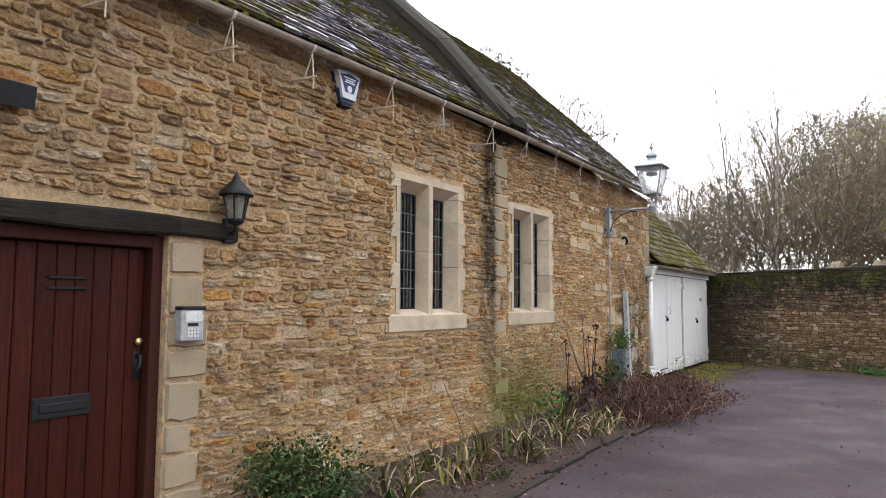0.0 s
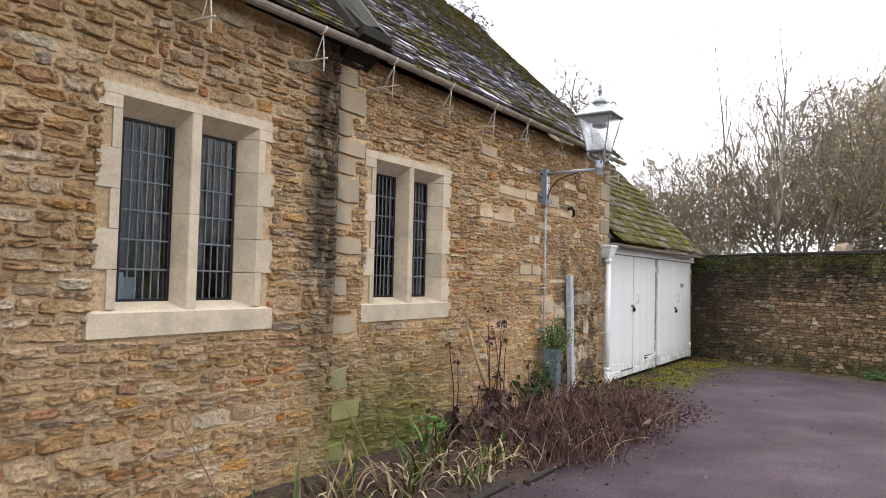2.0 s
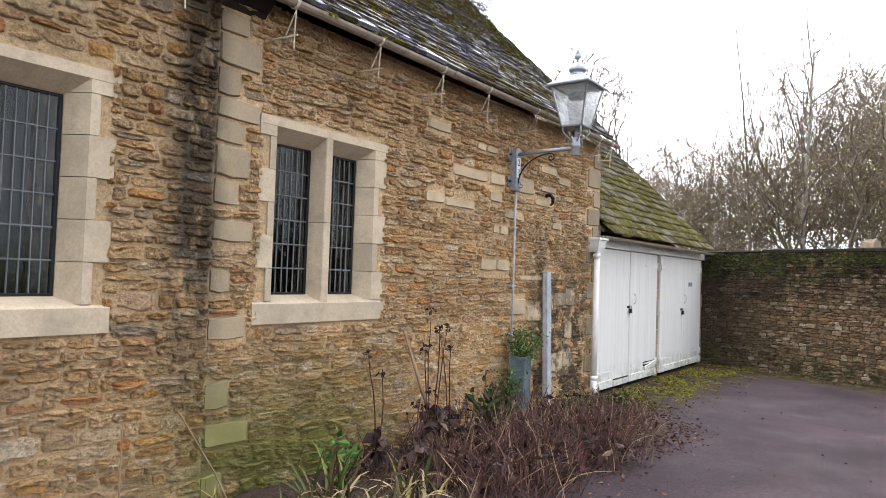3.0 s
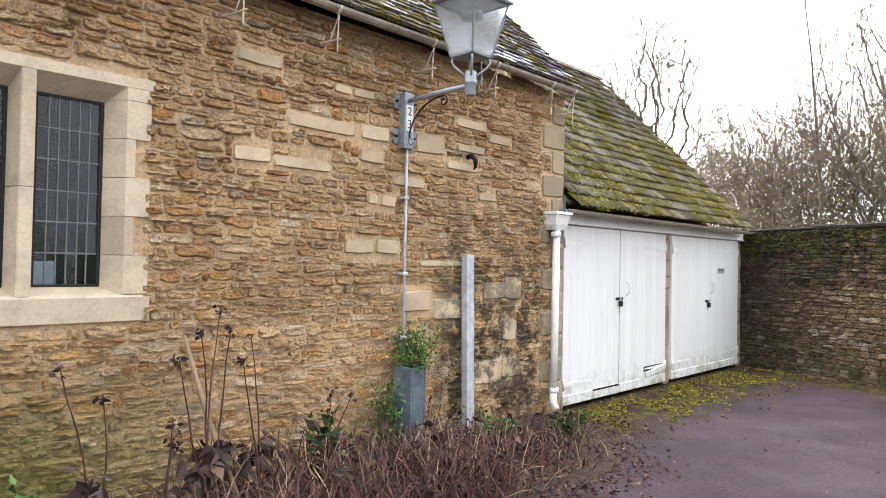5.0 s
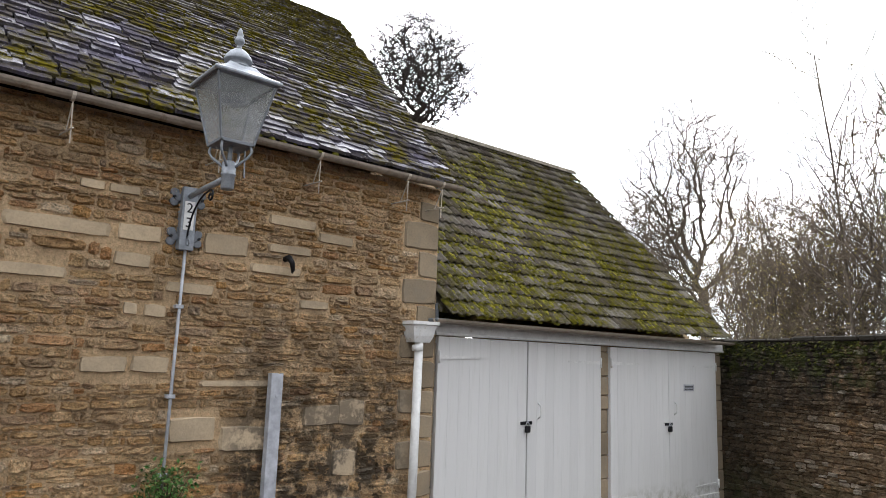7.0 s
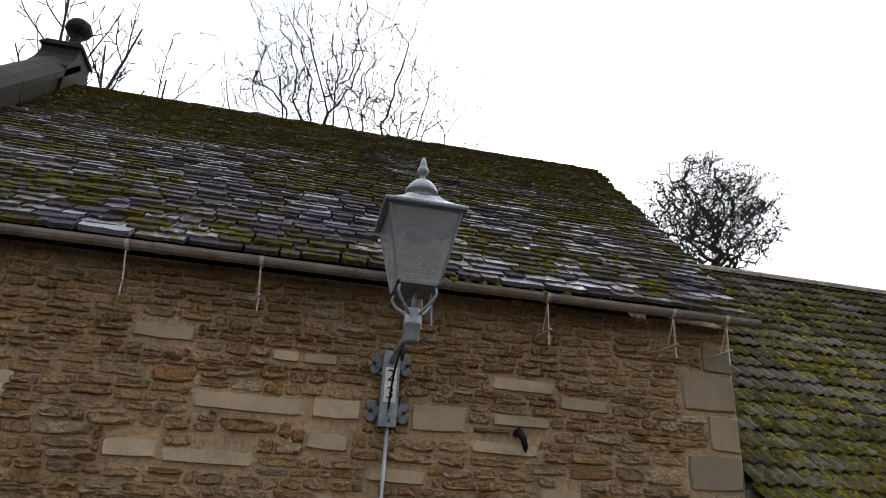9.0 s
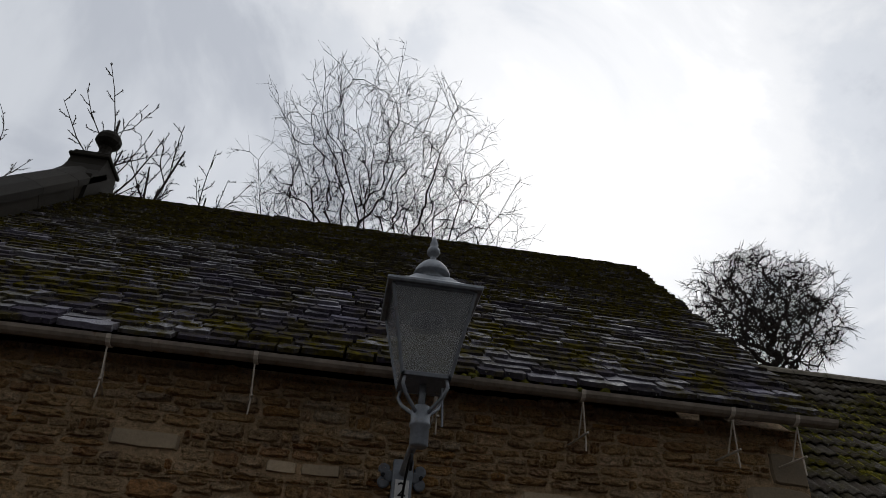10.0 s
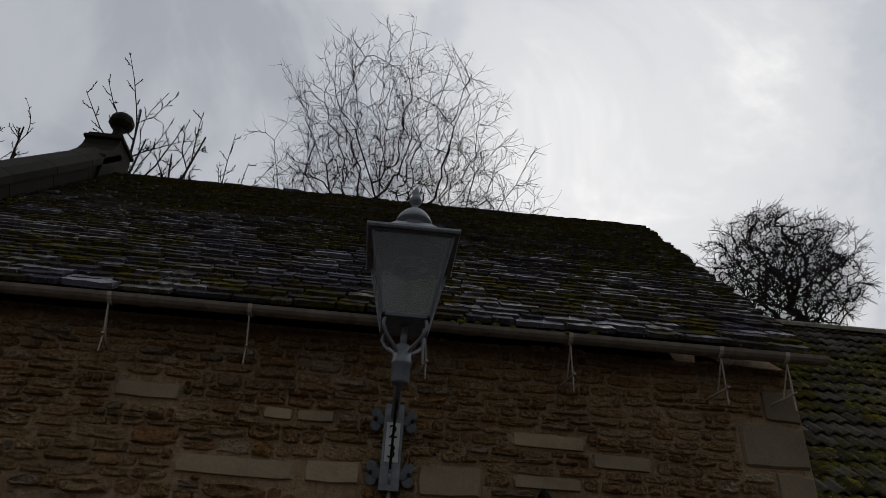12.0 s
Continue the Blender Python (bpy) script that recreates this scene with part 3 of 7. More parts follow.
# ---- stones laid in rough courses ----
def unit_stone(seed, nu=9, nv=6, rough=1.0):
    """A hewn stone face, about 1 x 1 in x and z, 1 proud in y at its middle, its rim sunk in the mortar."""
    rng = random.Random(seed)
    s = Shape()
    rubbly = rough > 0.5
    tip = [rng.uniform(-0.15, 0.15) * rough for _ in range(2)]       # how far the stone tapers at its ends
    slope, chip = rng.uniform(-0.3, 0.3) * rough, rng.uniform(0, 6)
    for j in range(nv):
        for i in range(nu):
            u, v = 2 * i / (nu - 1) - 1, 2 * j / (nv - 1) - 1
            rim = i in (0, nu - 1) or j in (0, nv - 1)
            if rim:
                d = -0.6
            elif rubbly:
                d = 0.78 + slope * u + 0.12 * v + 0.30 * noise.noise(Vector((u * 1.9 + chip, v * 1.4, seed * 0.7))) + rng.uniform(-0.32, 0.32)
            else:
                d = rng.uniform(0.88, 1.0)
            k = 1.05 if rim else (0.97 if rubbly else 1.0)
            uu, vv = abs(u) ** (0.72 if rubbly else 0.2) * (1 if u > 0 else -1), abs(v) ** (0.6 if rubbly else 0.18) * (1 if v > 0 else -1)
            x = 0.5 * uu * k * (1 - (0.08 * rough + 0.015) * abs(vv) ** 3)
            z = 0.5 * vv * k * (1 - (0.26 * rough + 0.02) * abs(uu) ** 3)
            z += 0.5 * (tip[0] * uu + tip[1] * uu * uu * vv)
            x += rng.uniform(-0.045, 0.045) * rough
            z += rng.uniform(-0.085, 0.085) * rough
            s.v.append((x, d, z))
    s.f = [(j * nu + i, (j + 1) * nu + i, (j + 1) * nu + i + 1, j * nu + i + 1) for j in range(nv - 1) for i in range(nu - 1)]
    return s


UNIT = [unit_stone(k) for k in range(40)]
UNIT_V = [np.array(u.v) for u in UNIT]
BLOCK = [unit_stone(100 + k, 7, 5, 0.42) for k in range(8)]
BLOCK_V = [np.array(u.v) for u in BLOCK]


def lay(s0, s1, z0, z1, holes, rng, low=0.055, high=0.105, long=2.6, wave=0.034):
    """Stones (s, z, width, height) in uneven courses along a wall, leaving out the holes (s0, s1, z0, z1)."""
    def rise(s, k):
        return wave * (noise.noise(Vector((s * 1.3, k * 0.45, 1.7))) * 1.5 + 0.6 * noise.noise(Vector((s * 4.1, k * 0.9, 5.2))))

    out = []
    z, course = z0, 0
    while z < z1 - 0.02:
        h0 = min(rng.uniform(low, high) * (1.3 if rng.random() < 0.14 else 1), z1 - z)
        s = s0 + rng.uniform(-0.1, 0)
        while s < s1:
            w = h0 * rng.uniform(1.5, 1.3 + 1.0 * long)
            if rng.random() < 0.15:
                w = h0 * rng.uniform(0.8, 1.3)
            a, b = max(s, s0), min(s + w, s1)
            m = (a + b) / 2
            zz = z + rise(m, course)
            h = max(h0 + rise(m, course + 1) - rise(m, course), 0.028)
            cuts = [(a, b)]
            for c, d, e, f in holes:
                if zz + h * 0.85 > e and zz + h * 0.15 < f:
                    cuts = [p for q0, q1 in cuts for p in ((q0, min(q1, c)), (max(q0, d), q1)) if p[1] - p[0] > 0.035]
            for q0, q1 in cuts:
                if rng.random() < 0.10 and h > 0.085 and q1 - q0 > 0.1:      # two thin stones in place of one
                    t = zz + h * rng.uniform(0.38, 0.62)
                    e = (q1 - q0) * rng.uniform(-0.12, 0.12)
                    out.append(((q0 + q1 + e) / 2, (zz + t) / 2, q1 - q0 - abs(e), t - zz))
                    out.append(((q0 + q1 - e) / 2, (t + zz + h) / 2, q1 - q0 - abs(e), zz + h - t))
                else:
                    out.append(((q0 + q1) / 2, zz + h / 2, q1 - q0, h))
            s += w
        z += h0
        course += 1
    return out


def build_stones(wall, place, stones, mat, rng, near, units, unit_v, proud=(0.012, 0.046), gap=0.002, limit=300):
    """Sets stones on a wall: those in the near stretch as pieces, the rest joined. place: wall plane's pose
    (x along the wall, y out of it, z up)."""
    shared = [u.mesh("stone", mat, False) for u in units]
    verts, faces, pieces = [], [], 0
    count = 0
    for s, z, w, h in stones:
        k = rng.randrange(len(units))
        d, flip = rng.uniform(*proud), rng.choice((1, -1))
        m = place @ pose(s, -MORTAR_BACK, z, rng.uniform(-6, 6), rng.uniform(-2, 2), rng.uniform(-3, 3)) @ Matrix.Diagonal((max(w - gap, 0.02) * flip, d, max(h - gap, 0.015) * flip, 1))
        if pieces < limit and near(s, z):
            ob = new("stone", shared[k])
            ob.parent = wall
            ob.matrix_basis = m
            pieces += 1
        else:
            mm = np.array(m)
            verts.append(unit_v[k] @ mm[:3, :3].T + mm[:3, 3])
            faces.append((k, count))
            count += len(unit_v[k])
    s = Shape()
    s.v = [tuple(v) for v in np.concatenate(verts)]
    s.f = [tuple(i + o for i in f) for k, o in faces for f in units[k].f]
    ob = new("stonework", s.mesh("stonework", mat, False))
    ob.parent = wall
    tagged(ob, kind="stuff")


# ---- mullioned windows ----
def window(name, face, hole, label, short_first):
    y0, y1, z0, z1 = hole
    mid = (y0 + y1) / 2
    back, deep = face - 0.135, face - 0.22
    win = thing(name, (face, mid, z0), label, "window", kind="structure")
    # lintel and sill, the full width, splayed towards the glass
    f = face + 0.004
    lint = [(f, z1 + 0.065), (f, z1), (back, z1 - 0.095), (deep, z1 - 0.095), (deep, z1 + 0.065)]
    s = Shape().prism([(x, y0 - 0.15, z) for x, z in lint], [(x, y1 + 0.17, z) for x, z in lint])
    part("lintel", s, ASHLAR, win)
    sill = [(f + 0.012, z0 - 0.155), (f + 0.012, z0 - 0.01), (f - 0.01, z0 + 0.005), (back, z0 + 0.05), (deep, z0 + 0.05), (deep, z0 - 0.155)]
    s = Shape().prism([(x, y0 - 0.17, z) for x, z in sill], [(x, y1 + 0.16, z) for x, z in sill])
    part("window_sill", s, ASHLAR, win)
    # jambs of long and short stones
    for side, ye, inner in ((-1, y0, y0 + 0.085), (1, y1, y1 - 0.085)):
        n = 5
        hs = (z1 - 0.09 - z0) / n
        for k in range(n + 1):
            out = 0.15 if (k == n or (k + (0 if side < 0 else short_first)) % 2) else 0.055
            za, top = z0 + 0.008 + k * hs + 0.002, z0 + 0.008 + (k + 1) * hs - 0.002
            if k == n:
                top = z1 - 0.003
            yo = ye + side * out
            loop = [(f + jitter(0.002), yo), (f, ye), (back + 0.003, inner), (deep, inner), (deep, yo)]
            part("jamb_stone", Shape().prism([(x, y, za) for x, y in loop], [(x, y, top) for x, y in loop]), ASHLAR, win)
    for za, zb in ((z0 + 0.004, z0 + 0.62), (z0 + 0.624, z1 - 0.003)):
        loop = [(f - 0.006, mid - 0.038), (f, mid - 0.03), (f, mid + 0.03), (f - 0.006, mid + 0.038), (back, mid + 0.068), (deep, mid + 0.068), (deep, mid - 0.068), (back, mid - 0.068)]
        part("mullion", Shape().prism([(x, y, za) for x, y in loop], [(x, y, zb) for x, y in loop]), ASHLAR, win)
    # two leaded casements
    gz0, gz1 = z0 + 0.045, z1 - 0.090
    for ya, yb in ((y0 + 0.085, mid - 0.068), (mid + 0.068, y1 - 0.085)):
        fr = Shape()
        t = 0.022
        for a, b, c, d in ((ya, yb, gz0, gz0 + t), (ya, yb, gz1 - t, gz1), (ya, ya + t, gz0 + t, gz1 - t), (yb - t, yb, gz0 + t, gz1 - t)):
            fr.box(back - 0.035, back - 0.005, a, b, c, d, 0.003)
        frame_ob = part("casement", fr, BLACK_IRON, win, "dark iron casement frame")
        nc, nr = 6, 6
        pw, ph = (yb - ya - 2 * t) / nc, (gz1 - gz0 - 2 * t) / nr
        for i in range(1, nc):
            y = ya + t + i * pw
            part("lead_came", Shape().tube([(back - 0.014, y + jitter(0.002), gz0 + t), (back - 0.011 + jitter(0.002), y, (gz0 + gz1) / 2), (back - 0.012, y + jitter(0.002), gz1 - t)], 0.0055, 5), LEAD, frame_ob)
        for j in range(1, nr):
            z = gz0 + t + j * ph
            part("lead_came", Shape().tube([(back - 0.012, ya + t, z), (back - 0.012, yb - t, z)], 0.0065, 5), LEAD, frame_ob)
        for i in range(nc):
            for j in range(nr):
                a, b = ya + t + i * pw, gz0 + t + j * ph
                m = Matrix.Translation((back - 0.018, a + pw / 2, b + ph / 2)) @ pose(0, 0, 0, 0, jitter(1.2), jitter(1.6))
                pane = part("pane", Shape().box(-0.0015, 0.0015, -pw / 2, pw / 2, -ph / 2, ph / 2, 0.0005).moved(m), PANE, frame_ob)
                pane.visible_shadow = False
    return win


window("window_1", FACE_L, WIN_1, "two-light stone mullioned window with leaded panes", 0)
window("window_2", FACE_R, WIN_2, "two-light stone mullioned window with leaded panes", 1)


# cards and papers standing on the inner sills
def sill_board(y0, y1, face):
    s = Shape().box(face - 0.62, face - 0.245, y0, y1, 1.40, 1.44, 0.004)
    whole("window_board", s, ROOM_SHADE, "dim inner window board", "sill", "structure")


sill_board(WIN_1[0] - 0.02, WIN_1[1] + 0.02, FACE_L)
sill_board(WIN_2[0] - 0.02, WIN_2[1] + 0.02, FACE_R)
for y, w, h, x in ((5.36, 0.15, 0.20, FACE_L - 0.32), (5.50, 0.10, 0.17, FACE_L - 0.36), (8.33, 0.13, 0.17, FACE_R - 0.30), (7.76, 0.09, 0.03, FACE_R - 0.29)):
    s = Shape().box(x - 0.03, x, y - w / 2, y + w / 2, 1.441, 1.441 + h, 0.003)
    card = whole("paper_stack", s, PAPER, "white papers standing behind the leaded glass", "papers")

# ---- front door ----
y0, y1, _, z1 = DOORWAY
door = thing("door_1", (FACE_L - 0.1, (y0 + y1) / 2, 0), "closed dark red-brown boarded wooden front door", "door", kind="structure")
leaf_x = FACE_L - 0.135
s = Shape().box(leaf_x - 0.03, FACE_L - 0.06, y1 - 0.075, y1 - 0.002, 0.02, z1 - 0.005, 0.006)
part("door_frame", s, FRAME_WOOD, door)
s = Shape().box(leaf_x - 0.03, FACE_L - 0.06, y0 + 0.002, y0 + 0.075, 0.02, z1 - 0.005, 0.006)
part("door_frame", s, FRAME_WOOD, door)
s = Shape().box(leaf_x - 0.03, FACE_L - 0.062, y0 + 0.075, y1 - 0.075, z1 - 0.085, z1 - 0.003, 0.006)
part("door_frame", s, FRAME_WOOD, door)
part("back_panel", Shape().box(leaf_x - 0.05, leaf_x - 0.028, y0 + 0.05, y1 - 0.05, 0.02, z1 - 0.05), FRAME_WOOD, door)
ya, n = y0 + 0.08, 10
bw = (y1 - 0.08 - ya) / n
for k in range(n):
    part("board", Shape().box(leaf_x - 0.028, leaf_x + jitter(0.0015), ya + k * bw + 0.0015, ya + (k + 1) * bw - 0.0015, 0.05, z1 - 0.09, 0.006), DOOR_WOOD, door)
s = Shape().box(leaf_x, leaf_x + 0.012, 1.985, 2.315, 0.875, 0.995, 0.004).box(leaf_x + 0.012, leaf_x + 0.02, 2.02, 2.28, 0.91, 0.96, 0.004)
part("letter_plate", s, BLACK_IRON, door, "black iron letter plate")
for z in (1.665, 1.605):
    part("strap", Shape().box(leaf_x, leaf_x + 0.014, 2.04, 2.26, z - 0.009, z + 0.009, 0.003), BLACK_IRON, door, "small black iron strap")
s = Shape().lathe([(0.0, -0.012), (0.02, -0.01), (0.026, 0.0), (0.02, 0.01), (0.0, 0.012)], 0, 0, 12).moved(Matrix.Translation((leaf_x + 0.02, 2.605, 1.28)) @ pose(0, 0, 0, 0, 90, 0))
part("cylinder_lock", s, BRASS, door, "brass lock cylinder", True)
s = Shape().tube([(leaf_x, 2.60, 1.19), (leaf_x + 0.05, 2.60, 1.19), (leaf_x + 0.055, 2.595, 1.13), (leaf_x + 0.05, 2.56, 1.085)], [0.014, 0.012, 0.011, 0.008], 8).box(leaf_x, leaf_x + 0.008, 2.58, 2.625, 1.04, 1.22, 0.003)
part("handle", s, BLACK_IRON, door, "black iron latch handle", True)
s = Shape().box(FACE_L - 0.40, FACE_L + 0.02, y0, y1, -0.02, 0.045, 0.012)
whole("threshold", s, QUOIN, "worn stone doorstep", "step", "structure")
# oak lintel over the door
s = Shape()
NL = 14
loops = []
for k in range(NL + 1):
    y = 1.05 + (3.24 - 1.05) * k / NL
    lo, hi = 1.945 + 0.008 * math.sin(y * 5), 2.075 + 0.012 * math.sin(y * 3.1) - 0.012 * k / NL
    fx = FACE_L + 0.035 + 0.006 * math.sin(y * 7)
    loops.append([(FACE_L - 0.3, y, lo), (fx - 0.01, y, lo), (fx, y, lo + 0.015), (fx, y, hi - 0.015), (fx - 0.012, y, hi), (FACE_L - 0.3, y, hi)])
for a, b in zip(loops, loops[1:]):
    o = len(s.v)
    s.v.extend(a + b)
    s.f.extend([tuple(o + i for i in (k, (k + 1) % 6, 6 + (k + 1) % 6, 6 + k)) for k in range(6)])
s.f.append(tuple(range(6)))
s.f.append(tuple(range(len(s.v) - 6, len(s.v))))
whole("door_lintel", s, LINTEL_WOOD, "blackened old oak beam over the door", "lintel", "structure")

# door-entry keypad
kp = thing("entry_keypad", (FACE_L, 2.86, 1.27), "silver wall-mounted door entry keypad beside the door", "keypad")
x = FACE_L + 0.012
part("housing", Shape().box(x - 0.03, x + 0.06, 2.775, 2.945, 1.275, 1.485, 0.008), SILVER, kp)
part("hood", Shape().box(x - 0.03, x + 0.072, 2.765, 2.955, 1.476, 1.50, 0.006), BLACK_IRON, kp, "dark rain hood")
part("speaker_panel", Shape().box(x + 0.06, x + 0.064, 2.80, 2.93, 1.40, 1.47, 0.002), KEY_GREY, kp)
part("display", Shape().box(x + 0.06, x + 0.064, 2.82, 2.90, 1.372, 1.392, 0.002), BLACK_IRON, kp)
for i in range(4):
    for j in range(3):
        part("key", Shape().box(x + 0.06, x + 0.066, 2.815 + 0.024 * i, 2.833 + 0.024 * i, 1.300 + 0.023 * j, 1.317 + 0.023 * j, 0.002), KEY_GREY, kp)

# black wall lantern on the lintel's end
wl = thing("wall_lantern", (FACE_L, 3.14, 2.0), "small black wall lantern above the lintel's end", "lantern")
lx, ly = FACE_L + 0.13, 3.13
part("back_plate", Shape().box(FACE_L - 0.01, FACE_L + 0.03, ly + 0.0, ly + 0.09, 1.93, 2.10, 0.006), BLACK_IRON, wl)
part("arm", Shape().tube([(FACE_L + 0.02, ly + 0.04, 2.0), (lx - 0.04, ly + 0.02, 1.99), (lx, ly, 2.03), (lx, ly, 2.06)], 0.012, 8), BLACK_IRON, wl, smooth=True)


def tapered_panes(parent, cx, cy, z0, z1, r0, r1, n, mat, rot, post, post_mat):
    """Panes and corner posts of a lantern that widens upwards."""
    def corner(k, z, r):
        a = rot + 2 * math.pi * k / n
        return (cx + r * math.cos(a), cy + r * math.sin(a), z)
    for k in range(n):
        a, b, c, d = corner(k, z0, r0), corner(k + 1, z0, r0), corner(k + 1, z1, r1), corner(k, z1, r1)
        mid = Vector(((a[0] + b[0]) / 2 - cx, (a[1] + b[1]) / 2 - cy, 0)).normalized() * 0.003
        inner = [tuple(Vector(p) - mid) for p in (a, b, c, d)]
        ob = part("glass_pane", Shape().prism([a, b, c, d], inner), mat, parent)
        ob.visible_shadow = False
        part("corner_post", Shape().tube([a, d], post, 6), post_mat, parent)


tapered_panes(wl, lx, ly, 2.08, 2.25, 0.055, 0.088, 6, LANTERN_GLASS, 0.2, 0.007, BLACK_IRON)
part("base", Shape().lathe([(0.02, 2.045), (0.05, 2.06), (0.06, 2.08), (0.055, 2.09)], lx, ly, 12), BLACK_IRON, wl, smooth=True)
part("cap", Shape().lathe([(0.115, 2.245), (0.118, 2.255), (0.09, 2.29), (0.05, 2.335), (0.025, 2.36), (0.028, 2.375), (0.012, 2.39), (0.008, 2.41), (0.0, 2.42)], lx, ly, 12), BLACK_IRON, wl, "black pitched cap with knob", True)
# second fitting, above the door
sec = thing("security_light", (FACE_L, 1.70, 2.52), "black box floodlight fixed above the door", "floodlight")
s = Shape().prism([(FACE_L + 0.02, 1.62, 2.56), (FACE_L + 0.12, 1.62, 2.52), (FACE_L + 0.14, 1.62, 2.64), (FACE_L + 0.02, 1.62, 2.68)], [(FACE_L + 0.02, 1.80, 2.56), (FACE_L + 0.12, 1.80, 2.52), (FACE_L + 0.14, 1.80, 2.64), (FACE_L + 0.02, 1.80, 2.68)])
part("housing", s, BLACK_IRON, sec)
part("bracket", Shape().box(FACE_L - 0.02, FACE_L + 0.04, 1.68, 1.74, 2.58, 2.66), BLACK_IRON, sec)


# burglar alarm box: a shield
al = thing("alarm_box", (FACE_L, 4.33, 3.2), "navy and pale shield-shaped burglar alarm box under the gutter", "alarm")
def shield(grow_by, xa, xb, zlo=3.20, zhi=3.455):
    c = 4.335
    w1, w0 = 0.145 + grow_by, 0.075 + grow_by
    loop = [(c - w0, zlo - grow_by), (c + w0, zlo - grow_by), (c + w1 - 0.02, zhi - 0.05), (c + w1, zhi - 0.012 + grow_by), (c, zhi + 0.012 + grow_by), (c - w1, zhi - 0.012 + grow_by), (c - w1 + 0.02, zhi - 0.05)]
    return Shape().prism([(xa, y, z) for y, z in loop], [(xb, y, z) for y, z in loop])


part("body", shield(0.0, FACE_L - 0.02, FACE_L + 0.06), NAVY, al)
part("cover", shield(0.004, FACE_L + 0.035, FACE_L + 0.085, 3.235), PALE, al, "pale rim")
part("face_panel", shield(-0.022, FACE_L + 0.0855, FACE_L + 0.089, 3.262), NAVY, al)
for z, w in ((3.405, 0.15), (3.385, 0.11), (3.368, 0.13)):
    part("lettering_bar", Shape().box(FACE_L + 0.089, FACE_L + 0.091, 4.335 - w / 2, 4.335 + w / 2, z - 0.005, z + 0.006, 0.001), PALE, al)
part("emblem", Shape().lathe([(0.028, 0), (0.03, 0.001), (0.0, 0.0015)], 0, 0, 14).moved(Matrix.Translation((FACE_L + 0.089, 4.335, 3.315)) @ pose(0, 0, 0, 0, 90, 0)), PALE, al)
part("siren_base", Shape().box(FACE_L - 0.02, FACE_L + 0.055, 4.275, 4.395, 3.165, 3.205, 0.01), BLACK_IRON, al)


# ---- gutters ----
def gutter_z(y):
    return 3.432 + 0.0205 * (y - 2.6) if y < JOIN else 3.525


def half_round(ya, yb, za, zb, x, r, n=7):
    """An open half-round trough with thickness."""
    outer = [(x + r * math.cos(math.pi + math.pi * k / n), r * math.sin(math.pi + math.pi * k / n)) for k in range(n + 1)]
    inner = [(x + (r - 0.006) * math.cos(math.pi + math.pi * k / n), (r - 0.006) * math.sin(math.pi + math.pi * k / n)) for k in range(n, -1, -1)]
    loop = outer + inner
    return Shape().prism([(a, ya, za + b) for a, b in loop], [(a, yb, zb + b) for a, b in loop])


GX = -3.585
gut = thing("gutter", (GX, 8, 3.4), "cream-painted half-round iron gutter along the slate eaves", "gutter", kind="structure")
for ya, yb in ((LEFT_END, -2.0), (-2.0, 0.4), (0.4, 2.6), (2.6, 4.15), (4.15, 5.7), (5.7, 7.2), (7.2, 9.53), (9.53, 11.4), (11.4, 13.05), (13.05, 13.60)):
    part("gutter_length", half_round(ya + 0.003, yb, gutter_z(ya + 0.003) + 0.036, gutter_z(yb - 0.01) + 0.036, GX, 0.048), GUTTER_PAINT, gut)
    z = gutter_z(yb - 0.01) + 0.036
    if yb < 13.5:
        part("joint_collar", half_round(yb - 0.035, yb + 0.035, z, z, GX, 0.053), GUTTER_PAINT, gut)
end_z = gutter_z(13.5) + 0.036
part("stop_end", Shape().prism([(GX + 0.048 * math.cos(math.pi + math.pi * k / 8), 13.6, end_z + 0.048 * math.sin(math.pi + math.pi * k / 8)) for k in range(9)], [(GX + 0.048 * math.cos(math.pi + math.pi * k / 8), 13.607, end_z + 0.048 * math.sin(math.pi + math.pi * k / 8)) for k in range(9)]), GUTTER_PAINT, gut)


def gutter_hanger(y):
    """Spike in the wall, two wires and a clip that carry the gutter."""
    z = gutter_z(y)
    face = FACE_L if y < JOIN else FACE_R
    hg = thing("gutter_hanger", (face, y, z - 0.25), "thin rusty wire gutter hanger spiked into the wall", "bracket", "gutter hangers")
    a, b = Vector((face - 0.02, y - 0.025, z - 0.215)), Vector((face + 0.225, y + 0.02, z - 0.205))
    top = Vector((GX + 0.02, y, z - 0.03))
    part("spike", Shape().tube([a, b], 0.007, 6), ROPE, hg)
    part("wire", Shape().tube([a.lerp(b, 0.55), top], 0.0048, 5), ROPE, hg)
    part("wire", Shape().tube([b.lerp(a, 0.12) + Vector((0, 0, -0.10)), b.lerp(a, 0.12), top], 0.0048, 5), ROPE, hg)
    part("clip", half_round(y - 0.012, y + 0.012, z + 0.034, z + 0.034, GX, 0.056), ROPE, hg)


for y in (1.2, 2.1, 3.0, 3.77, 4.79, 5.63, 6.66, 7.55, 8.46, 9.34, 10.13, 11.15, 12.01, 12.93, 13.34):
    gutter_hanger(y)

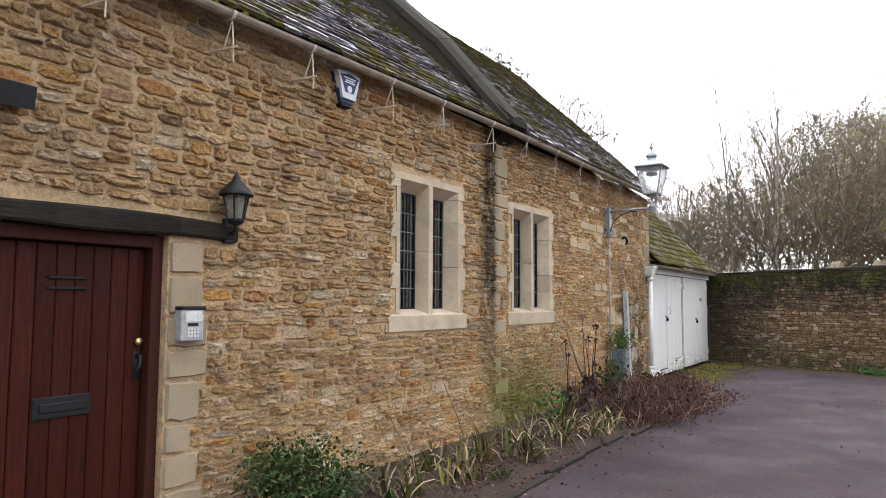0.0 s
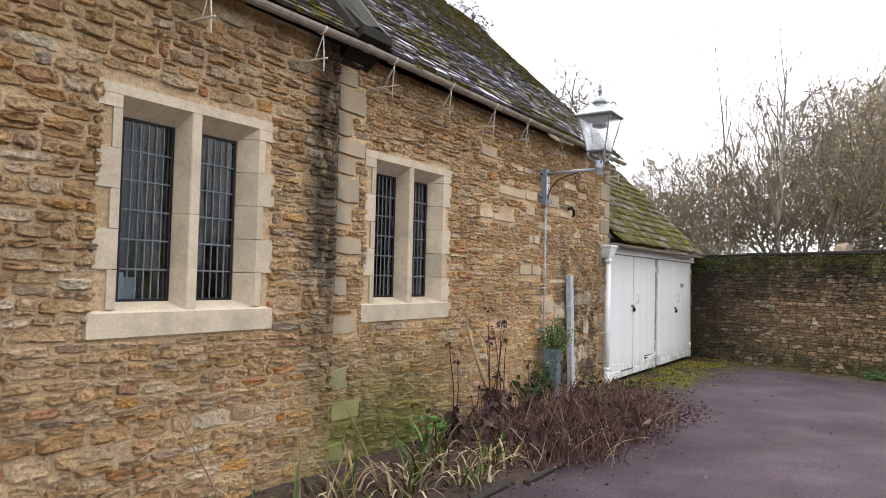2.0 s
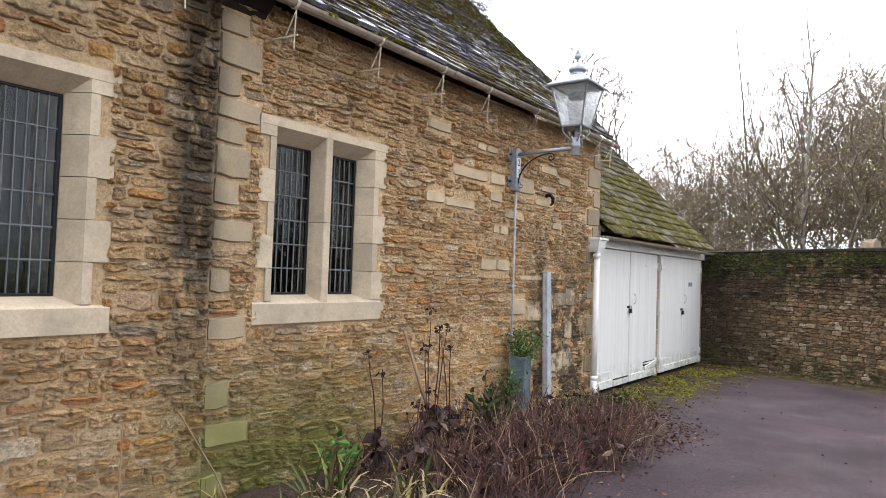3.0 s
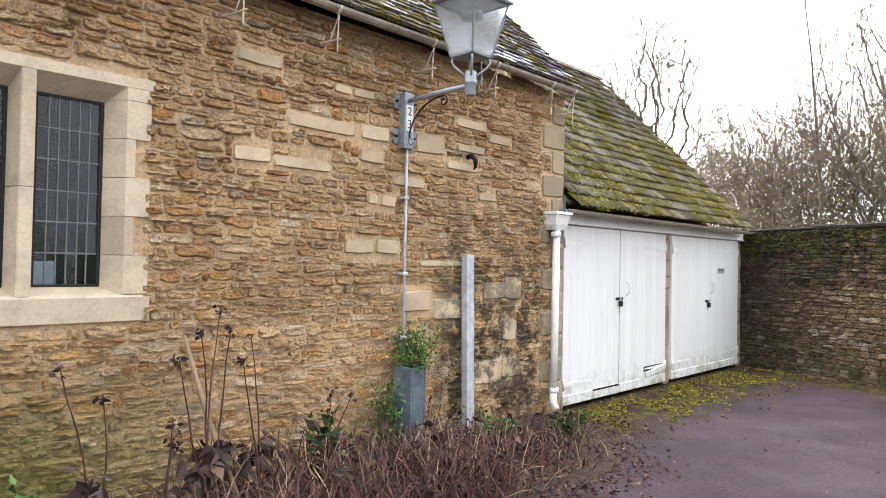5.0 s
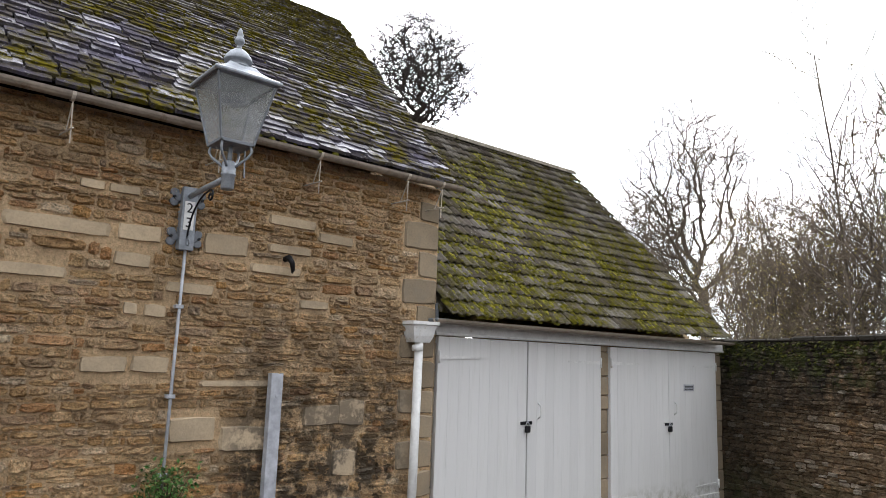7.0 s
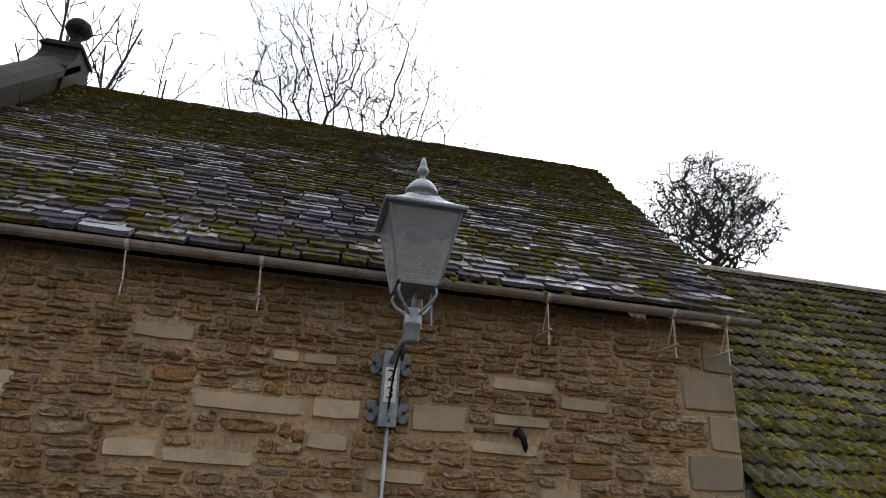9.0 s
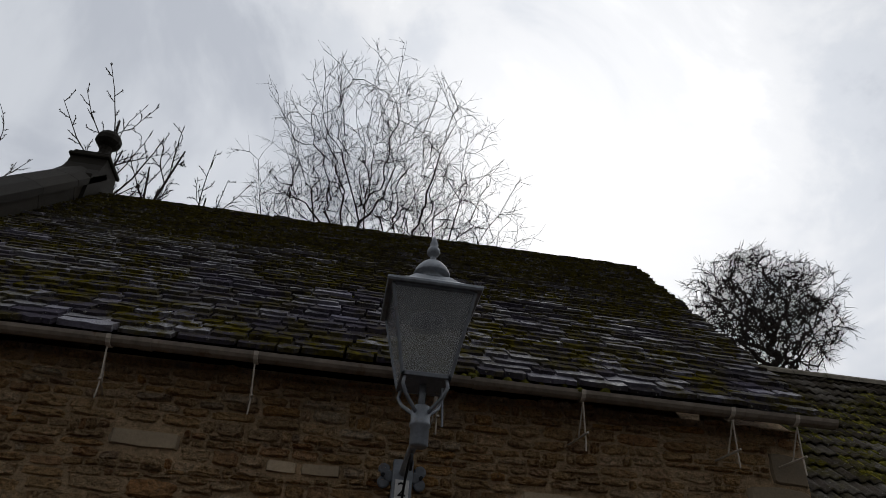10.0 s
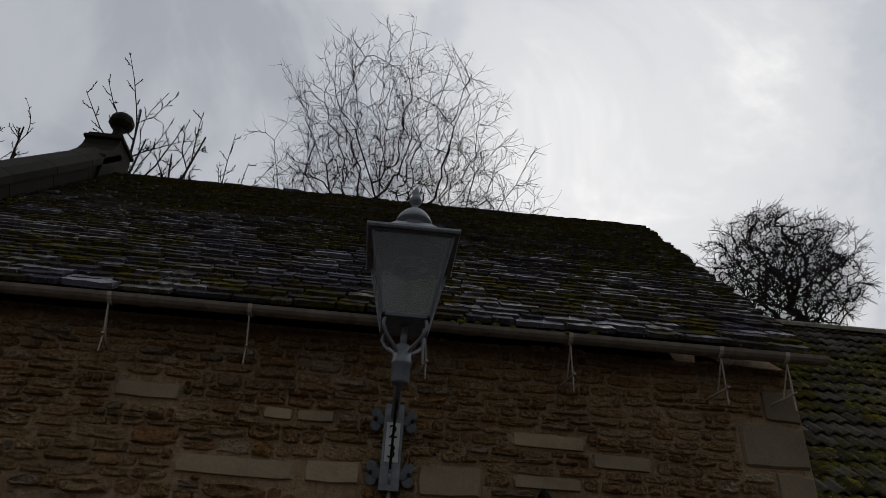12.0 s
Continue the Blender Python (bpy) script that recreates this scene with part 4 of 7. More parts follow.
# ---- street lamp on its wall bracket ----
LX, LY = -3.02, 11.015
sl = thing("street_lamp", (LX, LY, 2.62), "grey-painted antique street lantern on an iron wall bracket", "street lamp")
part("wall_channel", Shape().box(FACE_R - 0.01, FACE_R + 0.012, LY - 0.055, LY + 0.055, 2.62, 3.10, 0.004).box(FACE_R + 0.012, FACE_R + 0.075, LY - 0.055, LY - 0.045, 2.62, 3.10, 0.003).box(FACE_R + 0.012, FACE_R + 0.075, LY + 0.045, LY + 0.055, 2.62, 3.10, 0.003).box(FACE_R + 0.065, FACE_R + 0.078, LY - 0.055, LY + 0.055, 2.62, 3.10, 0.003), LIGHT_GREY, sl)
for z in (2.72, 3.02):
    for dy, dz in ((-0.10, 0.035), (-0.10, -0.035), (0.10, 0.035), (0.10, -0.035), (-0.075, 0.0), (0.075, 0.0)):
        part("mounting_lug", Shape().lathe([(0.034, 0.0), (0.034, 0.014), (0.026, 0.018)], 0, 0, 10).moved(Matrix.Translation((FACE_R + 0.008 + 0.001 * (dz > 0) + 0.002 * (dz == 0), LY + dy, z + dz)) @ pose(0, 0, 0, 0, 90, 0)), GREY_PAINT, sl)
    for dy in (-0.105, 0.105):
        part("bolt", Shape().tube([(FACE_R + 0.02, LY + dy, z), (FACE_R + 0.045, LY + dy, z)], 0.011, 6), BLACK_IRON, sl)
plate = part("number_plate", Shape().box(FACE_R + 0.078, FACE_R + 0.082, LY - 0.038, LY + 0.038, 2.77, 2.99, 0.002), WHITE_TRIM, sl, "white plate with black number 23")


def lettering(name, text, size, m, mat, parent):
    cu = bpy.data.curves.new(name, "FONT")
    cu.body, cu.size, cu.extrude, cu.align_x, cu.align_y = text, size, 0.001, "CENTER", "CENTER"
    tmp = bpy.data.objects.new(name, cu)
    scene.collection.objects.link(tmp)
    me = bpy.data.meshes.new_from_object(tmp.evaluated_get(bpy.context.evaluated_depsgraph_get()))
    bpy.data.objects.remove(tmp)
    me.transform(m)
    me.materials.clear()
    me.materials.append(mat)
    ob = new(name, me)
    ob.parent = parent
    return ob


for text, z in (("2", 2.935), ("3", 2.825)):
    lettering("numeral", text, 0.105, pose(FACE_R + 0.0835, LY, z, 90, 0, 90), BLACK_IRON, plate)
part("arm", Shape().tube([(FACE_R + 0.07, LY, 3.03), (-3.40, LY, 3.045), (LX + 0.02, LY, 3.05)], 0.021, 10), LIGHT_GREY, sl, smooth=True)
# scrolled stay under the arm
pts = [(FACE_R + 0.08 + 0.40 * (1 - math.cos(a)) , LY, 2.70 + 0.315 * math.sin(a)) for a in [math.pi / 2 * k / 10 for k in range(11)]]
cx, cz = pts[-1][0] + 0.0, pts[-1][2] - 0.045
pts += [(cx + (0.045 - 0.0022 * k) * math.sin(k * 0.5), LY, cz + (0.045 - 0.0022 * k) * math.cos(k * 0.5)) for k in range(1, 16)]
part("scroll_stay", Shape().tube(pts, 0.0075, 6), BLACK_IRON, sl, smooth=True)
pts = [(FACE_R + 0.115 + (0.04 - 0.002 * k) * math.cos(1.6 + k * 0.5), LY, 2.68 + (0.04 - 0.002 * k) * math.sin(1.6 + k * 0.5)) for k in range(15)]
part("scroll_end", Shape().tube(pts, 0.007, 6), LIGHT_GREY, sl, smooth=True)
part("neck_socket", Shape().lathe([(0.038, 2.965), (0.044, 2.975), (0.044, 3.055), (0.050, 3.06), (0.050, 3.075), (0.046, 3.08), (0.046, 3.15), (0.036, 3.16)], LX, LY, 16), LIGHT_GREY, sl, smooth=True)
part("gas_pipe", Shape().tube([(LX, LY, 3.15), (LX, LY, 3.27)], 0.017, 8), LIGHT_GREY, sl, smooth=True)
part("drain_rod", Shape().tube([(LX + 0.03, LY + 0.09, 3.25), (LX + 0.03, LY + 0.10, 3.06)], 0.006, 6), LIGHT_GREY, sl)
for k in range(4):
    a = math.pi / 4 + k * math.pi / 2
    dx, dy = math.cos(a), math.sin(a)
    prof = [(0.042, 3.12), (0.07, 3.145), (0.125, 3.185), (0.150, 3.225), (0.140, 3.265), (0.110, 3.28), (0.098, 3.262)]
    part("frog_arm", Shape().tube([(LX + r * dx, LY + r * dy, z) for r, z in prof], 0.0095, 6), LIGHT_GREY, sl, smooth=True)
Z0, Z1 = 3.275, 3.695
R0, R1 = 0.115 * math.sqrt(2), 0.205 * math.sqrt(2)
for nm, w, za, zb in (("bottom_frame", 0.120, 3.262, 3.285), ("top_frame", 0.213, 3.685, 3.705)):
    s = Shape()
    for a, b, c, d in ((-w, w, -w, -w + 0.02), (-w, w, w - 0.02, w), (-w, -w + 0.02, -w, w), (w - 0.02, w, -w, w)):
        s.box(LX + a, LX + b, LY + c, LY + d, za, zb, 0.003)
    part(nm, s, GREY_PAINT, sl)
s = Shape().box(LX - 0.118, LX + 0.118, LY - 0.118, LY + 0.118, 3.264, 3.272, 0.002)
part("base_plate", s, GREY_PAINT, sl)
tapered_panes(sl, LX, LY, Z0, Z1, R0, R1, 4, LAMP_GLASS, math.pi / 4, 0.009, GREY_PAINT)
# hipped roof, slightly hollow, with a domed ventilator and finial
s = Shape()
prof = [(0.232, 3.695), (0.238, 3.705), (0.236, 3.718), (0.175, 3.752), (0.125, 3.79), (0.092, 3.83)]
for i, (r, z) in enumerate(prof):
    for k in range(4):
        a = math.pi / 4 + k * math.pi / 2
        s.v.append((LX + r * math.sqrt(2) * math.cos(a), LY + r * math.sqrt(2) * math.sin(a), z))
s.f = [(i * 4 + k, i * 4 + (k + 1) % 4, (i + 1) * 4 + (k + 1) % 4, (i + 1) * 4 + k) for i in range(len(prof) - 1) for k in range(4)] + [tuple(range(4)), tuple(range(len(s.v) - 4, len(s.v)))]
part("roof", s, LIGHT_GREY, sl, "pale grey hipped lantern roof")
part("ventilator", Shape().lathe([(0.098, 3.82), (0.105, 3.828), (0.088, 3.838), (0.072, 3.85), (0.072, 3.872), (0.096, 3.876), (0.098, 3.886), (0.086, 3.915), (0.062, 3.945), (0.040, 3.962), (0.03, 3.968)], LX, LY, 20), LIGHT_GREY, sl, smooth=True)
part("finial", Shape().lathe([(0.022, 3.965), (0.018, 3.985), (0.014, 4.0), (0.03, 4.012), (0.037, 4.03), (0.030, 4.05), (0.020, 4.062), (0.024, 4.075), (0.016, 4.10), (0.008, 4.125), (0.0, 4.13)], LX, LY, 16), LIGHT_GREY, sl, smooth=True)
part("burner_disc", Shape().lathe([(0.02, 3.56), (0.085, 3.575), (0.095, 3.60), (0.085, 3.63), (0.02, 3.64)], LX, LY, 18), GREY_PAINT, sl, smooth=True)

# conduit down the wall
cd = thing("conduit", (FACE_R, 11.02, 0.9), "thin grey steel conduit running down from the lamp bracket", "conduit")
part("pipe", Shape().tube([(FACE_R + 0.05, 11.02, 2.63), (FACE_R + 0.052, 11.015, 1.8), (FACE_R + 0.048, 11.012, 0.16)], 0.012, 8), GALVANISED, cd, smooth=True)
for z in (2.2, 1.55, 1.0):
    part("saddle", Shape().box(FACE_R - 0.01, FACE_R + 0.066, 10.985, 11.045, z - 0.014, z + 0.014, 0.004), GALVANISED, cd)
hk = thing("wall_hook", (FACE_R, 11.87, 2.65), "old rusted iron hook stub set in the wall", "hook")
part("stub", Shape().tube([(FACE_R - 0.02, 11.87, 2.66), (FACE_R + 0.05, 11.87, 2.67), (FACE_R + 0.075, 11.89, 2.63), (FACE_R + 0.06, 11.91, 2.57), (FACE_R + 0.03, 11.92, 2.55)], [0.026, 0.026, 0.024, 0.018, 0.010], 7), BLACK_IRON, hk, smooth=True)

# galvanised channel post and slab-sided planter
ps = thing("channel_post", (-3.70, 11.80, 0.05), "bent galvanised steel channel post against the wall", "post")
m = Matrix.Translation((-3.675, 11.80, 0.05)) @ pose(0, 0, 0, -1.0, -2.2, 0)
part("channel", Shape().box(-0.035, -0.030, -0.05, 0.05, -0.05, 1.68, 0.002).box(-0.03, 0.03, -0.05, -0.044, -0.05, 1.68, 0.002).box(-0.03, 0.03, 0.044, 0.05, -0.05, 1.68, 0.002).box(0.028, 0.033, -0.05, 0.05, -0.05, 1.675, 0.002).moved(m), GALVANISED, ps)
part("bolt", Shape().tube([(0.03, 0.0, 1.5), (0.042, 0.0, 1.5)], 0.011, 6).moved(m), GALVANISED, ps)
pl = thing("tall_planter", (-3.58, 10.97, 0.05), "tall blue-grey slab planter with a green herb on top", "planter")
m = Matrix.Translation((-3.60, 10.97, 0.03)) @ pose(0, 0, 0, 1.0, 1, 8)
for a, b, c, d in ((-0.09, 0.09, -0.10, -0.078), (-0.09, 0.09, 0.078, 0.10), (-0.09, -0.068, -0.078, 0.078), (0.068, 0.09, -0.078, 0.078)):
    part("side_slab", Shape().box(a, b, c, d, 0, 0.76, 0.006).moved(m), PLANTER_BLUE, pl)
part("soil", Shape().box(-0.068, 0.068, -0.078, 0.078, 0.45, 0.70).moved(m), SOIL, pl)


# ---- roofs ----
def slope_frame(eave, ridge, y, rise=0.0):
    """Pose of a roof slope: x runs along the eaves (towards -y), y up the slope, z out of it."""
    up = Vector((ridge[0] - eave[0], 0, ridge[1] - eave[1])).normalized()
    along = Vector((0, 1, rise)).normalized()
    up = (up - along * up.dot(along)).normalized()
    out = along.cross(up)
    m = Matrix((along, up, out)).transposed().to_4x4()
    m.translation = (eave[0], y, eave[1])
    return m


def slab(name, eave, ridge, ya, yb, mat, label, under=0.07):
    """The boarding below the tiles, front and back slopes."""
    ex, ez, rx, rz = eave[0] - 0.15, eave[1] + 0.145 - under, ridge[0], ridge[1] - under
    bx = 2 * rx - ex
    loop = [(ex, ez), (rx, rz), (bx, ez), (bx, ez - 0.05), (rx, rz - 0.08), (ex, ez - 0.04)]
    s = Shape().prism([(x, ya, z) for x, z in loop], [(x, yb, z) for x, z in loop])
    return whole(name, s, mat, label, "roof", "structure")


VERGE, VERGE_TOP = 13.52, 13.97
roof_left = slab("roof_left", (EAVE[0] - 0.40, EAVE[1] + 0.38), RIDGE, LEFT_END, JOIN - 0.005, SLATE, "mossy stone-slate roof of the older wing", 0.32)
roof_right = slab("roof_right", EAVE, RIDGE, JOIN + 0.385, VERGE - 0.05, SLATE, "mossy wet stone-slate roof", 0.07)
garage_roof = slab("roof_garage", GARAGE_EAVE, GARAGE_RIDGE, CORNER + 0.01, GARAGE_END - 0.02, PANTILE, "moss-covered clay tile garage roof", 0.06)

# ridge pieces
rg = thing("ridge_capping", (RIDGE[0], 10, RIDGE[1]), "stone ridge tiles along the slate roof", "ridge tiles", kind="structure")
y = JOIN + 0.40
while y < VERGE_TOP - 0.05:
    w = min(0.46, VERGE_TOP - y)
    dz = jitter(0.008)
    loop = [(-0.17, -0.155), (0, 0.03), (0.17, -0.155), (0.15, -0.175), (0, -0.005), (-0.15, -0.175)]
    part("ridge_tile", Shape().prism([(RIDGE[0] + a, y + 0.006, RIDGE[1] + 0.02 + b + dz) for a, b in loop], [(RIDGE[0] + a, y + w - 0.006, RIDGE[1] + 0.02 + b + dz) for a, b in loop]), TERRACOTTA, rg)
    y += w
rg = thing("garage_ridge_capping", (GARAGE_RIDGE[0], 16, GARAGE_RIDGE[1]), "half-round ridge tiles on the garage roof", "ridge tiles", kind="structure")
y = CORNER + 0.45
while y < GARAGE_END - 0.1:
    w = min(0.40, GARAGE_END - y)
    arc = [math.pi * k / 6 for k in range(7)]
    loop = [(0.12 * math.cos(a), 0.10 * math.sin(a) - 0.05) for a in arc] + [(0.10 * math.cos(a), 0.08 * math.sin(a) - 0.05) for a in arc[::-1]]
    part("ridge_tile", Shape().prism([(GARAGE_RIDGE[0] + a, y, GARAGE_RIDGE[1] + 0.03 + b) for a, b in loop], [(GARAGE_RIDGE[0] + a, y + w - 0.01, GARAGE_RIDGE[1] + 0.03 + b) for a, b in loop]), TERRACOTTA, rg)
    y += w

# coped gable between the two roofs, with kneeler and finial
cop = thing("gable_coping", (FACE_R, JOIN + 0.19, TOP), "weathered stone gable coping with kneeler and finial, shade put into its dark colour", "coping", kind="structure")
ya, yb = JOIN - 0.02, JOIN + 0.40
n = 6
up = Vector((RIDGE[0] - EAVE[0], 0, RIDGE[1] - EAVE[1]))
out = Vector((0, 1, 0)).cross(up.normalized())
for k in range(n):
    a = Vector((EAVE[0] - 0.10, 0, EAVE[1] + 0.06)) + up * (k / n)
    b = Vector((EAVE[0] - 0.10, 0, EAVE[1] + 0.06)) + up * ((k + 1) / n) - up.normalized() * 0.008
    base = [(ya + 0.02, -0.10), (ya + 0.02, 0.20), (yb - 0.02, 0.20), (yb - 0.02, -0.10)]
    cap = [(ya - 0.02, 0.20), (ya - 0.02, 0.27), (ya + 0.08, 0.325), ((ya + yb) / 2, 0.355), (yb - 0.08, 0.325), (yb + 0.02, 0.27), (yb + 0.02, 0.20)]
    lo, hi = -0.17 * max(0.0, 1 - k / 2), -0.17 * max(0.0, 1 - (k + 1) / 2)      # the parapet rises out of the slates at its foot
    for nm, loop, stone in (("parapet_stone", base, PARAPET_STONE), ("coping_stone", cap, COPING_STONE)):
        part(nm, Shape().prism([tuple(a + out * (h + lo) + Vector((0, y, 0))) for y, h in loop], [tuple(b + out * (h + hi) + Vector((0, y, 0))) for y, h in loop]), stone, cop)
s = Shape()
loop = [(FACE_R - 0.3, 3.42), (FACE_R + 0.05, 3.47), (FACE_R + 0.17, 3.57), (FACE_R + 0.27, 3.62), (FACE_R + 0.27, 3.70), (FACE_R + 0.10, 3.86), (FACE_R - 0.3, 4.2)]
s.prism([(x, ya + 0.01, z) for x, z in loop], [(x, yb - 0.03, z) for x, z in loop])
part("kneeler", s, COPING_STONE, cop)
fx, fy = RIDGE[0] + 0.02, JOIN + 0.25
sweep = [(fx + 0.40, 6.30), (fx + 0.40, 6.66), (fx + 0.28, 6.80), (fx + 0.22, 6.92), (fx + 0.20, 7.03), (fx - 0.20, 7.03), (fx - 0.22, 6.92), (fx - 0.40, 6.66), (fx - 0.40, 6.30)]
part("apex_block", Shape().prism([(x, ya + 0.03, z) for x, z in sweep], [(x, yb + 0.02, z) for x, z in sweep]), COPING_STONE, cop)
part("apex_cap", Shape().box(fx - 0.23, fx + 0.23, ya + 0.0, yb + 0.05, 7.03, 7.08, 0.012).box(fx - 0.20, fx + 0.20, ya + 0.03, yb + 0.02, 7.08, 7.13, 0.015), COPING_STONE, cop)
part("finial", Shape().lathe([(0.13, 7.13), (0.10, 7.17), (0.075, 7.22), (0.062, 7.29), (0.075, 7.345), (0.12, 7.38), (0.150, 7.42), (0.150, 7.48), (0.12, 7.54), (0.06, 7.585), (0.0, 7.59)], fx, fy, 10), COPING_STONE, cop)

# ---- garage ----
GF = -3.84
gw = thing("garage_front", (GF, 16, 0), "stone piers framing the garage doors", "wall", kind="structure")


def pier(ya, yb):
    z = 0.0
    while z < 2.13:
        h = random.uniform(0.16, 0.30)
        h = min(h, 2.13 - z) if 2.13 - z > 0.1 else 2.13 - z
        part("pier_block", Shape().box(GF - 0.30, GF - 0.012 + jitter(0.008), ya + 0.002, yb - 0.002, z + 0.004, z + h - 0.004, 0.010), QUOIN, gw)
        z += h


pier(CORNER + 0.01, 13.565)
pier(16.135, 16.305)
pier(18.81, 18.99)
s = Shape().box(GF - 0.32, GF - 0.10, 13.58, 18.9, 2.13, 2.26, 0.003)
part("beam", s, WHITE_TRIM, gw)
s = Shape().box(-9.2, -9.0, CORNER, GARAGE_END + 0.1, 0, 2.3).box(-9.0, GF - 0.31, GARAGE_END - 0.15, GARAGE_END + 0.1, 0, 2.2)
gab = [(-9.0, 2.2), (GF - 0.32, 2.2), (GARAGE_RIDGE[0], GARAGE_RIDGE[1] - 0.16), (-9.0, 2.6)]
s.prism([(x, GARAGE_END - 0.15, z) for x, z in gab], [(x, GARAGE_END - 0.03, z) for x, z in gab])
whole("wall_garage", s, MORTAR, "rear and side walls of the garage", "wall", "structure")
fas = thing("garage_fascia", (GF, 16, 2.2), "white-painted timber fascia above the garage doors", "fascia", kind="structure")
part("board", Shape().box(GF - 0.05, GF + 0.035, CORNER + 0.02, 18.98, 2.115, 2.235, 0.004), WHITE_TRIM, fas)
part("bead", Shape().box(GF + 0.03, GF + 0.05, CORNER + 0.02, 18.98, 2.118, 2.14, 0.004), WHITE_TRIM, fas)
gg = thing("garage_gutter", (GF + 0.1, 16, 2.24), "small pale gutter along the garage eaves", "gutter", kind="structure")
for ya, yb in ((CORNER - 0.12, 15.3), (15.3, 17.1), (17.1, 19.02)):
    part("gutter_length", half_round(ya, yb - 0.004, 2.262, 2.262, GF + 0.20, 0.045), GUTTER_PAINT, gg)


def garage_leaf(ya, yb, hinge, kind_label):
    """One boarded leaf with ledges, hinges and a skirting board; hinge: -1 or 1, the side on which it hangs."""
    lf = thing("garage_door_leaf", (GF, (ya + yb) / 2, 0.05), kind_label, "garage door", "garage doors")
    n = 9
    w = (yb - ya) / n
    for k in range(n):
        part("board", Shape().box(GF - 0.03, GF + 0.012 + jitter(0.0006), ya + k * w + 0.0002, ya + (k + 1) * w - 0.0002, 0.165, 2.105, 0.0014), WHITE, lf)
    part("bottom_board", Shape().box(GF - 0.03, GF + 0.026, ya + 0.004, yb - 0.004, 0.055, 0.168, 0.006), WHITE, lf)
    part("back_frame", Shape().box(GF - 0.06, GF - 0.03, ya + 0.01, yb - 0.01, 0.08, 2.1), WHITE_TRIM, lf)
    h = ya if hinge < 0 else yb
    for z in (1.905, 0.285):
        a, b = (h + 0.01, h + 0.60) if hinge < 0 else (h - 0.60, h - 0.01)
        strap = [(a, z - 0.022 if hinge < 0 else z - 0.009), (b, z - 0.009 if hinge < 0 else z - 0.022), (b, z + 0.009 if hinge < 0 else z + 0.022), (a, z + 0.022 if hinge < 0 else z + 0.009)]
        part("strap_hinge", Shape().prism([(GF + 0.012, y, zz) for y, zz in strap], [(GF + 0.021, y, zz) for y, zz in strap]), WHITE_TRIM, lf)
        part("hinge_pin", Shape().tube([(GF + 0.022, h - hinge * 0.012, z - 0.06), (GF + 0.022, h - hinge * 0.012, z + 0.06)], 0.013, 8), WHITE_TRIM, lf, smooth=True)
    return lf


l1 = garage_leaf(13.575, 14.835, -1, "white-painted boarded garage door leaf with a padlock")
l2 = garage_leaf(14.855, 16.125, 1, "white-painted boarded garage door leaf, bottom ledge broken")
l3 = garage_leaf(16.315, 17.572, -1, "white-painted boarded garage door leaf with a padlock")
l4 = garage_leaf(17.580, 18.80, 1, "white-painted boarded garage door leaf with a small notice")
# black strip added behind the gap for the shade between the leaves
part("dark_gap", Shape().box(GF - 0.07, GF - 0.062, 14.8, 14.9, 0.1, 2.1), BLACK_IRON, l1)
s = Shape().box(GF + 0.0265, GF + 0.030, 14.2, 14.82, 0.150, 0.172, 0.003)
part("rotten_edge", s, BLACK_IRON, l1, "rotten dark edge")
m = Matrix.Translation((GF + 0.03, 15.82, 0.245)) @ pose(0, 0, 0, 6, 0, 0)
part("broken_ledge", Shape().box(-0.008, 0.014, -0.30, 0.26, -0.035, 0.03, 0.004).moved(m), WHITE, l2)
# the boards are uncut; a black plate gives the broken hole's dark inside
part("broken_hole", Shape().box(GF + 0.0125, GF + 0.015, 15.50, 16.06, 0.245, 0.315, 0.002), BLACK_IRON, l2, "black plate painting the shade inside a hole in the boards")


def padlock(y, z, name_label):
    pk = thing("padlock", (GF, y, z), name_label, "padlock")
    part("hasp", Shape().box(GF + 0.013, GF + 0.022, y - 0.09, y + 0.09, z + 0.02, z + 0.055, 0.003), BLACK_IRON, pk)
    part("body", Shape().box(GF + 0.022, GF + 0.055, y - 0.035, y + 0.035, z - 0.06, z + 0.012, 0.008), BLACK_IRON, pk)
    part("shackle", Shape().tube([(GF + 0.038, y + 0.022 * math.cos(a), z + 0.012 + 0.04 * math.sin(a)) for a in [math.pi * k / 8 for k in range(9)]], 0.006, 6), GALVANISED, pk, smooth=True)


padlock(14.83, 1.20, "black padlock and hasp joining the garage doors")
padlock(17.56, 1.10, "black padlock and hasp joining the garage doors")
for y, z, p in ((15.02, 1.36, l2), (17.70, 1.34, l4)):
    part("pull_handle", Shape().tube([(GF + 0.012, y, z - 0.08), (GF + 0.05, y, z - 0.06), (GF + 0.055, y, z), (GF + 0.05, y, z + 0.06), (GF + 0.012, y, z + 0.08)], 0.008, 6), WHITE_TRIM, p, smooth=True)
nt = thing("notice_plate", (GF, 18.06, 1.6), "small grey notice plate screwed to the garage door", "sign")
part("plate", Shape().box(GF + 0.013, GF + 0.018, 17.94, 18.20, 1.565, 1.655, 0.002), GALVANISED, nt)
for z in (1.63, 1.61, 1.59):
    part("lettering_bar", Shape().box(GF + 0.018, GF + 0.0195, 17.97, 18.17, z - 0.005, z + 0.004, 0.0005), BLACK_IRON, nt)

s = Shape().box(GF - 0.2, FACE_R + 0.14, CORNER - 0.10, CORNER + 0.06, 2.236, 2.27, 0.008).box(GF - 0.2, FACE_R + 0.015, CORNER - 0.008, CORNER + 0.03, 2.27, 2.42, 0.006)
whole("lead_flashing", s, LEAD, "grey lead flashing where garage roof meets the wall", "flashing", "structure")
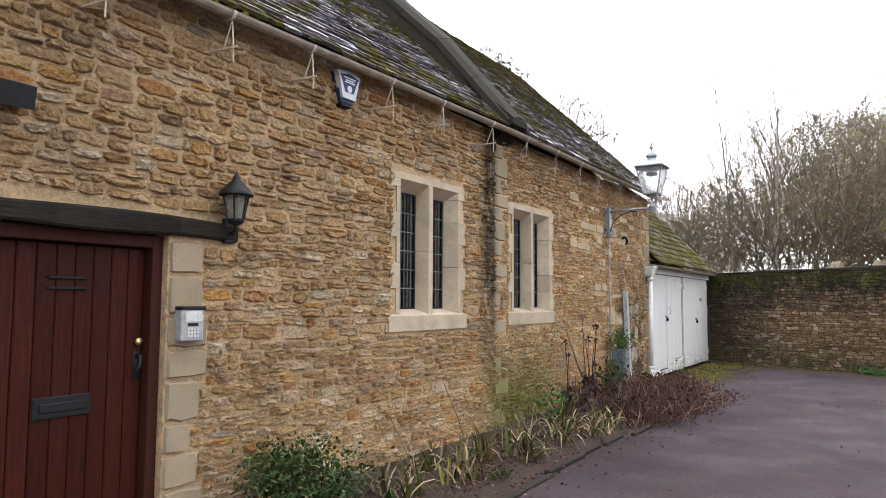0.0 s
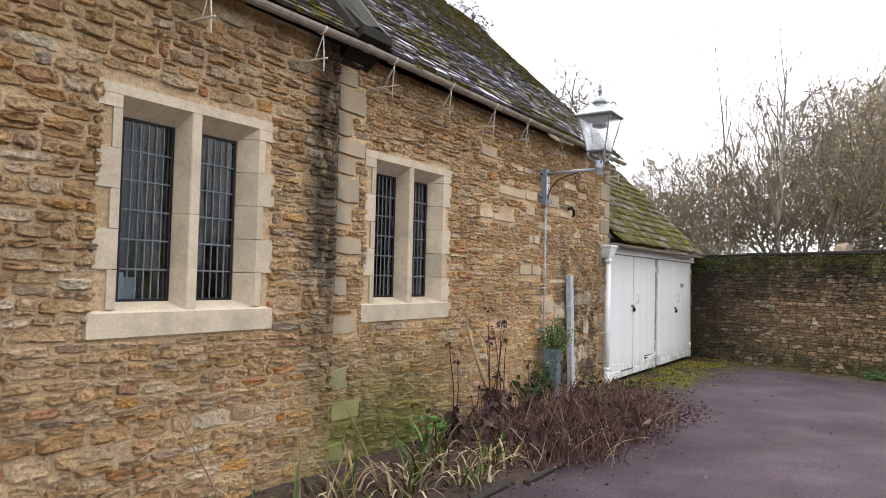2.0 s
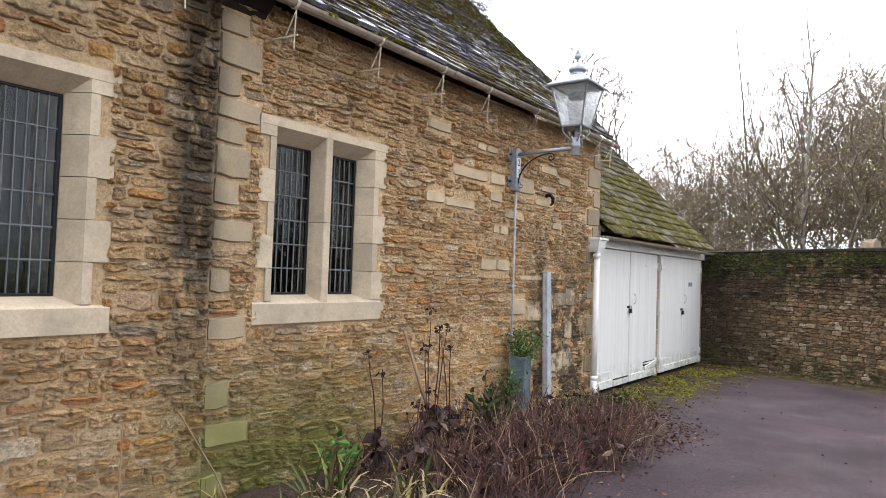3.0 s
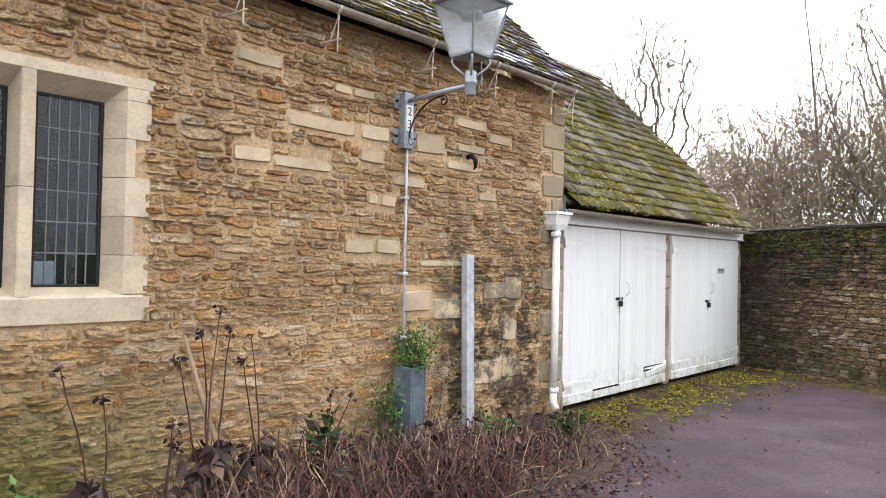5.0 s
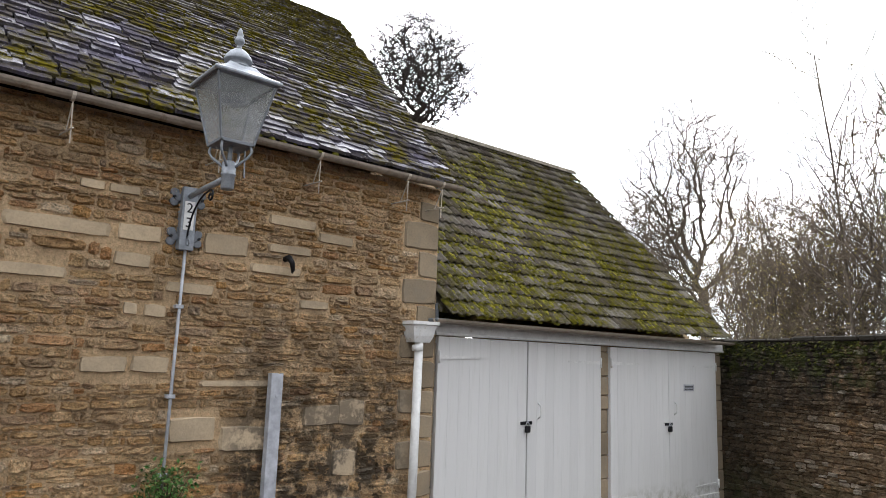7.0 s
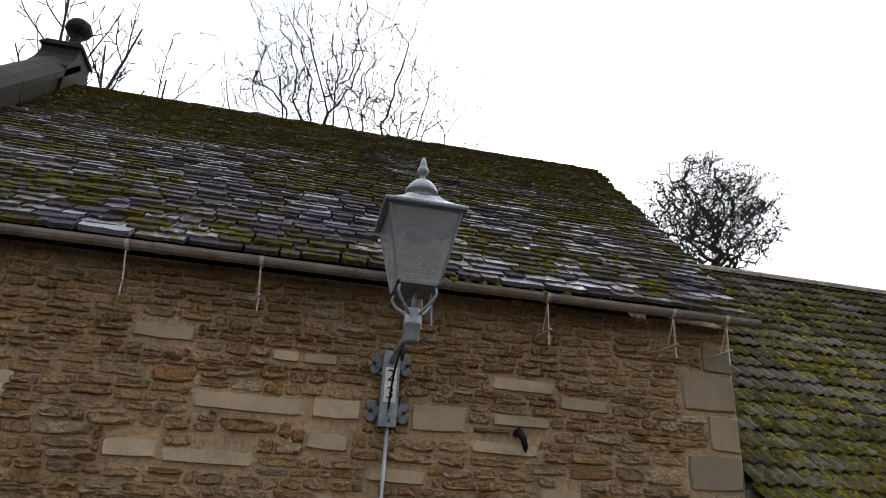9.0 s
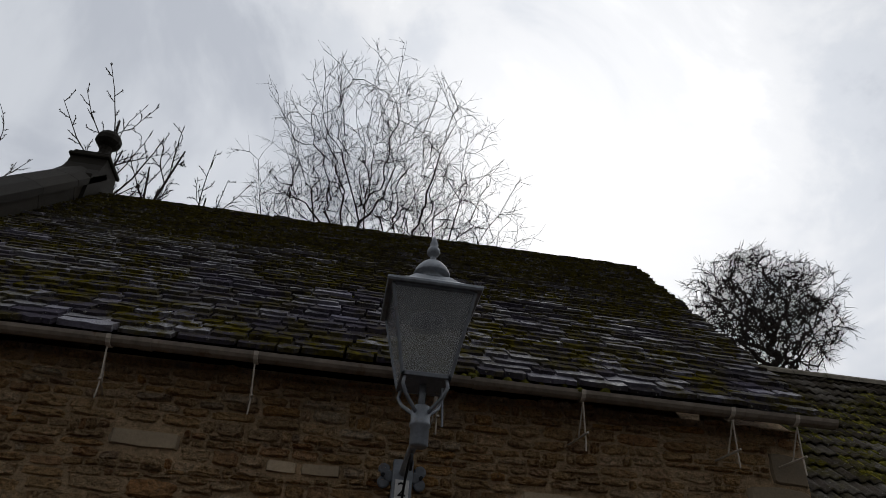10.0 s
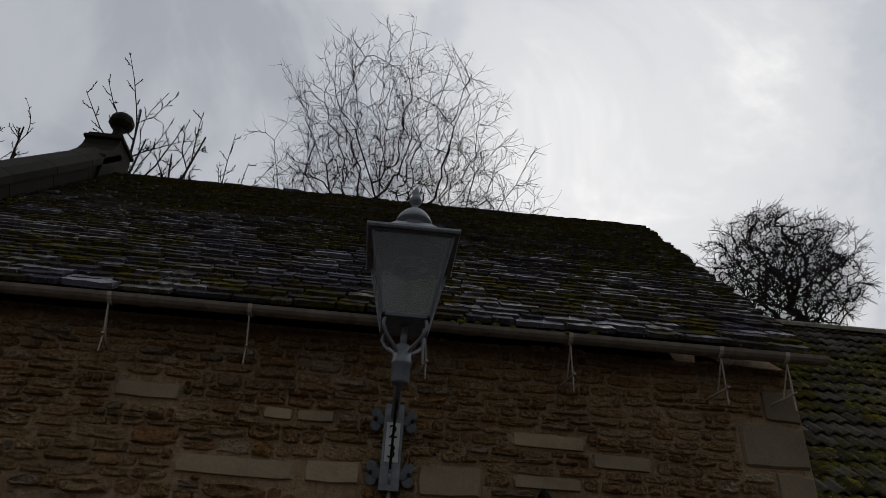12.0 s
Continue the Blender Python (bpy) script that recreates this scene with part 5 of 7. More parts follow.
# hopper and downpipe
dp = thing("downpipe", (-3.70, 13.24, 0.1), "white-painted iron downpipe with a square hopper head", "downpipe")
hx = FACE_R
loops = []
for w, z in ((0.09, 2.03), (0.115, 2.09), (0.135, 2.19), (0.155, 2.195), (0.155, 2.225)):
    loops.append([(hx, 13.24 - w, z), (hx + 0.05 + w * 0.9, 13.24 - w, z), (hx + 0.05 + w * 0.9, 13.24 + w, z), (hx, 13.24 + w, z)])
s = Shape()
s.v = [v for l in loops for v in l]
s.f = [(i * 4 + k, i * 4 + (k + 1) % 4, (i + 1) * 4 + (k + 1) % 4, (i + 1) * 4 + k) for i in range(4) for k in range(4)] + [(0, 1, 2, 3), (16, 17, 18, 19)]
part("hopper_head", s, WHITE_TRIM, dp)
part("pipe", Shape().tube([(-3.70, 13.235, 2.04), (-3.70, 13.225, 1.0), (-3.70, 13.215, 0.27)], 0.041, 14), WHITE_TRIM, dp, smooth=True)
for z in (1.98, 0.30):
    part("collar", Shape().lathe([(0.041, z - 0.03), (0.053, z - 0.025), (0.053, z + 0.025), (0.041, z + 0.03)], -3.70, 13.22, 14), WHITE_TRIM, dp, smooth=True)
part("shoe", Shape().tube([(-3.70, 13.215, 0.27), (-3.70, 13.21, 0.17), (-3.65, 13.20, 0.10)], 0.042, 12), WHITE_TRIM, dp, smooth=True)

# ---- boundary wall ----
YARD = Matrix.Translation(YARD_A) @ pose(0, 0, 0, 0, 0, YARD_RZ)     # x along the wall (towards the garage), y towards the yard
s = Shape().box(-YARD_LEN, 0.6, -0.42, -MORTAR_BACK, -0.05, YARD_TOP - 0.09, 0.002).moved(YARD)
yard_wall = whole("boundary_wall", s, YARD_MORTAR, "dark mossy rubble boundary wall, soot-black near the top", "wall", "structure")
cb = thing("wall_capping", tuple(YARD_A + Vector((0, 0, 2.2))), "flat weathered capping slabs along the boundary wall", "coping", kind="structure")
x = 0.45
while x > -YARD_LEN:
    w = random.uniform(0.20, 0.46)
    dz = jitter(0.014) + 0.012 * (-x)
    part("capping_slab", Shape().box(x - w + 0.004, x - 0.004, -0.46, 0.03 + jitter(0.015), YARD_TOP - 0.095, YARD_TOP - 0.05 + dz, 0.016).moved(YARD), COPING_STONE, cb)
    x -= w


def draped_sheet(cx, w, d, sag):
    s = Shape()
    nx, ny = 16, 8
    for j in range(ny + 1):
        for i in range(nx + 1):
            u, v = i / nx - 0.5, j / ny
            over = max(0.0, v - 0.55)
            z = YARD_TOP + 0.045 + 0.05 * noise.noise(Vector((u * 4, v * 4, cx))) - over * sag + 0.06 * (0.5 - abs(u))
            s.v.append((cx + u * w * (1 - 0.25 * over), -0.35 + v * d, z))
    top = len(s.v)
    s.v += [(a, b, c - 0.018) for a, b, c in s.v]
    q = [(j * (nx + 1) + i, j * (nx + 1) + i + 1, (j + 1) * (nx + 1) + i + 1, (j + 1) * (nx + 1) + i) for j in range(ny) for i in range(nx)]
    s.f = q + [tuple(top + i for i in f[::-1]) for f in q]
    rim = [i for i in range(nx + 1)] + [j * (nx + 1) + nx for j in range(1, ny + 1)] + [ny * (nx + 1) + i for i in range(nx - 1, -1, -1)] + [j * (nx + 1) for j in range(ny - 1, 0, -1)]
    s.f += [(a, top + a, top + b, b) for a, b in zip(rim, rim[1:] + rim[:1])]
    return s.moved(YARD)


whole("sacking", draped_sheet(-4.95, 0.70, 0.40, 0.36), CLOTH, "weathered tan sacking draped over the boundary wall", "cloth", smooth=True)
for cx, w in ((-3.35, 0.28), (-4.25, 0.30)):
    st = unit_stone(int(cx * -100), 7, 6, 0.8)
    st.v = [(a * w, b * 0.10, c * 0.30) for a, b, c in st.v]
    st.moved(YARD @ Matrix.Translation((cx, -0.2, YARD_TOP + 0.035)) @ pose(0, 0, 0, 90, 0, 0))
    whole("loose_stone", st, CLOTH, "loose pale stone lying on the boundary wall", "stone")


# ---- plants ----
def blade(s, base, way, length, width, bend, rng, seg=5):
    """A tapering folded leaf blade that arches over."""
    p, d = Vector(base), Vector(way).normalized()
    side = d.cross(Vector((0, 0, 1)))
    side = side.normalized() if side.length > 0.01 else Vector((1, 0, 0))
    o = len(s.v)
    for k in range(seg + 1):
        u = k / seg
        w = width * (1 - u ** 2.2) + 0.001
        s.v += [tuple(p - side * w), tuple(p + d.cross(side).normalized() * w * 0.3), tuple(p + side * w)]
        p = p + d * (length / seg)
        d = (d + Vector((0, 0, -bend)) * (0.5 + u) + Vector((rng.uniform(-0.06, 0.06), rng.uniform(-0.06, 0.06), 0))).normalized()
        if p.z < 0.03:
            p.z = 0.03
    for k in range(seg):
        for c in (0, 1):
            a = o + k * 3 + c
            s.f.append((a, a + 1, a + 4, a + 3))


def leaf_at(s, p, way, size, rng, broad=0.55):
    """A small leaf folded along its midrib."""
    d = Vector(way).normalized()
    side = d.cross(Vector((rng.uniform(-1, 1), rng.uniform(-1, 1), rng.uniform(-1, 1)))).normalized()
    n = d.cross(side)
    p = Vector(p)
    o = len(s.v)
    s.v += [tuple(p), tuple(p + d * size * 0.45 + side * size * broad * 0.5 + n * size * 0.12), tuple(p + d * size), tuple(p + d * size * 0.45 - side * size * broad * 0.5 + n * size * 0.12)]
    s.f += [(o, o + 1, o + 2), (o, o + 2, o + 3)]


def surface(name, s, mat, parent, label="", kind="stuff"):
    ob = new(name, s.mesh(name, mat))
    ob.parent = parent
    ob.matrix_parent_inverse = Matrix.Translation(-parent.location)
    return tagged(ob, label, kind=kind)


def iris_clump(at, seed, n=46, tall=0.5, green=0.5):
    rng = random.Random(seed)
    cl = thing("iris_clump", at, "arching green and withered straw iris leaves in the bed", "plant", "iris clumps")
    a, b = Shape(), Shape()
    for k in range(n):
        ang, lean = rng.uniform(0, 2 * math.pi), rng.uniform(0.15, 1.0)
        base = (at[0] + rng.uniform(-0.14, 0.14), at[1] + rng.uniform(-0.2, 0.2), at[2])
        way = (math.cos(ang) * lean, math.sin(ang) * lean, 1.0)
        if rng.random() < green:
            blade(a, base, way, tall * rng.uniform(0.6, 1.15), rng.uniform(0.008, 0.016), rng.uniform(0.12, 0.4), rng)
        else:
            blade(b, base, way, tall * rng.uniform(0.6, 1.3), rng.uniform(0.006, 0.013), rng.uniform(0.4, 0.8), rng)
    surface("green_foliage", a, BLADE, cl, "green to yellow blades")
    surface("dead_foliage", b, STRAW, cl, "withered straw blades")
    return cl


def stem_clump(at, seed, n=110, spread=(0.45, 0.5), tall=0.5):
    rng = random.Random(seed)
    cl = thing("dead_stem_clump", at, "tangle of dead dark-brown and maroon plant stems", "dead plant", "dead stems")
    a, b, c = Shape(), Shape(), Shape()
    for k in range(n):
        p = Vector((at[0] + rng.gauss(0, spread[0] * 0.5), at[1] + rng.gauss(0, spread[1] * 0.6), at[2]))
        ang, lean = rng.uniform(0, 2 * math.pi), abs(rng.gauss(0.25, 0.5))
        d = Vector((math.cos(ang) * lean, math.sin(ang) * lean, 1)).normalized()
        L = tall * rng.uniform(0.45, 1.25)
        pts = [p.copy()]
        for i in range(4):
            p = p + d * L / 4
            d = (d + Vector((rng.uniform(-0.25, 0.25), rng.uniform(-0.25, 0.25), rng.uniform(-0.45, 0.05)))).normalized()
            p.z = max(p.z, 0.04)
            pts.append(p.copy())
        r = rng.uniform(0.003, 0.0065)
        (a if rng.random() < 0.83 else b).tube(pts, [r, r, r * 0.9, r * 0.8, r * 0.5], 3, False)
        for q in range(rng.choice((0, 0, 1, 1))):
            leaf_at(c, pts[rng.randrange(1, 5)], (rng.uniform(-1, 1), rng.uniform(-1, 1), rng.uniform(-1, 0.2)), rng.uniform(0.04, 0.11), rng)
    surface("tangle", a, STEM, cl)
    surface("pale_tangle", b, STEM_PALE, cl, "pale dry stems")
    surface("dry_foliage", c, DRY_LEAF, cl, "curled dark dry leaves")
    return cl


for k, (x, y, tall, green) in enumerate(((-3.1, 4.35, 0.45, 0.55), (-2.95, 4.95, 0.42, 0.5), (-3.2, 5.6, 0.48, 0.6), (-2.9, 6.15, 0.55, 0.45), (-3.3, 6.7, 0.40, 0.4), (-2.95, 7.05, 0.5, 0.4), (-3.15, 7.65, 0.62, 0.55), (-2.75, 7.6, 0.36, 0.25), (-2.85, 8.2, 0.45, 0.3), (-3.4, 5.1, 0.4, 0.35))):
    iris_clump((x, y, 0.04), 300 + k, 44, tall * 0.85, green * 0.8)
k = 0
for y0 in (8.3, 8.75, 9.2, 9.6, 10.0, 10.4, 10.8, 11.2, 11.6, 12.0, 12.4):
    for x0 in (-3.35, -2.88, -2.5):
        if x0 < bed_edge(y0) - 0.05 and not (y0 < 8.6 and x0 > -3) and not (y0 > 11.1 and x0 > -2.6) and not (y0 > 12.1 and x0 > -3):
            k += 1
            tall = 0.44 if 8.9 < y0 < 11 else 0.32
            if y0 > 10.9:
                tall = 0.24 if x0 < -3.2 else 0.27
            stem_clump((x0 + jitter(0.1), y0 + jitter(0.1), 0.03), 500 + k, 125 if x0 > -3.2 else (30 if y0 < 9.0 else 55), (0.42, 0.45), tall)


# tall dead flower stalks with wilted heads
def stalk(at, seed, tall, arms):
    rng = random.Random(seed)
    st = thing("dead_stalk", at, "tall dead flower stalk with wilted dark leaves", "dead plant", "dead stalks")
    s, c = Shape(), Shape()
    for k in range(arms):
        p = Vector(at)
        d = Vector((rng.uniform(-0.15, 0.15), rng.uniform(-0.28, 0.28), 1)).normalized()
        pts = [p.copy()]
        L = tall * rng.uniform(0.7, 1.0)
        for i in range(6):
            p = p + d * L / 6
            d = (d + Vector((rng.uniform(-0.08, 0.08), rng.uniform(-0.10, 0.10), 0))).normalized()
            pts.append(p.copy())
        s.tube(pts, [0.007, 0.007, 0.006, 0.006, 0.005, 0.004, 0.003], 5, False)
        for q in range(9):
            leaf_at(c, pts[-1] + Vector((rng.uniform(-0.03, 0.03), rng.uniform(-0.03, 0.03), rng.uniform(-0.05, 0.02))), (rng.uniform(-1, 1), rng.uniform(-1, 1), rng.uniform(-1, 0.3)), rng.uniform(0.03, 0.06), rng)
        for q in range(14):
            leaf_at(c, pts[2] + Vector((rng.uniform(-0.05, 0.05), rng.uniform(-0.08, 0.08), rng.uniform(-0.12, 0.08))), (rng.uniform(-1, 1), rng.uniform(-1, 1), rng.uniform(-1.2, 0)), rng.uniform(0.07, 0.15), rng, 0.7)
    surface("tangle", s, STEM, st)
    surface("wilted_foliage", c, DRY_LEAF, st, "curled dark wilted leaves")


stalk((-3.45, 8.45, 0.04), 71, 1.22, 2)
stalk((-3.35, 9.05, 0.04), 72, 1.32, 4)
stalk((-3.50, 9.50, 0.04), 73, 1.25, 2)
stalk((-3.30, 8.75, 0.04), 74, 0.75, 3)
stalk((-3.35, 9.9, 0.04), 75, 0.8, 3)
sp = thing("leaning_pole", (-3.3, 9.2, 0.05), "grey-brown dead branch leaning on the wall", "branch")
part("branch", Shape().tube([(-3.35, 9.30, 0.04), (-3.55, 9.15, 0.62), (-3.70, 9.05, 1.15)], [0.022, 0.018, 0.012], 7), STEM_PALE, sp, smooth=True)
# pale stalks sticking up among the irises
for k, (x, y, tall, dy) in enumerate(((-3.2, 6.2, 0.78, 0.06), (-3.3, 5.75, 0.75, -0.35), (-3.35, 4.9, 0.6, -0.3), (-2.8, 5.9, 0.5, 0.4), (-2.75, 6.9, 0.45, -0.5), (-3.1, 6.95, 0.85, -0.45))):
    st = thing("straw_stalk", (x, y, 0.04), "pale dry stalk standing in the bed", "dead plant", "straw stalks")
    part("stalk", Shape().tube([(x, y, 0.04), (x - 0.05, y + dy * 0.5, 0.04 + tall * 0.55), (x - 0.1, y + dy, 0.04 + tall)], [0.006, 0.005, 0.003], 5), STEM_PALE, st)


def leafy_shrub(name, at, size, n, mat, seed, leaf_size, label, stems=14, stem_mat=None):
    rng = random.Random(seed)
    sh = thing(name, at, label, "shrub")
    a, c = Shape(), Shape()
    tips = []
    for k in range(stems):
        p = Vector(at)
        ang, lean = rng.uniform(0, 2 * math.pi), rng.uniform(0.1, 1.1)
        d = Vector((math.cos(ang) * lean * size[0], math.sin(ang) * lean * size[1], size[2])).normalized()
        L = size[2] * rng.uniform(0.7, 1.05)
        pts = [p.copy()]
        for i in range(4):
            p = p + d * L / 4
            d = (d + Vector((rng.uniform(-0.3, 0.3), rng.uniform(-0.3, 0.3), rng.uniform(-0.1, 0.2)))).normalized()
            pts.append(p.copy())
        tips += pts[1:]
        a.tube(pts, [0.006, 0.005, 0.004, 0.003, 0.002], 4, False)
    for k in range(n):
        q = rng.choice(tips) + Vector((rng.gauss(0, 0.16 * size[0]), rng.gauss(0, 0.16 * size[1]), rng.gauss(0, 0.10 * size[2])))
        q.z = max(q.z, at[2] + 0.01)
        leaf_at(c, q, (rng.uniform(-1, 1), rng.uniform(-1, 1), rng.uniform(-0.4, 1)), leaf_size * rng.uniform(0.6, 1.25), rng)
    surface("tangle", a, stem_mat or STEM, sh)
    surface("foliage", c, mat, sh)
    return sh


leafy_shrub("evergreen_shrub", (-3.32, 3.50, 0.04), (0.66, 0.70, 0.52), 4600, EVERGREEN, 11, 0.042, "small dark glossy evergreen shrub by the front door", 34)
leafy_shrub("herb", (-3.58, 10.97, 0.72), (0.32, 0.36, 0.36), 900, FRESH, 12, 0.035, "bushy bright green herb growing from the planter", 22)
leafy_shrub("ivy_weed", (-3.60, 10.72, 0.03), (0.22, 0.26, 0.62), 420, FRESH, 13, 0.045, "green weeds climbing beside the planter", 10)
leafy_shrub("green_weed", (-3.25, 11.55, 0.03), (0.3, 0.4, 0.36), 300, FRESH, 14, 0.045, "green weeds among the dead stems", 9)
leafy_shrub("green_weed", (-3.1, 12.6, 0.03), (0.35, 0.5, 0.22), 330, EVERGREEN, 15, 0.05, "low dark weeds at the bed's end", 9)
leafy_shrub("green_weed", (-3.45, 8.05, 0.03), (0.2, 0.25, 0.40), 90, FRESH, 16, 0.08, "broad green weeds at the foot of the wall", 5)
leafy_shrub("green_weed", (-3.35, 9.95, 0.10), (0.2, 0.25, 0.45), 70, EVERGREEN, 17, 0.12, "broad dark green leaves among the dead stems", 5)
leafy_shrub("green_weed", (-2.75, 5.3, 0.03), (0.3, 0.5, 0.12), 260, EVERGREEN, 18, 0.03, "low green ground cover at the bed's edge", 8)
for k, (s0, w) in enumerate(((-4.1, 0.5), (-4.45, 0.4), (-5.2, 0.5), (-5.65, 0.5), (-6.2, 0.5))):
    p = YARD @ Vector((s0, 0.26, 0.02))
    leafy_shrub("wall_foot_weed", tuple(p), (0.6, 0.5, 0.15), 260, WEED, 40 + k, 0.06, "bright green weeds at the foot of the boundary wall", 12)

# fallen leaves over bed and yard edge
rng = random.Random(5)
s = Shape()
for k in range(5200):
    if k >= 4200:
        y = rng.gauss(11.2, 1.0)
        x = bed_edge(min(y, 13.0)) + rng.gauss(0.02, 0.16)
    elif k < 2700:
        y = rng.uniform(3.2, 13.6)
        x = bed_edge(min(y, 13.0)) + rng.gauss(-0.35, 0.34)
        if x < -3.7:
            continue
    elif k < 3700:
        x, y = -3.75 + abs(rng.gauss(0, 0.55)), rng.uniform(12.8, 18.9)
    else:
        p = YARD @ Vector((rng.uniform(-8, 0), abs(rng.gauss(0.1, 0.35)), 0))
        x, y = p.x, p.y
    z = 0.018 + (0.06 if (x < bed_edge(min(y, 13.0)) - 0.1 and y < 13) else 0) + rng.uniform(0, 0.02)
    leaf_at(s, (x, y, z), (rng.uniform(-1, 1), rng.uniform(-1, 1), rng.uniform(-0.15, 0.3)), rng.uniform(0.02, 0.05), rng, 0.6)
tagged(new("fallen_leaves", s.mesh("fallen_leaves", LITTER)), "brown and maroon fallen leaves on bed and drive", "leaves", kind="stuff")
s = Shape()
for k in range(420):
    x, y = -2.6 + 6.0 * rng.random() ** 1.6, rng.uniform(2, 17)
    leaf_at(s, (x, y, 0.016), (rng.uniform(-1, 1), rng.uniform(-1, 1), 0.1), rng.uniform(0.012, 0.05), rng, 0.6)
tagged(new("scattered_leaves", s.mesh("scattered_leaves", LITTER)), "few leaves and crumbs scattered over the asphalt", "leaves", kind="stuff")


# ---- trees ----
def tree_shapes(seed, tall, trunk_r, kids, angle, ratio, gnarl=0.10, lift=0.06, droop=0.0, stems=1, lean=0.0, first=0.3, twig_r=0.010, bole=0.55, tip=0.3, limb=1.0, crown=None):
    """Trunks, limbs and fine twigs of a tree that stands at the origin; kids: side branches level by level; crown: (height, half width, half height) of the rounded outline."""
    rng = random.Random(seed)
    trunks, limbs, twigs, tips = [], Shape(), Shape(), []
    levels = len(kids)

    def branch(p, d, length, r, level):
        seg = (8, 6, 5, 4, 3, 3)[level]
        pts, rad, ways = [p.copy()], [r], [d.copy()]
        end_r = max(r * (tip if level == 0 else 0.3), twig_r * 0.55)
        for i in range(seg):
            g = gnarl * ((0.4 if crown else 0.5) + 0.45 * level)
            pull = lift - droop * level
            d = (d + Vector((rng.gauss(0, g), rng.gauss(0, g), rng.gauss(0, g * 0.7) + pull))).normalized()
            p = p + d * length / seg
            if crown and i and p.z > crown[0] * 0.9 and (p.x ** 2 + p.y ** 2) / crown[1] ** 2 + ((p.z - crown[0]) / crown[2]) ** 2 > rng.uniform(0.8, 1.12):
                break
            pts.append(p.copy())
            rad.append(r + (end_r - r) * (i + 1) / seg)
            ways.append(d.copy())
        if len(pts) <= seg:                # cut short by the outline: taper all the same
            rad = [r + (end_r - r) * i / (len(pts) - 1) for i in range(len(pts))]
        if level == 0:
            trunks.append(Shape().tube(pts, rad, 8, False))
        else:
            (limbs if level == 1 else twigs).tube(pts, rad, 5 if level == 1 else 3, False)
        if level >= levels:
            tips.append(pts[-1])
            return
        n = kids[level]
        seg = len(pts) - 1
        start = first if level == 0 else 0.15
        for k in range(n):
            u = start + (1 - start) * (k + rng.random() * 0.9) / n
            i = min(int(u * seg), seg - 1)
            q = pts[i].lerp(pts[i + 1], u * seg - i)
            rr = (rad[i] + (rad[i + 1] - rad[i]) * (u * seg - i)) * rng.uniform(0.5, 0.75)
            side = ways[i].orthogonal().normalized()
            side.rotate(Matrix.Rotation(rng.uniform(0, 1.2) + k * 2.4, 3, ways[i]))
            t = radians(angle * rng.uniform(0.65, 1.25))
            nd = ways[i] * math.cos(t) + side * math.sin(t)
            branch(q, nd, length * ratio * (limb if level == 0 else 1.0) * rng.uniform(0.7, 1.15) * (1.2 - 0.45 * u), max(rr, twig_r), level + 1)

    for k in range(stems):
        a = 2 * math.pi * (k + rng.random() * 0.6) / stems
        d = Vector((math.cos(a) * lean, math.sin(a) * lean, 1)).normalized()
        branch(Vector((math.cos(a), math.sin(a), 0)) * 0.15 * (stems > 1), d, tall * bole * rng.uniform(0.85, 1.05), trunk_r, 0)
    return trunks, limbs, twigs, tips


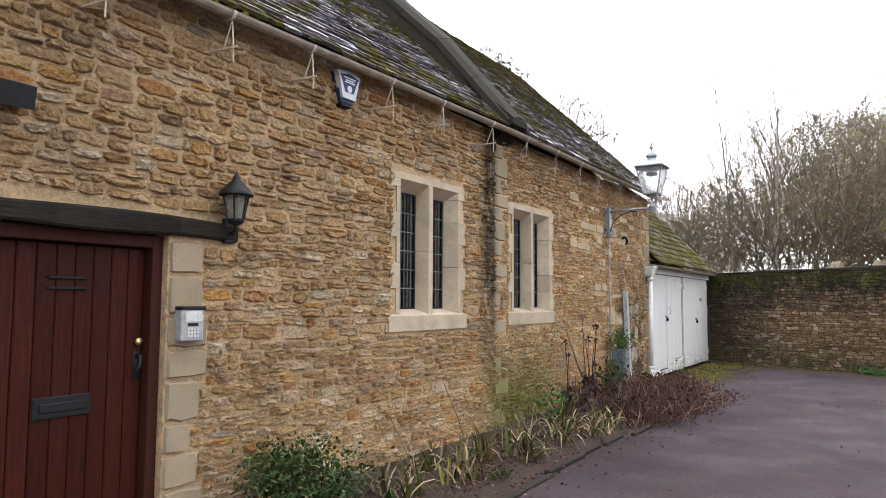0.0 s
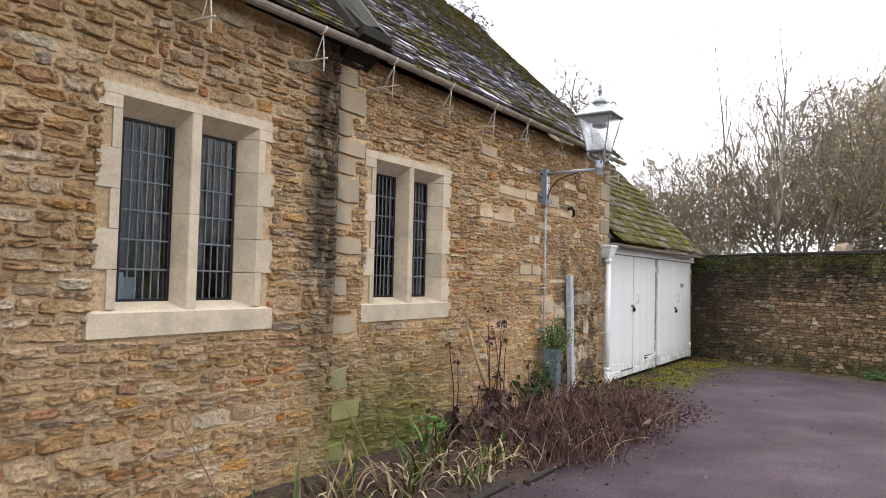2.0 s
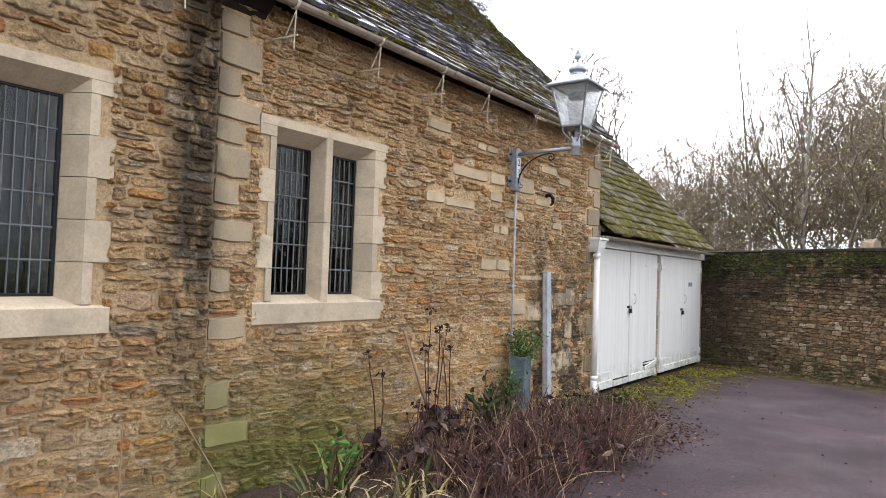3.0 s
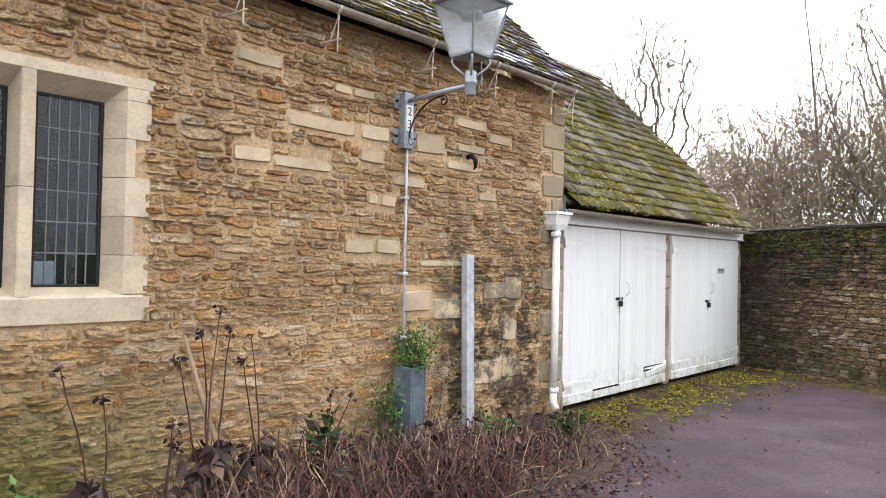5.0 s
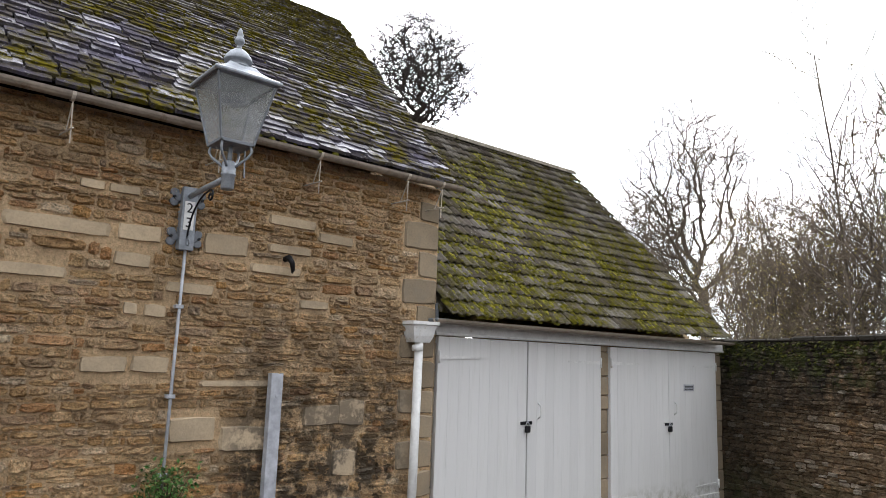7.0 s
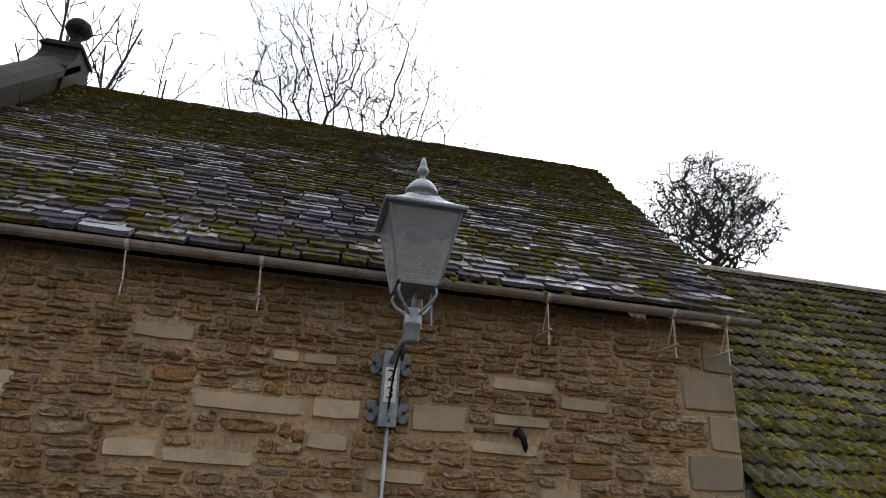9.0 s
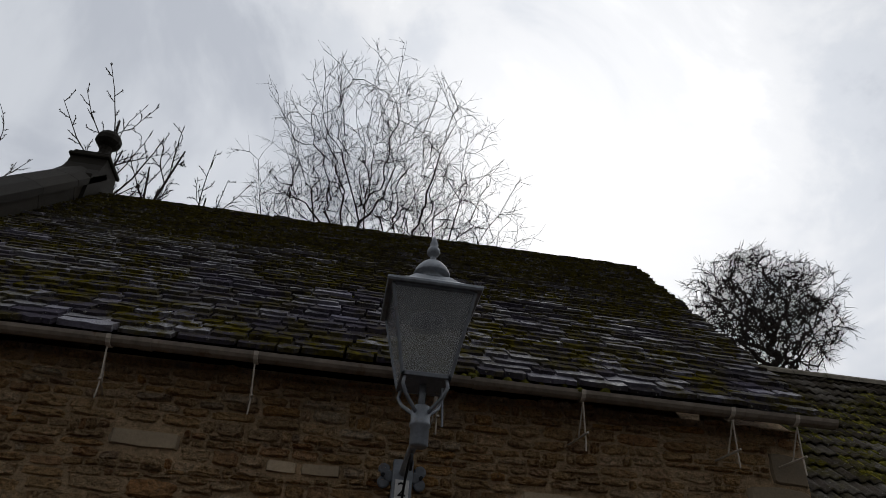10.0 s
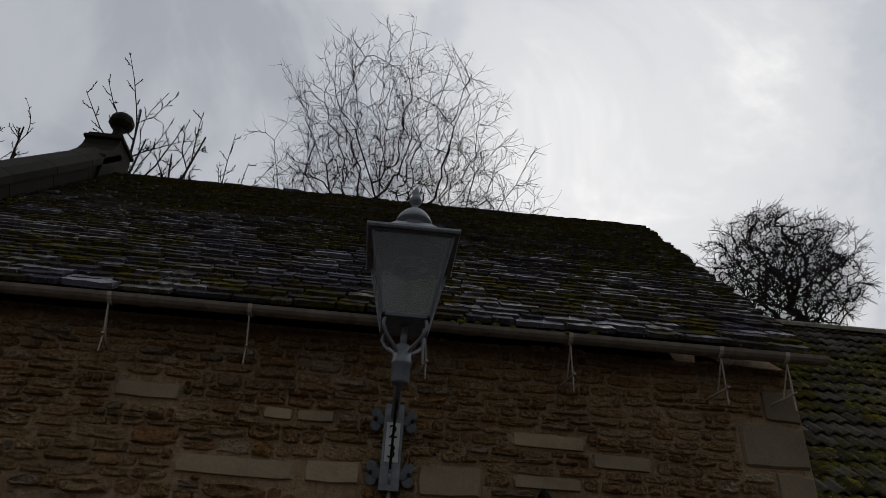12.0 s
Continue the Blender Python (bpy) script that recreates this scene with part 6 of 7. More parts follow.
def grown_tree(seed, stems, crowns, count, tip_r=0.009, power=2.4, thrift=0.4, wander=0.12, twigs_each=3, twig_len=0.55, droop=0.0, shell=0.45):
    """A tree whose branches join points strewn through its crown, each by a short way that is also a short way to the root.
    stems: (base, top) of each bole; crowns: (centre, half width, half height), the rounded masses of the crown; thrift: how much the way to the root counts."""
    rng, nr = random.Random(seed), np.random.RandomState(seed)
    aim = []
    size = sum(w * w * h for _, w, h in crowns)
    for c, w, h in crowns:
        m = int(count * w * w * h / size)
        d = nr.normal(size=(m, 3))
        d /= np.linalg.norm(d, axis=1)[:, None]
        d *= (nr.uniform(size=m) ** shell * (1 + 0.14 * np.sin(d[:, 0] * 7 + d[:, 1] * 5 + seed) * np.cos(d[:, 2] * 6)))[:, None]
        aim.append(d * (w, w, h) + np.array(c))
    aim = np.concatenate(aim)
    pts, up, way, roots = [], [], [], []
    for base, top in stems:
        base, top = Vector(base), Vector(top)
        n = max(3, int((top - base).length / 0.5))
        bow = Vector((rng.uniform(-1, 1), rng.uniform(-1, 1), 0)) * 0.04 * (top - base).length
        roots.append(len(pts))
        for k in range(n + 1):
            up.append(len(pts) - 1 if k else -1)
            pts.append(np.array(base.lerp(top, k / n) + bow * math.sin(math.pi * k / n)))
            way.append((top - base).length * k / n)
    cost, who = np.full(len(aim), 1e9), np.zeros(len(aim), int)

    def offer(i):
        c = np.linalg.norm(aim - pts[i], axis=1) + thrift * way[i]
        m = c < cost
        cost[m], who[m] = c[m], i

    for i in range(len(pts)):
        if way[i] > 0.55 * max(way):
            offer(i)
    free = np.ones(len(aim), bool)
    for turn in range(len(aim)):
        j = int(np.argmin(np.where(free, cost, 1e9)))
        free[j] = False
        i = int(who[j])
        leg = aim[j] - pts[i]
        L = float(np.linalg.norm(leg))
        mid = pts[i] + leg * 0.5 + nr.normal(scale=wander * L, size=3)
        for q, d in ((mid, L / 2), (aim[j], L)):
            up.append(i if q is mid else len(pts) - 1)
            pts.append(q)
            way.append(way[i] + d)
        offer(len(pts) - 1)
    n = len(pts)
    kids = [[] for _ in range(n)]
    for i in range(n):
        if up[i] >= 0:
            kids[up[i]].append(i)
    rad = [0.0] * n
    for i in range(n - 1, -1, -1):
        rad[i] = sum(rad[k] ** power for k in kids[i]) ** (1 / power) if kids[i] else tip_r
    trunks, limbs, twigs, tips = [], Shape(), Shape(), []
    todo = [(r, True) for r in roots]
    while todo:
        i, bole = todo.pop()
        chain, rr = ([], []) if up[i] < 0 else ([Vector(pts[up[i]])], [rad[i]])
        while True:
            chain.append(Vector(pts[i]))
            rr.append(rad[i])
            if not kids[i]:
                break
            order = sorted(kids[i], key=lambda k: -rad[k])
            todo += [(k, False) for k in order[1:]]
            i = order[0]
        if bole:
            trunks.append(Shape().tube(chain, rr, 8, False))
        elif rr[0] > tip_r * 2.2:
            limbs.tube(chain, rr, 5, False)
        else:
            twigs.tube(chain, rr, 3, False)
        tips.append(chain[-1])

    def sprig(p, d, L, r, spread, again):
        d = (d + Vector((rng.gauss(0, spread), rng.gauss(0, spread), rng.gauss(0, spread * 0.8)))).normalized()
        path = [p.copy()]
        for q in range(3):
            p = p + d * L / 3
            d = (d + Vector((rng.gauss(0, 0.25), rng.gauss(0, 0.25), rng.gauss(0, 0.2) - droop))).normalized()
            path.append(p.copy())
        twigs.tube(path, [r, r * 0.85, r * 0.7, r * 0.45], 3, False)
        for q in range(again):
            sprig(path[rng.choice((1, 2))], d, L * rng.uniform(0.4, 0.7), r * 0.75, 0.7, 0)

    for i in range(n):
        if rad[i] < tip_r * 2.4 and up[i] >= 0:
            for k in range(twigs_each if not kids[i] else rng.choice((0, 1, 1))):
                sprig(Vector(pts[i]), Vector(pts[i] - pts[up[i]]).normalized(), twig_len * rng.uniform(0.5, 1.2), tip_r * 0.8, 0.5, 2)
    return trunks, limbs, twigs, tips


def tree(name, at, label, shapes, bark, leaf_mat=None, leaves=0, leaf_size=0.08, seed=0, turn=0, group="", size=1.0):
    trunks, limbs, twigs, tips = shapes
    tr = thing(name, (0, 0, 0), label, "tree", group)
    for s in trunks:
        new("trunk", s.mesh("trunk", bark, True)).parent = tr
    for nm, s in (("branchwork", limbs), ("crown", twigs)):
        ob = new(nm, s.mesh(nm, bark if bark is BARK_DARK or (nm == "branchwork" and bark is BARK) else TWIG, nm == "branchwork"))
        ob.parent = tr
        tagged(ob, kind="stuff")
    if leaves:
        rng = random.Random(seed)
        s = Shape()
        for k in range(leaves):
            p = rng.choice(tips) + Vector((rng.gauss(0, 0.3), rng.gauss(0, 0.3), rng.gauss(0, 0.3)))
            leaf_at(s, p, (rng.uniform(-1, 1), rng.uniform(-1, 1), rng.uniform(-1, 0.4)), leaf_size * rng.uniform(0.6, 1.3), rng)
        ob = new("foliage", s.mesh("foliage", leaf_mat))
        ob.parent = tr
        tagged(ob, kind="stuff")
    tr.matrix_basis = pose(*at, 0, 0, turn)
    tr.scale = (size, size, size)
    return tr


oak_s = grown_tree(3, [((0, 0, 0), (-0.3, -0.2, 5.2))], [((-0.6, -0.3, 10.6), 3.1, 3.4), ((-2.6, -1.4, 6.9), 3.2, 3.3), ((1.3, 0.8, 7.4), 1.9, 2.2)], 1400, 0.0150, 2.25, 0.45, 0.06, 3, 0.9, -0.03)
oak = tree("bare_oak", (-14.2, 37.6, 0), "tall bare winter oak beyond the yard", oak_s, BARK)
birch_s = grown_tree(8, [((0.1 * math.cos(a), 0.1 * math.sin(a), 0), (0.75 * math.cos(a), 1.25 * math.sin(a), 8.2)) for a in (0.3, 1.5, 2.7, 4.2, 5.4)], [((0, -0.1, 11.4), 2.75, 3.1), ((0.2, -1.4, 10.2), 1.9, 2.2), ((-0.2, 1.4, 10.4), 1.9, 2.4)], 950, 0.0070, 2.45, 0.55, 0.05, 3, 0.62, 0.09)
tree("bare_birch", (-12.2, 10.75, 0), "bare drooping-twigged birch rising behind the slate roof", birch_s, BARK_DARK, seed=9)
thorn_s = grown_tree(21, [((0, 0, 0), (0.05, 0.0, 6.7))], [((0, 0, 7.75), 1.32, 1.22)], 1400, 0.0068, 2.5, 0.3, 0.26, 4, 0.26, 0.0, 0.42)
tree("twisted_thorn", (-9.55, 17.45, 0), "dense twisted bare thorn tree behind the garage", thorn_s, BARK_DARK)
ash_s = tree_shapes(31, 16.8, 0.16, (12, 6, 5), 42, 0.19, 0.13, 0.07, stems=3, lean=0.05, first=0.6, twig_r=0.015, bole=1.0, tip=0.15, crown=(14.2, 2.0, 2.9))
ash = tree("bare_ash", (-15.5, 3.3, 0), "bare tree top behind the finial", ash_s, BARK_DARK)
for y, rz, sc in ((5.75, 100, 0.89), (-0.3, 200, 0.89)):
    c = copy_thing(ash, pose(-16.2, y, 0, 0, 0, rz))
    c.scale = (sc, sc, sc)


def fan(n, spread, top):
    """Boles that lean out from one stool."""
    return [((0.25 * math.cos(a), 0.25 * math.sin(a), 0), (spread * math.cos(a), spread * math.sin(a), top)) for a in [2 * math.pi * (k + 0.3 * (k % 2)) / n for k in range(n)]]


cop_s = grown_tree(41, fan(9, 1.5, 3.0), [((0, 0, 5.6), 3.5, 3.2), ((-1.4, 0, 4.3), 2.6, 2.4), ((1.6, 0.4, 4.2), 2.6, 2.4)], 1250, 0.0108, 2.7, 0.6, 0.07, 3, 0.78, -0.05)
shrub = tree("coppiced_willow", (-2.3, 26.8, 0), "many-stemmed bare tree behind the boundary wall", cop_s, BARK, CATKIN, 4200, 0.07, 4, 0, "bare trees behind the wall")
cop_t = grown_tree(47, fan(7, 1.7, 2.8), [((0, 0, 5.2), 3.4, 3.3), ((-1.3, 0.5, 3.8), 2.8, 2.2), ((1.5, -0.4, 6.3), 2.4, 2.4)], 1250, 0.0108, 2.7, 0.55, 0.08, 3, 0.72, -0.03)
shrub2 = tree("leafy_thicket_tree", (1.9, 27.4, 0), "many-stemmed tree with sparse yellow-brown leaves", cop_t, BARK, CATKIN, 8000, 0.075, 5, 0, "bare trees behind the wall")
bir_s = tree_shapes(53, 8.6, 0.10, (14, 7, 5), 42, 0.36, 0.07, 0.07, first=0.3, twig_r=0.008, bole=0.95)
wb = tree("white_birch", (-2.9, 26.3, 0), "slender white-barked birch behind the boundary wall", bir_s, BIRCH_BARK)
spi_s = tree_shapes(59, 9.0, 0.045, (16, 6, 4), 34, 0.30, 0.06, 0.06, first=0.3, twig_r=0.008, bole=0.98)
tree("slender_ash", (-4.2, 25.2, 0), "slender bare sapling behind the boundary wall", spi_s, BARK)
for src, x, y, rz, sc in ((oak, -20.5, 42.0, 120, 0.80), (shrub, -6.3, 29.5, 80, 0.84), (shrub, 5.6, 28.4, 160, 1.10), (shrub2, -0.4, 31.5, 60, 1.10), (shrub2, 8.9, 27.5, 200, 1.2), (shrub, 2.8, 33.5, 220, 1.32), (shrub2, -9.6, 32.0, 140, 0.70), (shrub2, 13.5, 29.0, 30, 1.25), (shrub, 7.0, 41.0, 100, 1.55), (shrub2, -3.4, 40.0, 10, 1.30), (shrub, 1.4, 39.0, 310, 1.42), (shrub2, -6.0, 27.2, 250, 0.72)):
    c = copy_thing(src, pose(x, y, 0, 0, 0, rz))
    c.scale = (sc, sc, sc)
hol = tree_shapes(61, 4.8, 0.10, (12, 8, 6), 60, 0.5, 0.12, 0.05, stems=3, lean=0.35, first=0.1, twig_r=0.008, bole=0.7)
tree("holly_tree", (3.7, 19.6, 0), "dark evergreen holly leaning over the boundary wall", hol, BARK, EVERGREEN, 11000, 0.085, 6)

# low scrub closing the view under the trees
rng = random.Random(77)
a = Shape()
for k in range(900):
    x, y = rng.uniform(-16, 18), rng.uniform(24, 42)
    p = Vector((x, y, 0))
    d = Vector((rng.gauss(0, 0.35), rng.gauss(0, 0.35), 1)).normalized()
    L = rng.uniform(1.5, 3.6)
    pts = [p]
    for i in range(4):
        p = p + d * L / 4
        d = (d + Vector((rng.gauss(0, 0.2), rng.gauss(0, 0.2), 0))).normalized()
        pts.append(p)
    a.tube(pts, [0.014, 0.012, 0.010, 0.008, 0.005], 3, False)
    for q in pts[1:]:
        for w in range(2):
            e = Vector((rng.gauss(0, 1), rng.gauss(0, 1), rng.gauss(0.5, 0.7))).normalized() * rng.uniform(0.3, 0.8)
            a.tube([q, q + e * 0.5, q + e + Vector((0, 0, 0.08))], [0.007, 0.006, 0.004], 3, False)
tagged(new("scrub", a.mesh("scrub", TWIG)), "thicket of bare brown scrub below the trees", "scrub", kind="stuff")


# ---- moss cushions on roofs and wall top ----
def moss_heap(name, places, rng, label, mat=None):
    """Flattened uneven cushions; places: (position, out, radius)."""
    s = Shape()
    for p, out, r in places:
        side = out.orthogonal().normalized()
        other = out.cross(side)
        o = len(s.v)
        rings = ((1.0, -0.15), (0.85, 0.30), (0.45, 0.52))
        for rr, h in rings:
            for k in range(7):
                a = 2 * math.pi * k / 7
                w = r * rr * rng.uniform(0.75, 1.25)
                s.v.append(tuple(p + side * math.cos(a) * w + other * math.sin(a) * w + out * (h * r * rng.uniform(0.7, 1.2))))
        s.v.append(tuple(p + out * r * 0.55))
        for i in range(2):
            s.f += [(o + i * 7 + k, o + i * 7 + (k + 1) % 7, o + (i + 1) * 7 + (k + 1) % 7, o + (i + 1) * 7 + k) for k in range(7)]
        s.f += [(o + 14 + k, o + 14 + (k + 1) % 7, o + 21) for k in range(7)]
    tagged(new(name, s.mesh(name, mat or MOSS, True)), label, "moss", kind="stuff")


rng = random.Random(9)
places = []
for eave, ridge, ya, yb, count, thresh, seedz in ((EAVE, RIDGE, JOIN + 0.5, VERGE - 0.1, 7000, 0.10, 4.0), (EAVE, RIDGE, -3.0, JOIN - 0.1, 6500, 0.12, 4.0), (GARAGE_EAVE, GARAGE_RIDGE, CORNER + 0.05, GARAGE_END - 0.05, 8000, -0.02, 8.0)):
    fr = slope_frame(eave, ridge, 0) if ya > 0 else slope_frame((eave[0], gutter_z(0.0) + 0.015), (ridge[0], ridge[1] - 0.16), 0, 0.0205)
    L = math.hypot(ridge[0] - eave[0], ridge[1] - eave[1])
    out = fr.to_3x3() @ Vector((0, 0, 1))
    for k in range(count):
        y, u = rng.uniform(ya, yb), rng.uniform(0.02, L)
        f = noise.noise(Vector((y * 0.55, u * 0.8, seedz))) + 0.5 * noise.noise(Vector((y * 2.3, u * 2.6, seedz)))
        if f + (0.34 * (u / L - 0.5) if seedz < 5 else 0.22 * (15.6 - y) / 2.0) > thresh:
            places.append((fr @ Vector((y, u, 0.014)), out, rng.uniform(0.014, 0.036) * (1.5 if seedz > 5 else 1.0)))
moss_heap("roof_moss", places, rng, "yellow-green moss cushions scattered over the roofs")
places = []
for k in range(1500):
    x = rng.uniform(-8.5, 0.3)
    if noise.noise(Vector((x * 1.4, 0, 2))) + rng.uniform(-0.5, 0.5) > -0.15:
        drop = abs(rng.gauss(0, 0.16))
        places.append((YARD @ Vector((x, 0.015 + rng.uniform(0, 0.02), YARD_TOP - 0.10 - drop)), (YARD.to_3x3() @ Vector((0, 1, 0.6))).normalized(), rng.uniform(0.008, 0.022)))
moss_heap("wall_moss", places, rng, "green moss hanging from the boundary wall's top", MOSS_DARK)
places = []
for k in range(2200):
    x, y = -3.72 + abs(rng.gauss(0.25, 0.42)), rng.uniform(13.3, 18.8)
    if noise.noise(Vector((x * 1.5, y * 1.5, 2))) > -0.1:
        places.append((Vector((x, y, 0.008)), Vector((0, 0, 1)), rng.uniform(0.008, 0.024)))
moss_heap("ground_moss", places, rng, "moss on the drive along the garage doors", MOSS)


# ---- pieces: quoins, patched blocks, rubble, slates, tiles ----
MAIN_L = Matrix.Translation((FACE_L, 0, 0)) @ pose(0, 0, 0, 0, 0, -90)     # x runs towards -y, y out of the wall
MAIN_R = Matrix.Translation((FACE_R, 0, 0)) @ pose(0, 0, 0, 0, 0, -90)
rng = random.Random(123)
# dressed blocks: y0, y1, z0, z1
BLOCKS = [(9.84, 10.51, 2.65, 2.76), (9.41, 9.72, 2.34, 2.45), (9.73, 10.26, 2.33, 2.42), (10.55, 10.86, 2.65, 2.78), (11.17, 11.54, 2.62, 2.80), (10.92, 11.29, 2.30, 2.39),
          (10.27, 10.44, 2.98, 3.05), (10.46, 10.68, 2.98, 3.05), (9.42, 9.80, 3.04, 3.14), (11.69, 12.14, 2.93, 3.02), (10.40, 10.71, 1.71, 1.83), (10.73, 11.0, 1.71, 1.84),
          (11.03, 11.39, 1.21, 1.40), (11.42, 11.84, 1.12, 1.32), (12.12, 12.48, 1.29, 1.47), (11.96, 12.39, 0.47, 0.71), (12.42, 12.72, 0.49, 0.70), (12.45, 12.73, 1.28, 1.52), (11.23, 11.83, 1.615, 1.67), (12.42, 12.66, 0.86, 1.10), (10.54, 10.80, 2.46, 2.57), (11.56, 12.02, 2.52, 2.60), (10.64, 10.74, 2.12, 2.21), (10.78, 10.94, 2.11, 2.21), (11.70, 12.10, 2.70, 2.78), (12.16, 12.52, 2.84, 2.93), (12.02, 12.30, 2.26, 2.34)]
quoins, z, k = [], 0.12, 0
while z < 3.36:                                    # long-and-short stones at the join
    h = rng.uniform(0.15, 0.24)
    w = 0.34 if k % 2 else 0.22
    quoins.append((JOIN + 0.004, JOIN + w + rng.uniform(-0.05, 0.05), z, min(z + h, 3.4)))
    z += h + (rng.uniform(0.08, 0.3) if z < 2.0 else 0.004)
    k += 1
z, k = 0.15, 0
while z < 3.35:                                    # and at the corner by the garage
    h = rng.uniform(0.18, 0.30)
    w = 0.42 if k % 2 else 0.24
    quoins.append((CORNER - w, CORNER, z, min(z + h, 3.4)))
    z += h + 0.004
    k += 1
z = 0.1
jamb_blocks = []
while z < 1.9:                                     # and beside the front door
    h = rng.uniform(0.16, 0.28)
    jamb_blocks.append((2.725, 2.725 + rng.choice((0.19, 0.30, 0.25)), z, min(z + h, 1.935)))
    z += h + 0.005


def as_stones(rects):
    return [(-(a + b) / 2, (c + d) / 2, b - a, d - c) for a, b, c, d in rects]


def as_holes(rects, margin=0.006):
    return [(-b - margin, -a + margin, c - margin, d + margin) for a, b, c, d in rects]


ring_1 = (WIN_1[0] - 0.11, WIN_1[1] + 0.11, WIN_1[2] - 0.16, WIN_1[3] + 0.07)
ring_2 = (WIN_2[0] - 0.11, WIN_2[1] + 0.11, WIN_2[2] - 0.16, WIN_2[3] + 0.07)
door_hole = (DOORWAY[0], DOORWAY[1], -1, DOORWAY[3])
beam_hole = (1.05, 3.24, 1.94, 2.08)
left = lay(-JOIN, 3.0, 0.02, TOP, as_holes([ring_1, door_hole, beam_hole] + jamb_blocks), rng, 0.052, 0.088, 2.4)
right = lay(-CORNER, -JOIN, 0.02, TOP, as_holes([ring_2] + BLOCKS + quoins), rng, 0.042, 0.074, 3.1)
build_stones(wall_left, MAIN_L, left, STONE, rng, lambda s, z: 3.6 < -s < 5.1 and 0.5 < z < 2.6, UNIT, UNIT_V, (0.013, 0.042), 0.009)
build_stones(wall_right, MAIN_R, right, TAN_STONE, rng, lambda s, z: 9.0 < -s < 11.0 and 0.8 < z < 2.6, UNIT, UNIT_V, (0.013, 0.040), 0.006)


def dressed_set(wall, place, rects, mat, proud):
    shared = [u.mesh("dressed_stone", mat, False) for u in BLOCK]
    for s, z, w, h in as_stones(rects):
        ob = new("dressed_stone", rng.choice(shared))
        ob.parent = wall
        ob.matrix_basis = place @ pose(s, -MORTAR_BACK, z) @ Matrix.Diagonal((w - 0.006, proud * rng.uniform(0.85, 1.15), h - 0.006, 1))


dressed_set(wall_right, MAIN_R, BLOCKS, PATCH, 0.022)
dressed_set(wall_right, MAIN_R, quoins, QUOIN, 0.021)
dressed_set(wall_left, MAIN_L, jamb_blocks, QUOIN, 0.024)
yard = lay(-YARD_LEN, 0.2, 0.0, YARD_TOP - 0.10, [], rng, 0.036, 0.074, 2.0, 0.035)
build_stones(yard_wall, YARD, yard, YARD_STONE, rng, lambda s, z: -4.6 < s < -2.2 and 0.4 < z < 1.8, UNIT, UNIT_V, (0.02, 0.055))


# slates: rough rectangles lapped up the slope, courses narrowing towards the ridge
def unit_slate(seed):
    r = random.Random(seed)
    s = Shape()
    n = 5
    low = [(-0.5 + i / (n - 1), r.uniform(-0.09, 0.09)) for i in range(n)]
    loop = [(low[0][0] + 0.03, low[0][1] + 0.05)] + low[1:-1] + [(low[-1][0] - 0.03, low[-1][1] + 0.05), (0.5 + r.uniform(-0.02, 0.0), 1.0), (-0.5 + r.uniform(0, 0.02), 1.0)]
    m = len(loop)
    s.v = [(a, b, 0.0) for a, b in loop] + [(a * 0.985, b + (0.012 if b < 0.5 else 0), 1.0 + r.uniform(-0.15, 0.15)) for a, b in loop]
    s.f = [(k, (k + 1) % m, m + (k + 1) % m, m + k) for k in range(m)] + [tuple(range(m, 2 * m))]
    return s


def unit_pantile(seed):
    """A double-roll tile: two humps across, thick at its lower edge."""
    s = Shape()
    n = 12
    prof = []
    for i in range(n + 1):
        u = i / n
        prof.append((u - 0.5, 0.5 - 0.5 * math.cos(4 * math.pi * u)))
    for v in (0.0, 1.0):
        s.v += [(a, v, 0.6 * h + 0.25) for a, h in prof]
    s.v += [(a, 0.0, 0.6 * h - 0.10) for a, h in prof]
    m = n + 1
    s.f = [(i, i + 1, m + i + 1, m + i) for i in range(n)] + [(2 * m + i, 2 * m + i + 1, i + 1, i) for i in range(n)]
    return s


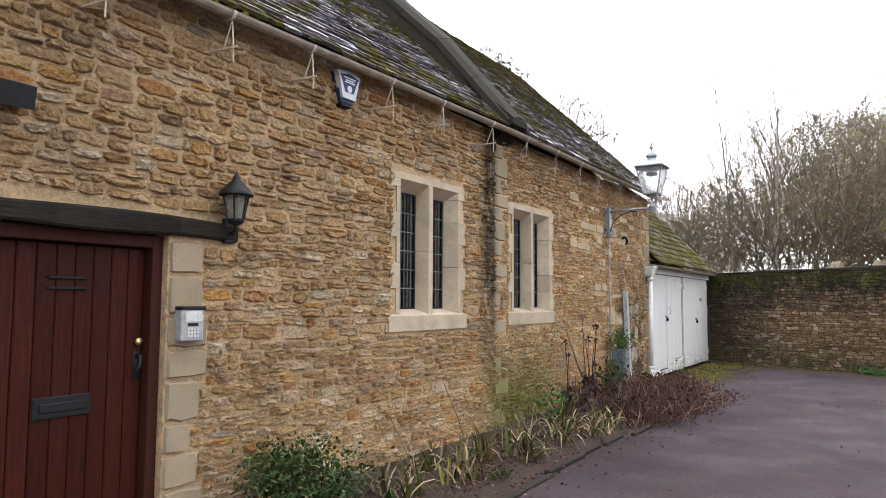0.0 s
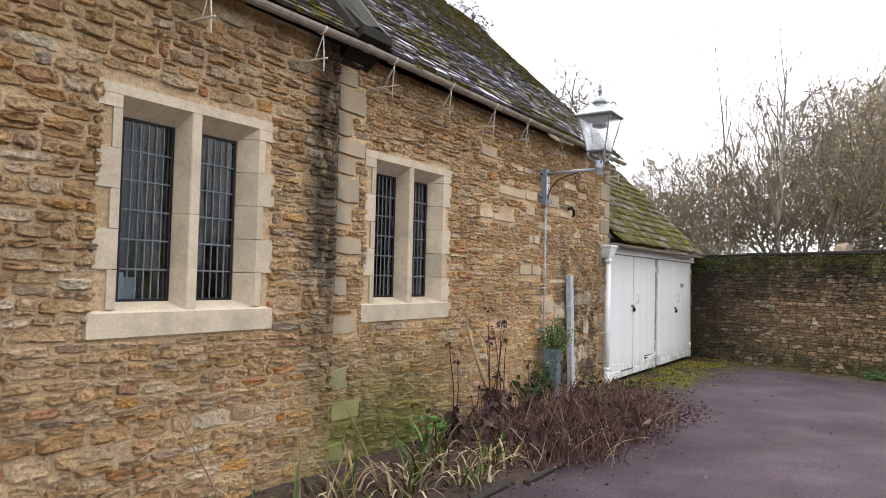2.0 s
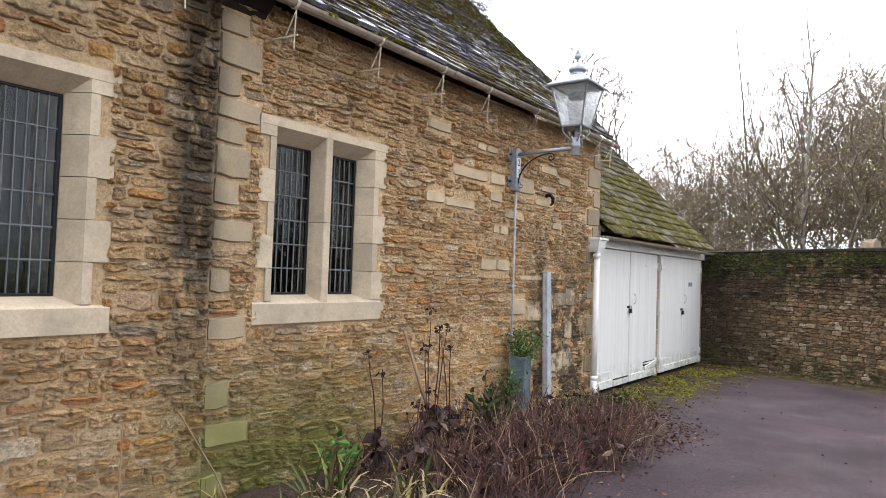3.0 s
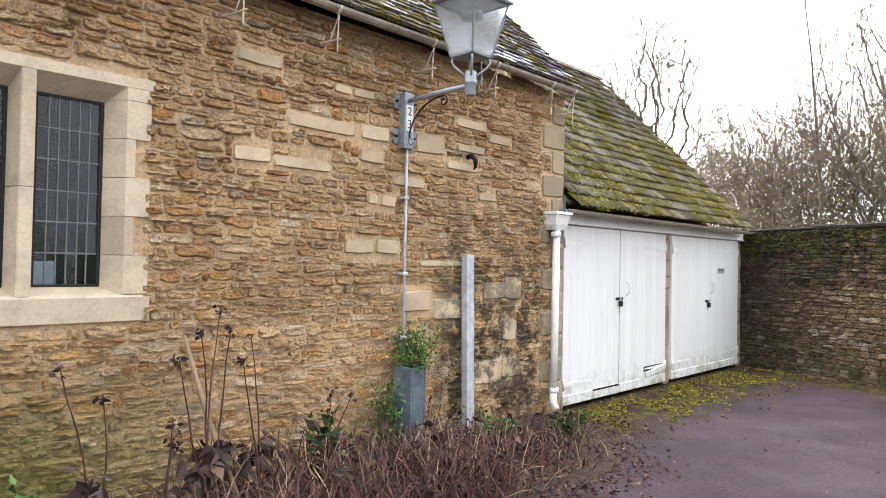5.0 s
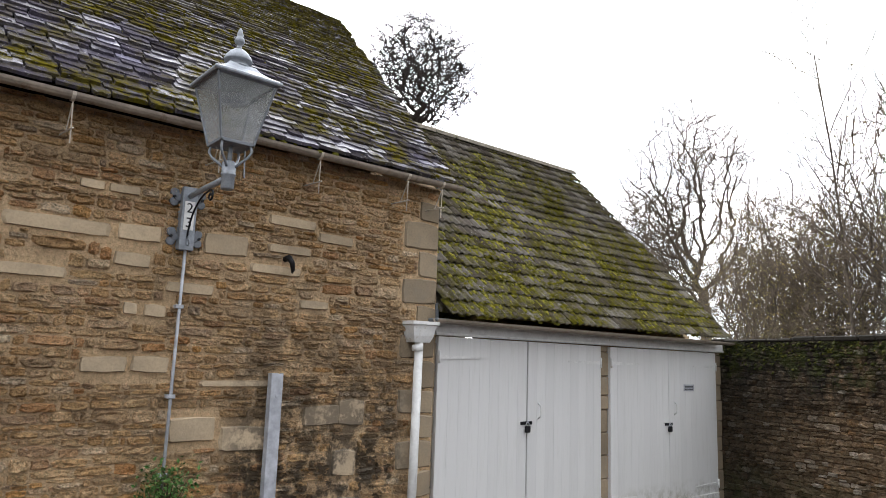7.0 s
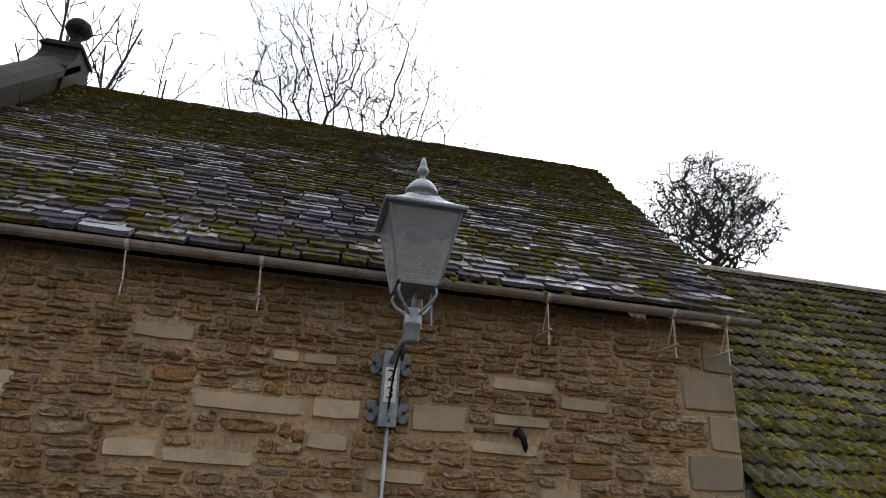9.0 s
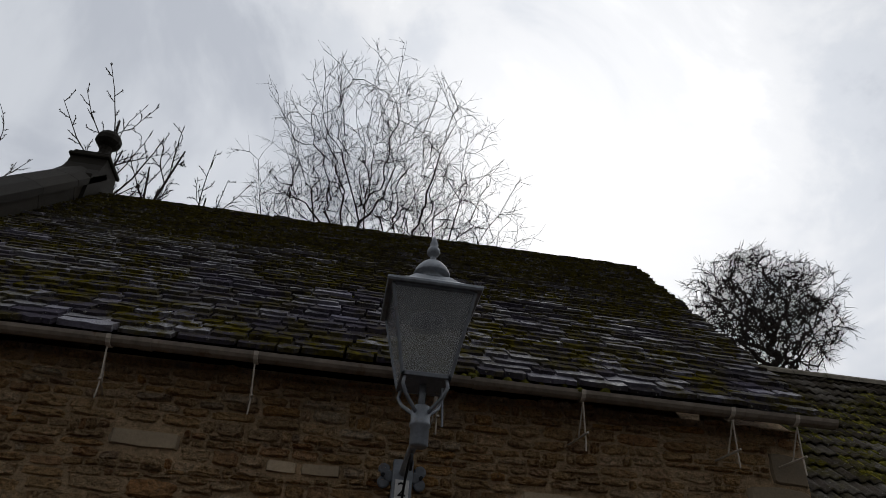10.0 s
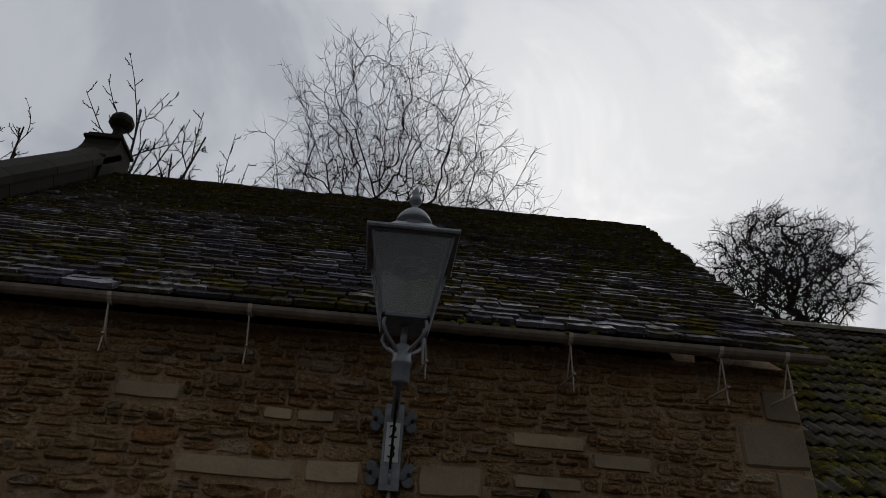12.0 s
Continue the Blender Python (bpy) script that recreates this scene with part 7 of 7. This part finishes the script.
def tile_roof(roof, name, units, frame_m, y0, ends, rows, width, thick, mat, near, lap=2.1, tilt=1.0):
    """rows: (distance up the slope, exposed height)."""
    shared = [u.mesh(name, mat, name == "clay_tile") for u in units]
    uv = [np.array(u.v) for u in units]
    verts, faces, count, pieces = [], [], 0, 0
    for r, (u, e) in enumerate(rows):
        y1 = ends[0] + (ends[1] - ends[0]) * u / rows[-1][0]
        s = y0 - rng.uniform(0, width[1]) * (width[0] != width[1]) - (0 if r % 2 == 0 or width[0] == width[1] else width[0] / 2)
        while s < y1 - 0.02:
            w = rng.uniform(*width)
            a, b = max(s, y0), min(s + w, y1 + rng.uniform(-0.02, 0.03) * (width[0] != width[1]))
            s += w
            if b - a < 0.04:
                continue
            k = rng.randrange(len(units))
            th = thick * rng.uniform(0.8, 1.3)
            slip = rng.uniform(-0.012, 0.012)
            m = frame_m @ pose((a + b) / 2, u + slip, thick * 0.9 * tilt + rng.uniform(0, 0.006), math.degrees(-math.atan2(thick * 1.2 * tilt, e * lap)) , 0, rng.uniform(-1.2, 1.2)) @ Matrix.Diagonal((b - a - 0.004, e * lap, th, 1))
            if pieces < 300 and near((a + b) / 2, u):
                ob = new(name, shared[k])
                ob.parent = roof
                ob.matrix_basis = m
                pieces += 1
            else:
                mm = np.array(m)
                verts.append(uv[k] @ mm[:3, :3].T + mm[:3, 3])
                faces.append((k, count))
                count += len(uv[k])
    if verts:
        s = Shape()
        s.v = [tuple(v) for v in np.concatenate(verts)]
        s.f = [tuple(i + o for i in f) for k, o in faces for f in units[k].f]
        ob = new(name + "s", s.mesh(name, mat, name == "clay_tile"))
        ob.parent = roof
        tagged(ob, kind="stuff")


SLOPE = math.hypot(RIDGE[0] - EAVE[0], RIDGE[1] - EAVE[1])
rows, u = [], 0.04
while u < SLOPE - 0.05:
    e = 0.105 - 0.04 * u / SLOPE
    rows.append((u, e))
    u += e
slates = [unit_slate(k) for k in range(10)]
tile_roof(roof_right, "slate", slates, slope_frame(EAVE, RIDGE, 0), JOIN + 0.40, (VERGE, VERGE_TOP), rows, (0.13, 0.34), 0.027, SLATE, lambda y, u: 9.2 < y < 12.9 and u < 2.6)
low_rows = [r for r in rows if r[0] < 3.6]
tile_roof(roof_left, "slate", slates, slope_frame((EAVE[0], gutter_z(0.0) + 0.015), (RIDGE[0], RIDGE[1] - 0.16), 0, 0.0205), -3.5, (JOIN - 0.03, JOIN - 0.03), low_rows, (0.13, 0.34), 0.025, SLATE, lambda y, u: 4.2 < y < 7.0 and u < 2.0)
SLOPE_G = math.hypot(GARAGE_RIDGE[0] - GARAGE_EAVE[0], GARAGE_RIDGE[1] - GARAGE_EAVE[1])
rows = [(k * 0.205, 0.205) for k in range(int(SLOPE_G / 0.205) + 1) if k * 0.205 < SLOPE_G - 0.1]
tile_roof(garage_roof, "clay_tile", [unit_pantile(k) for k in range(2)], slope_frame(GARAGE_EAVE, GARAGE_RIDGE, 0), CORNER + 0.01, (GARAGE_END, GARAGE_END), rows, (0.222, 0.222), 0.040, PANTILE, lambda y, u: True, 1.22, 0.75)
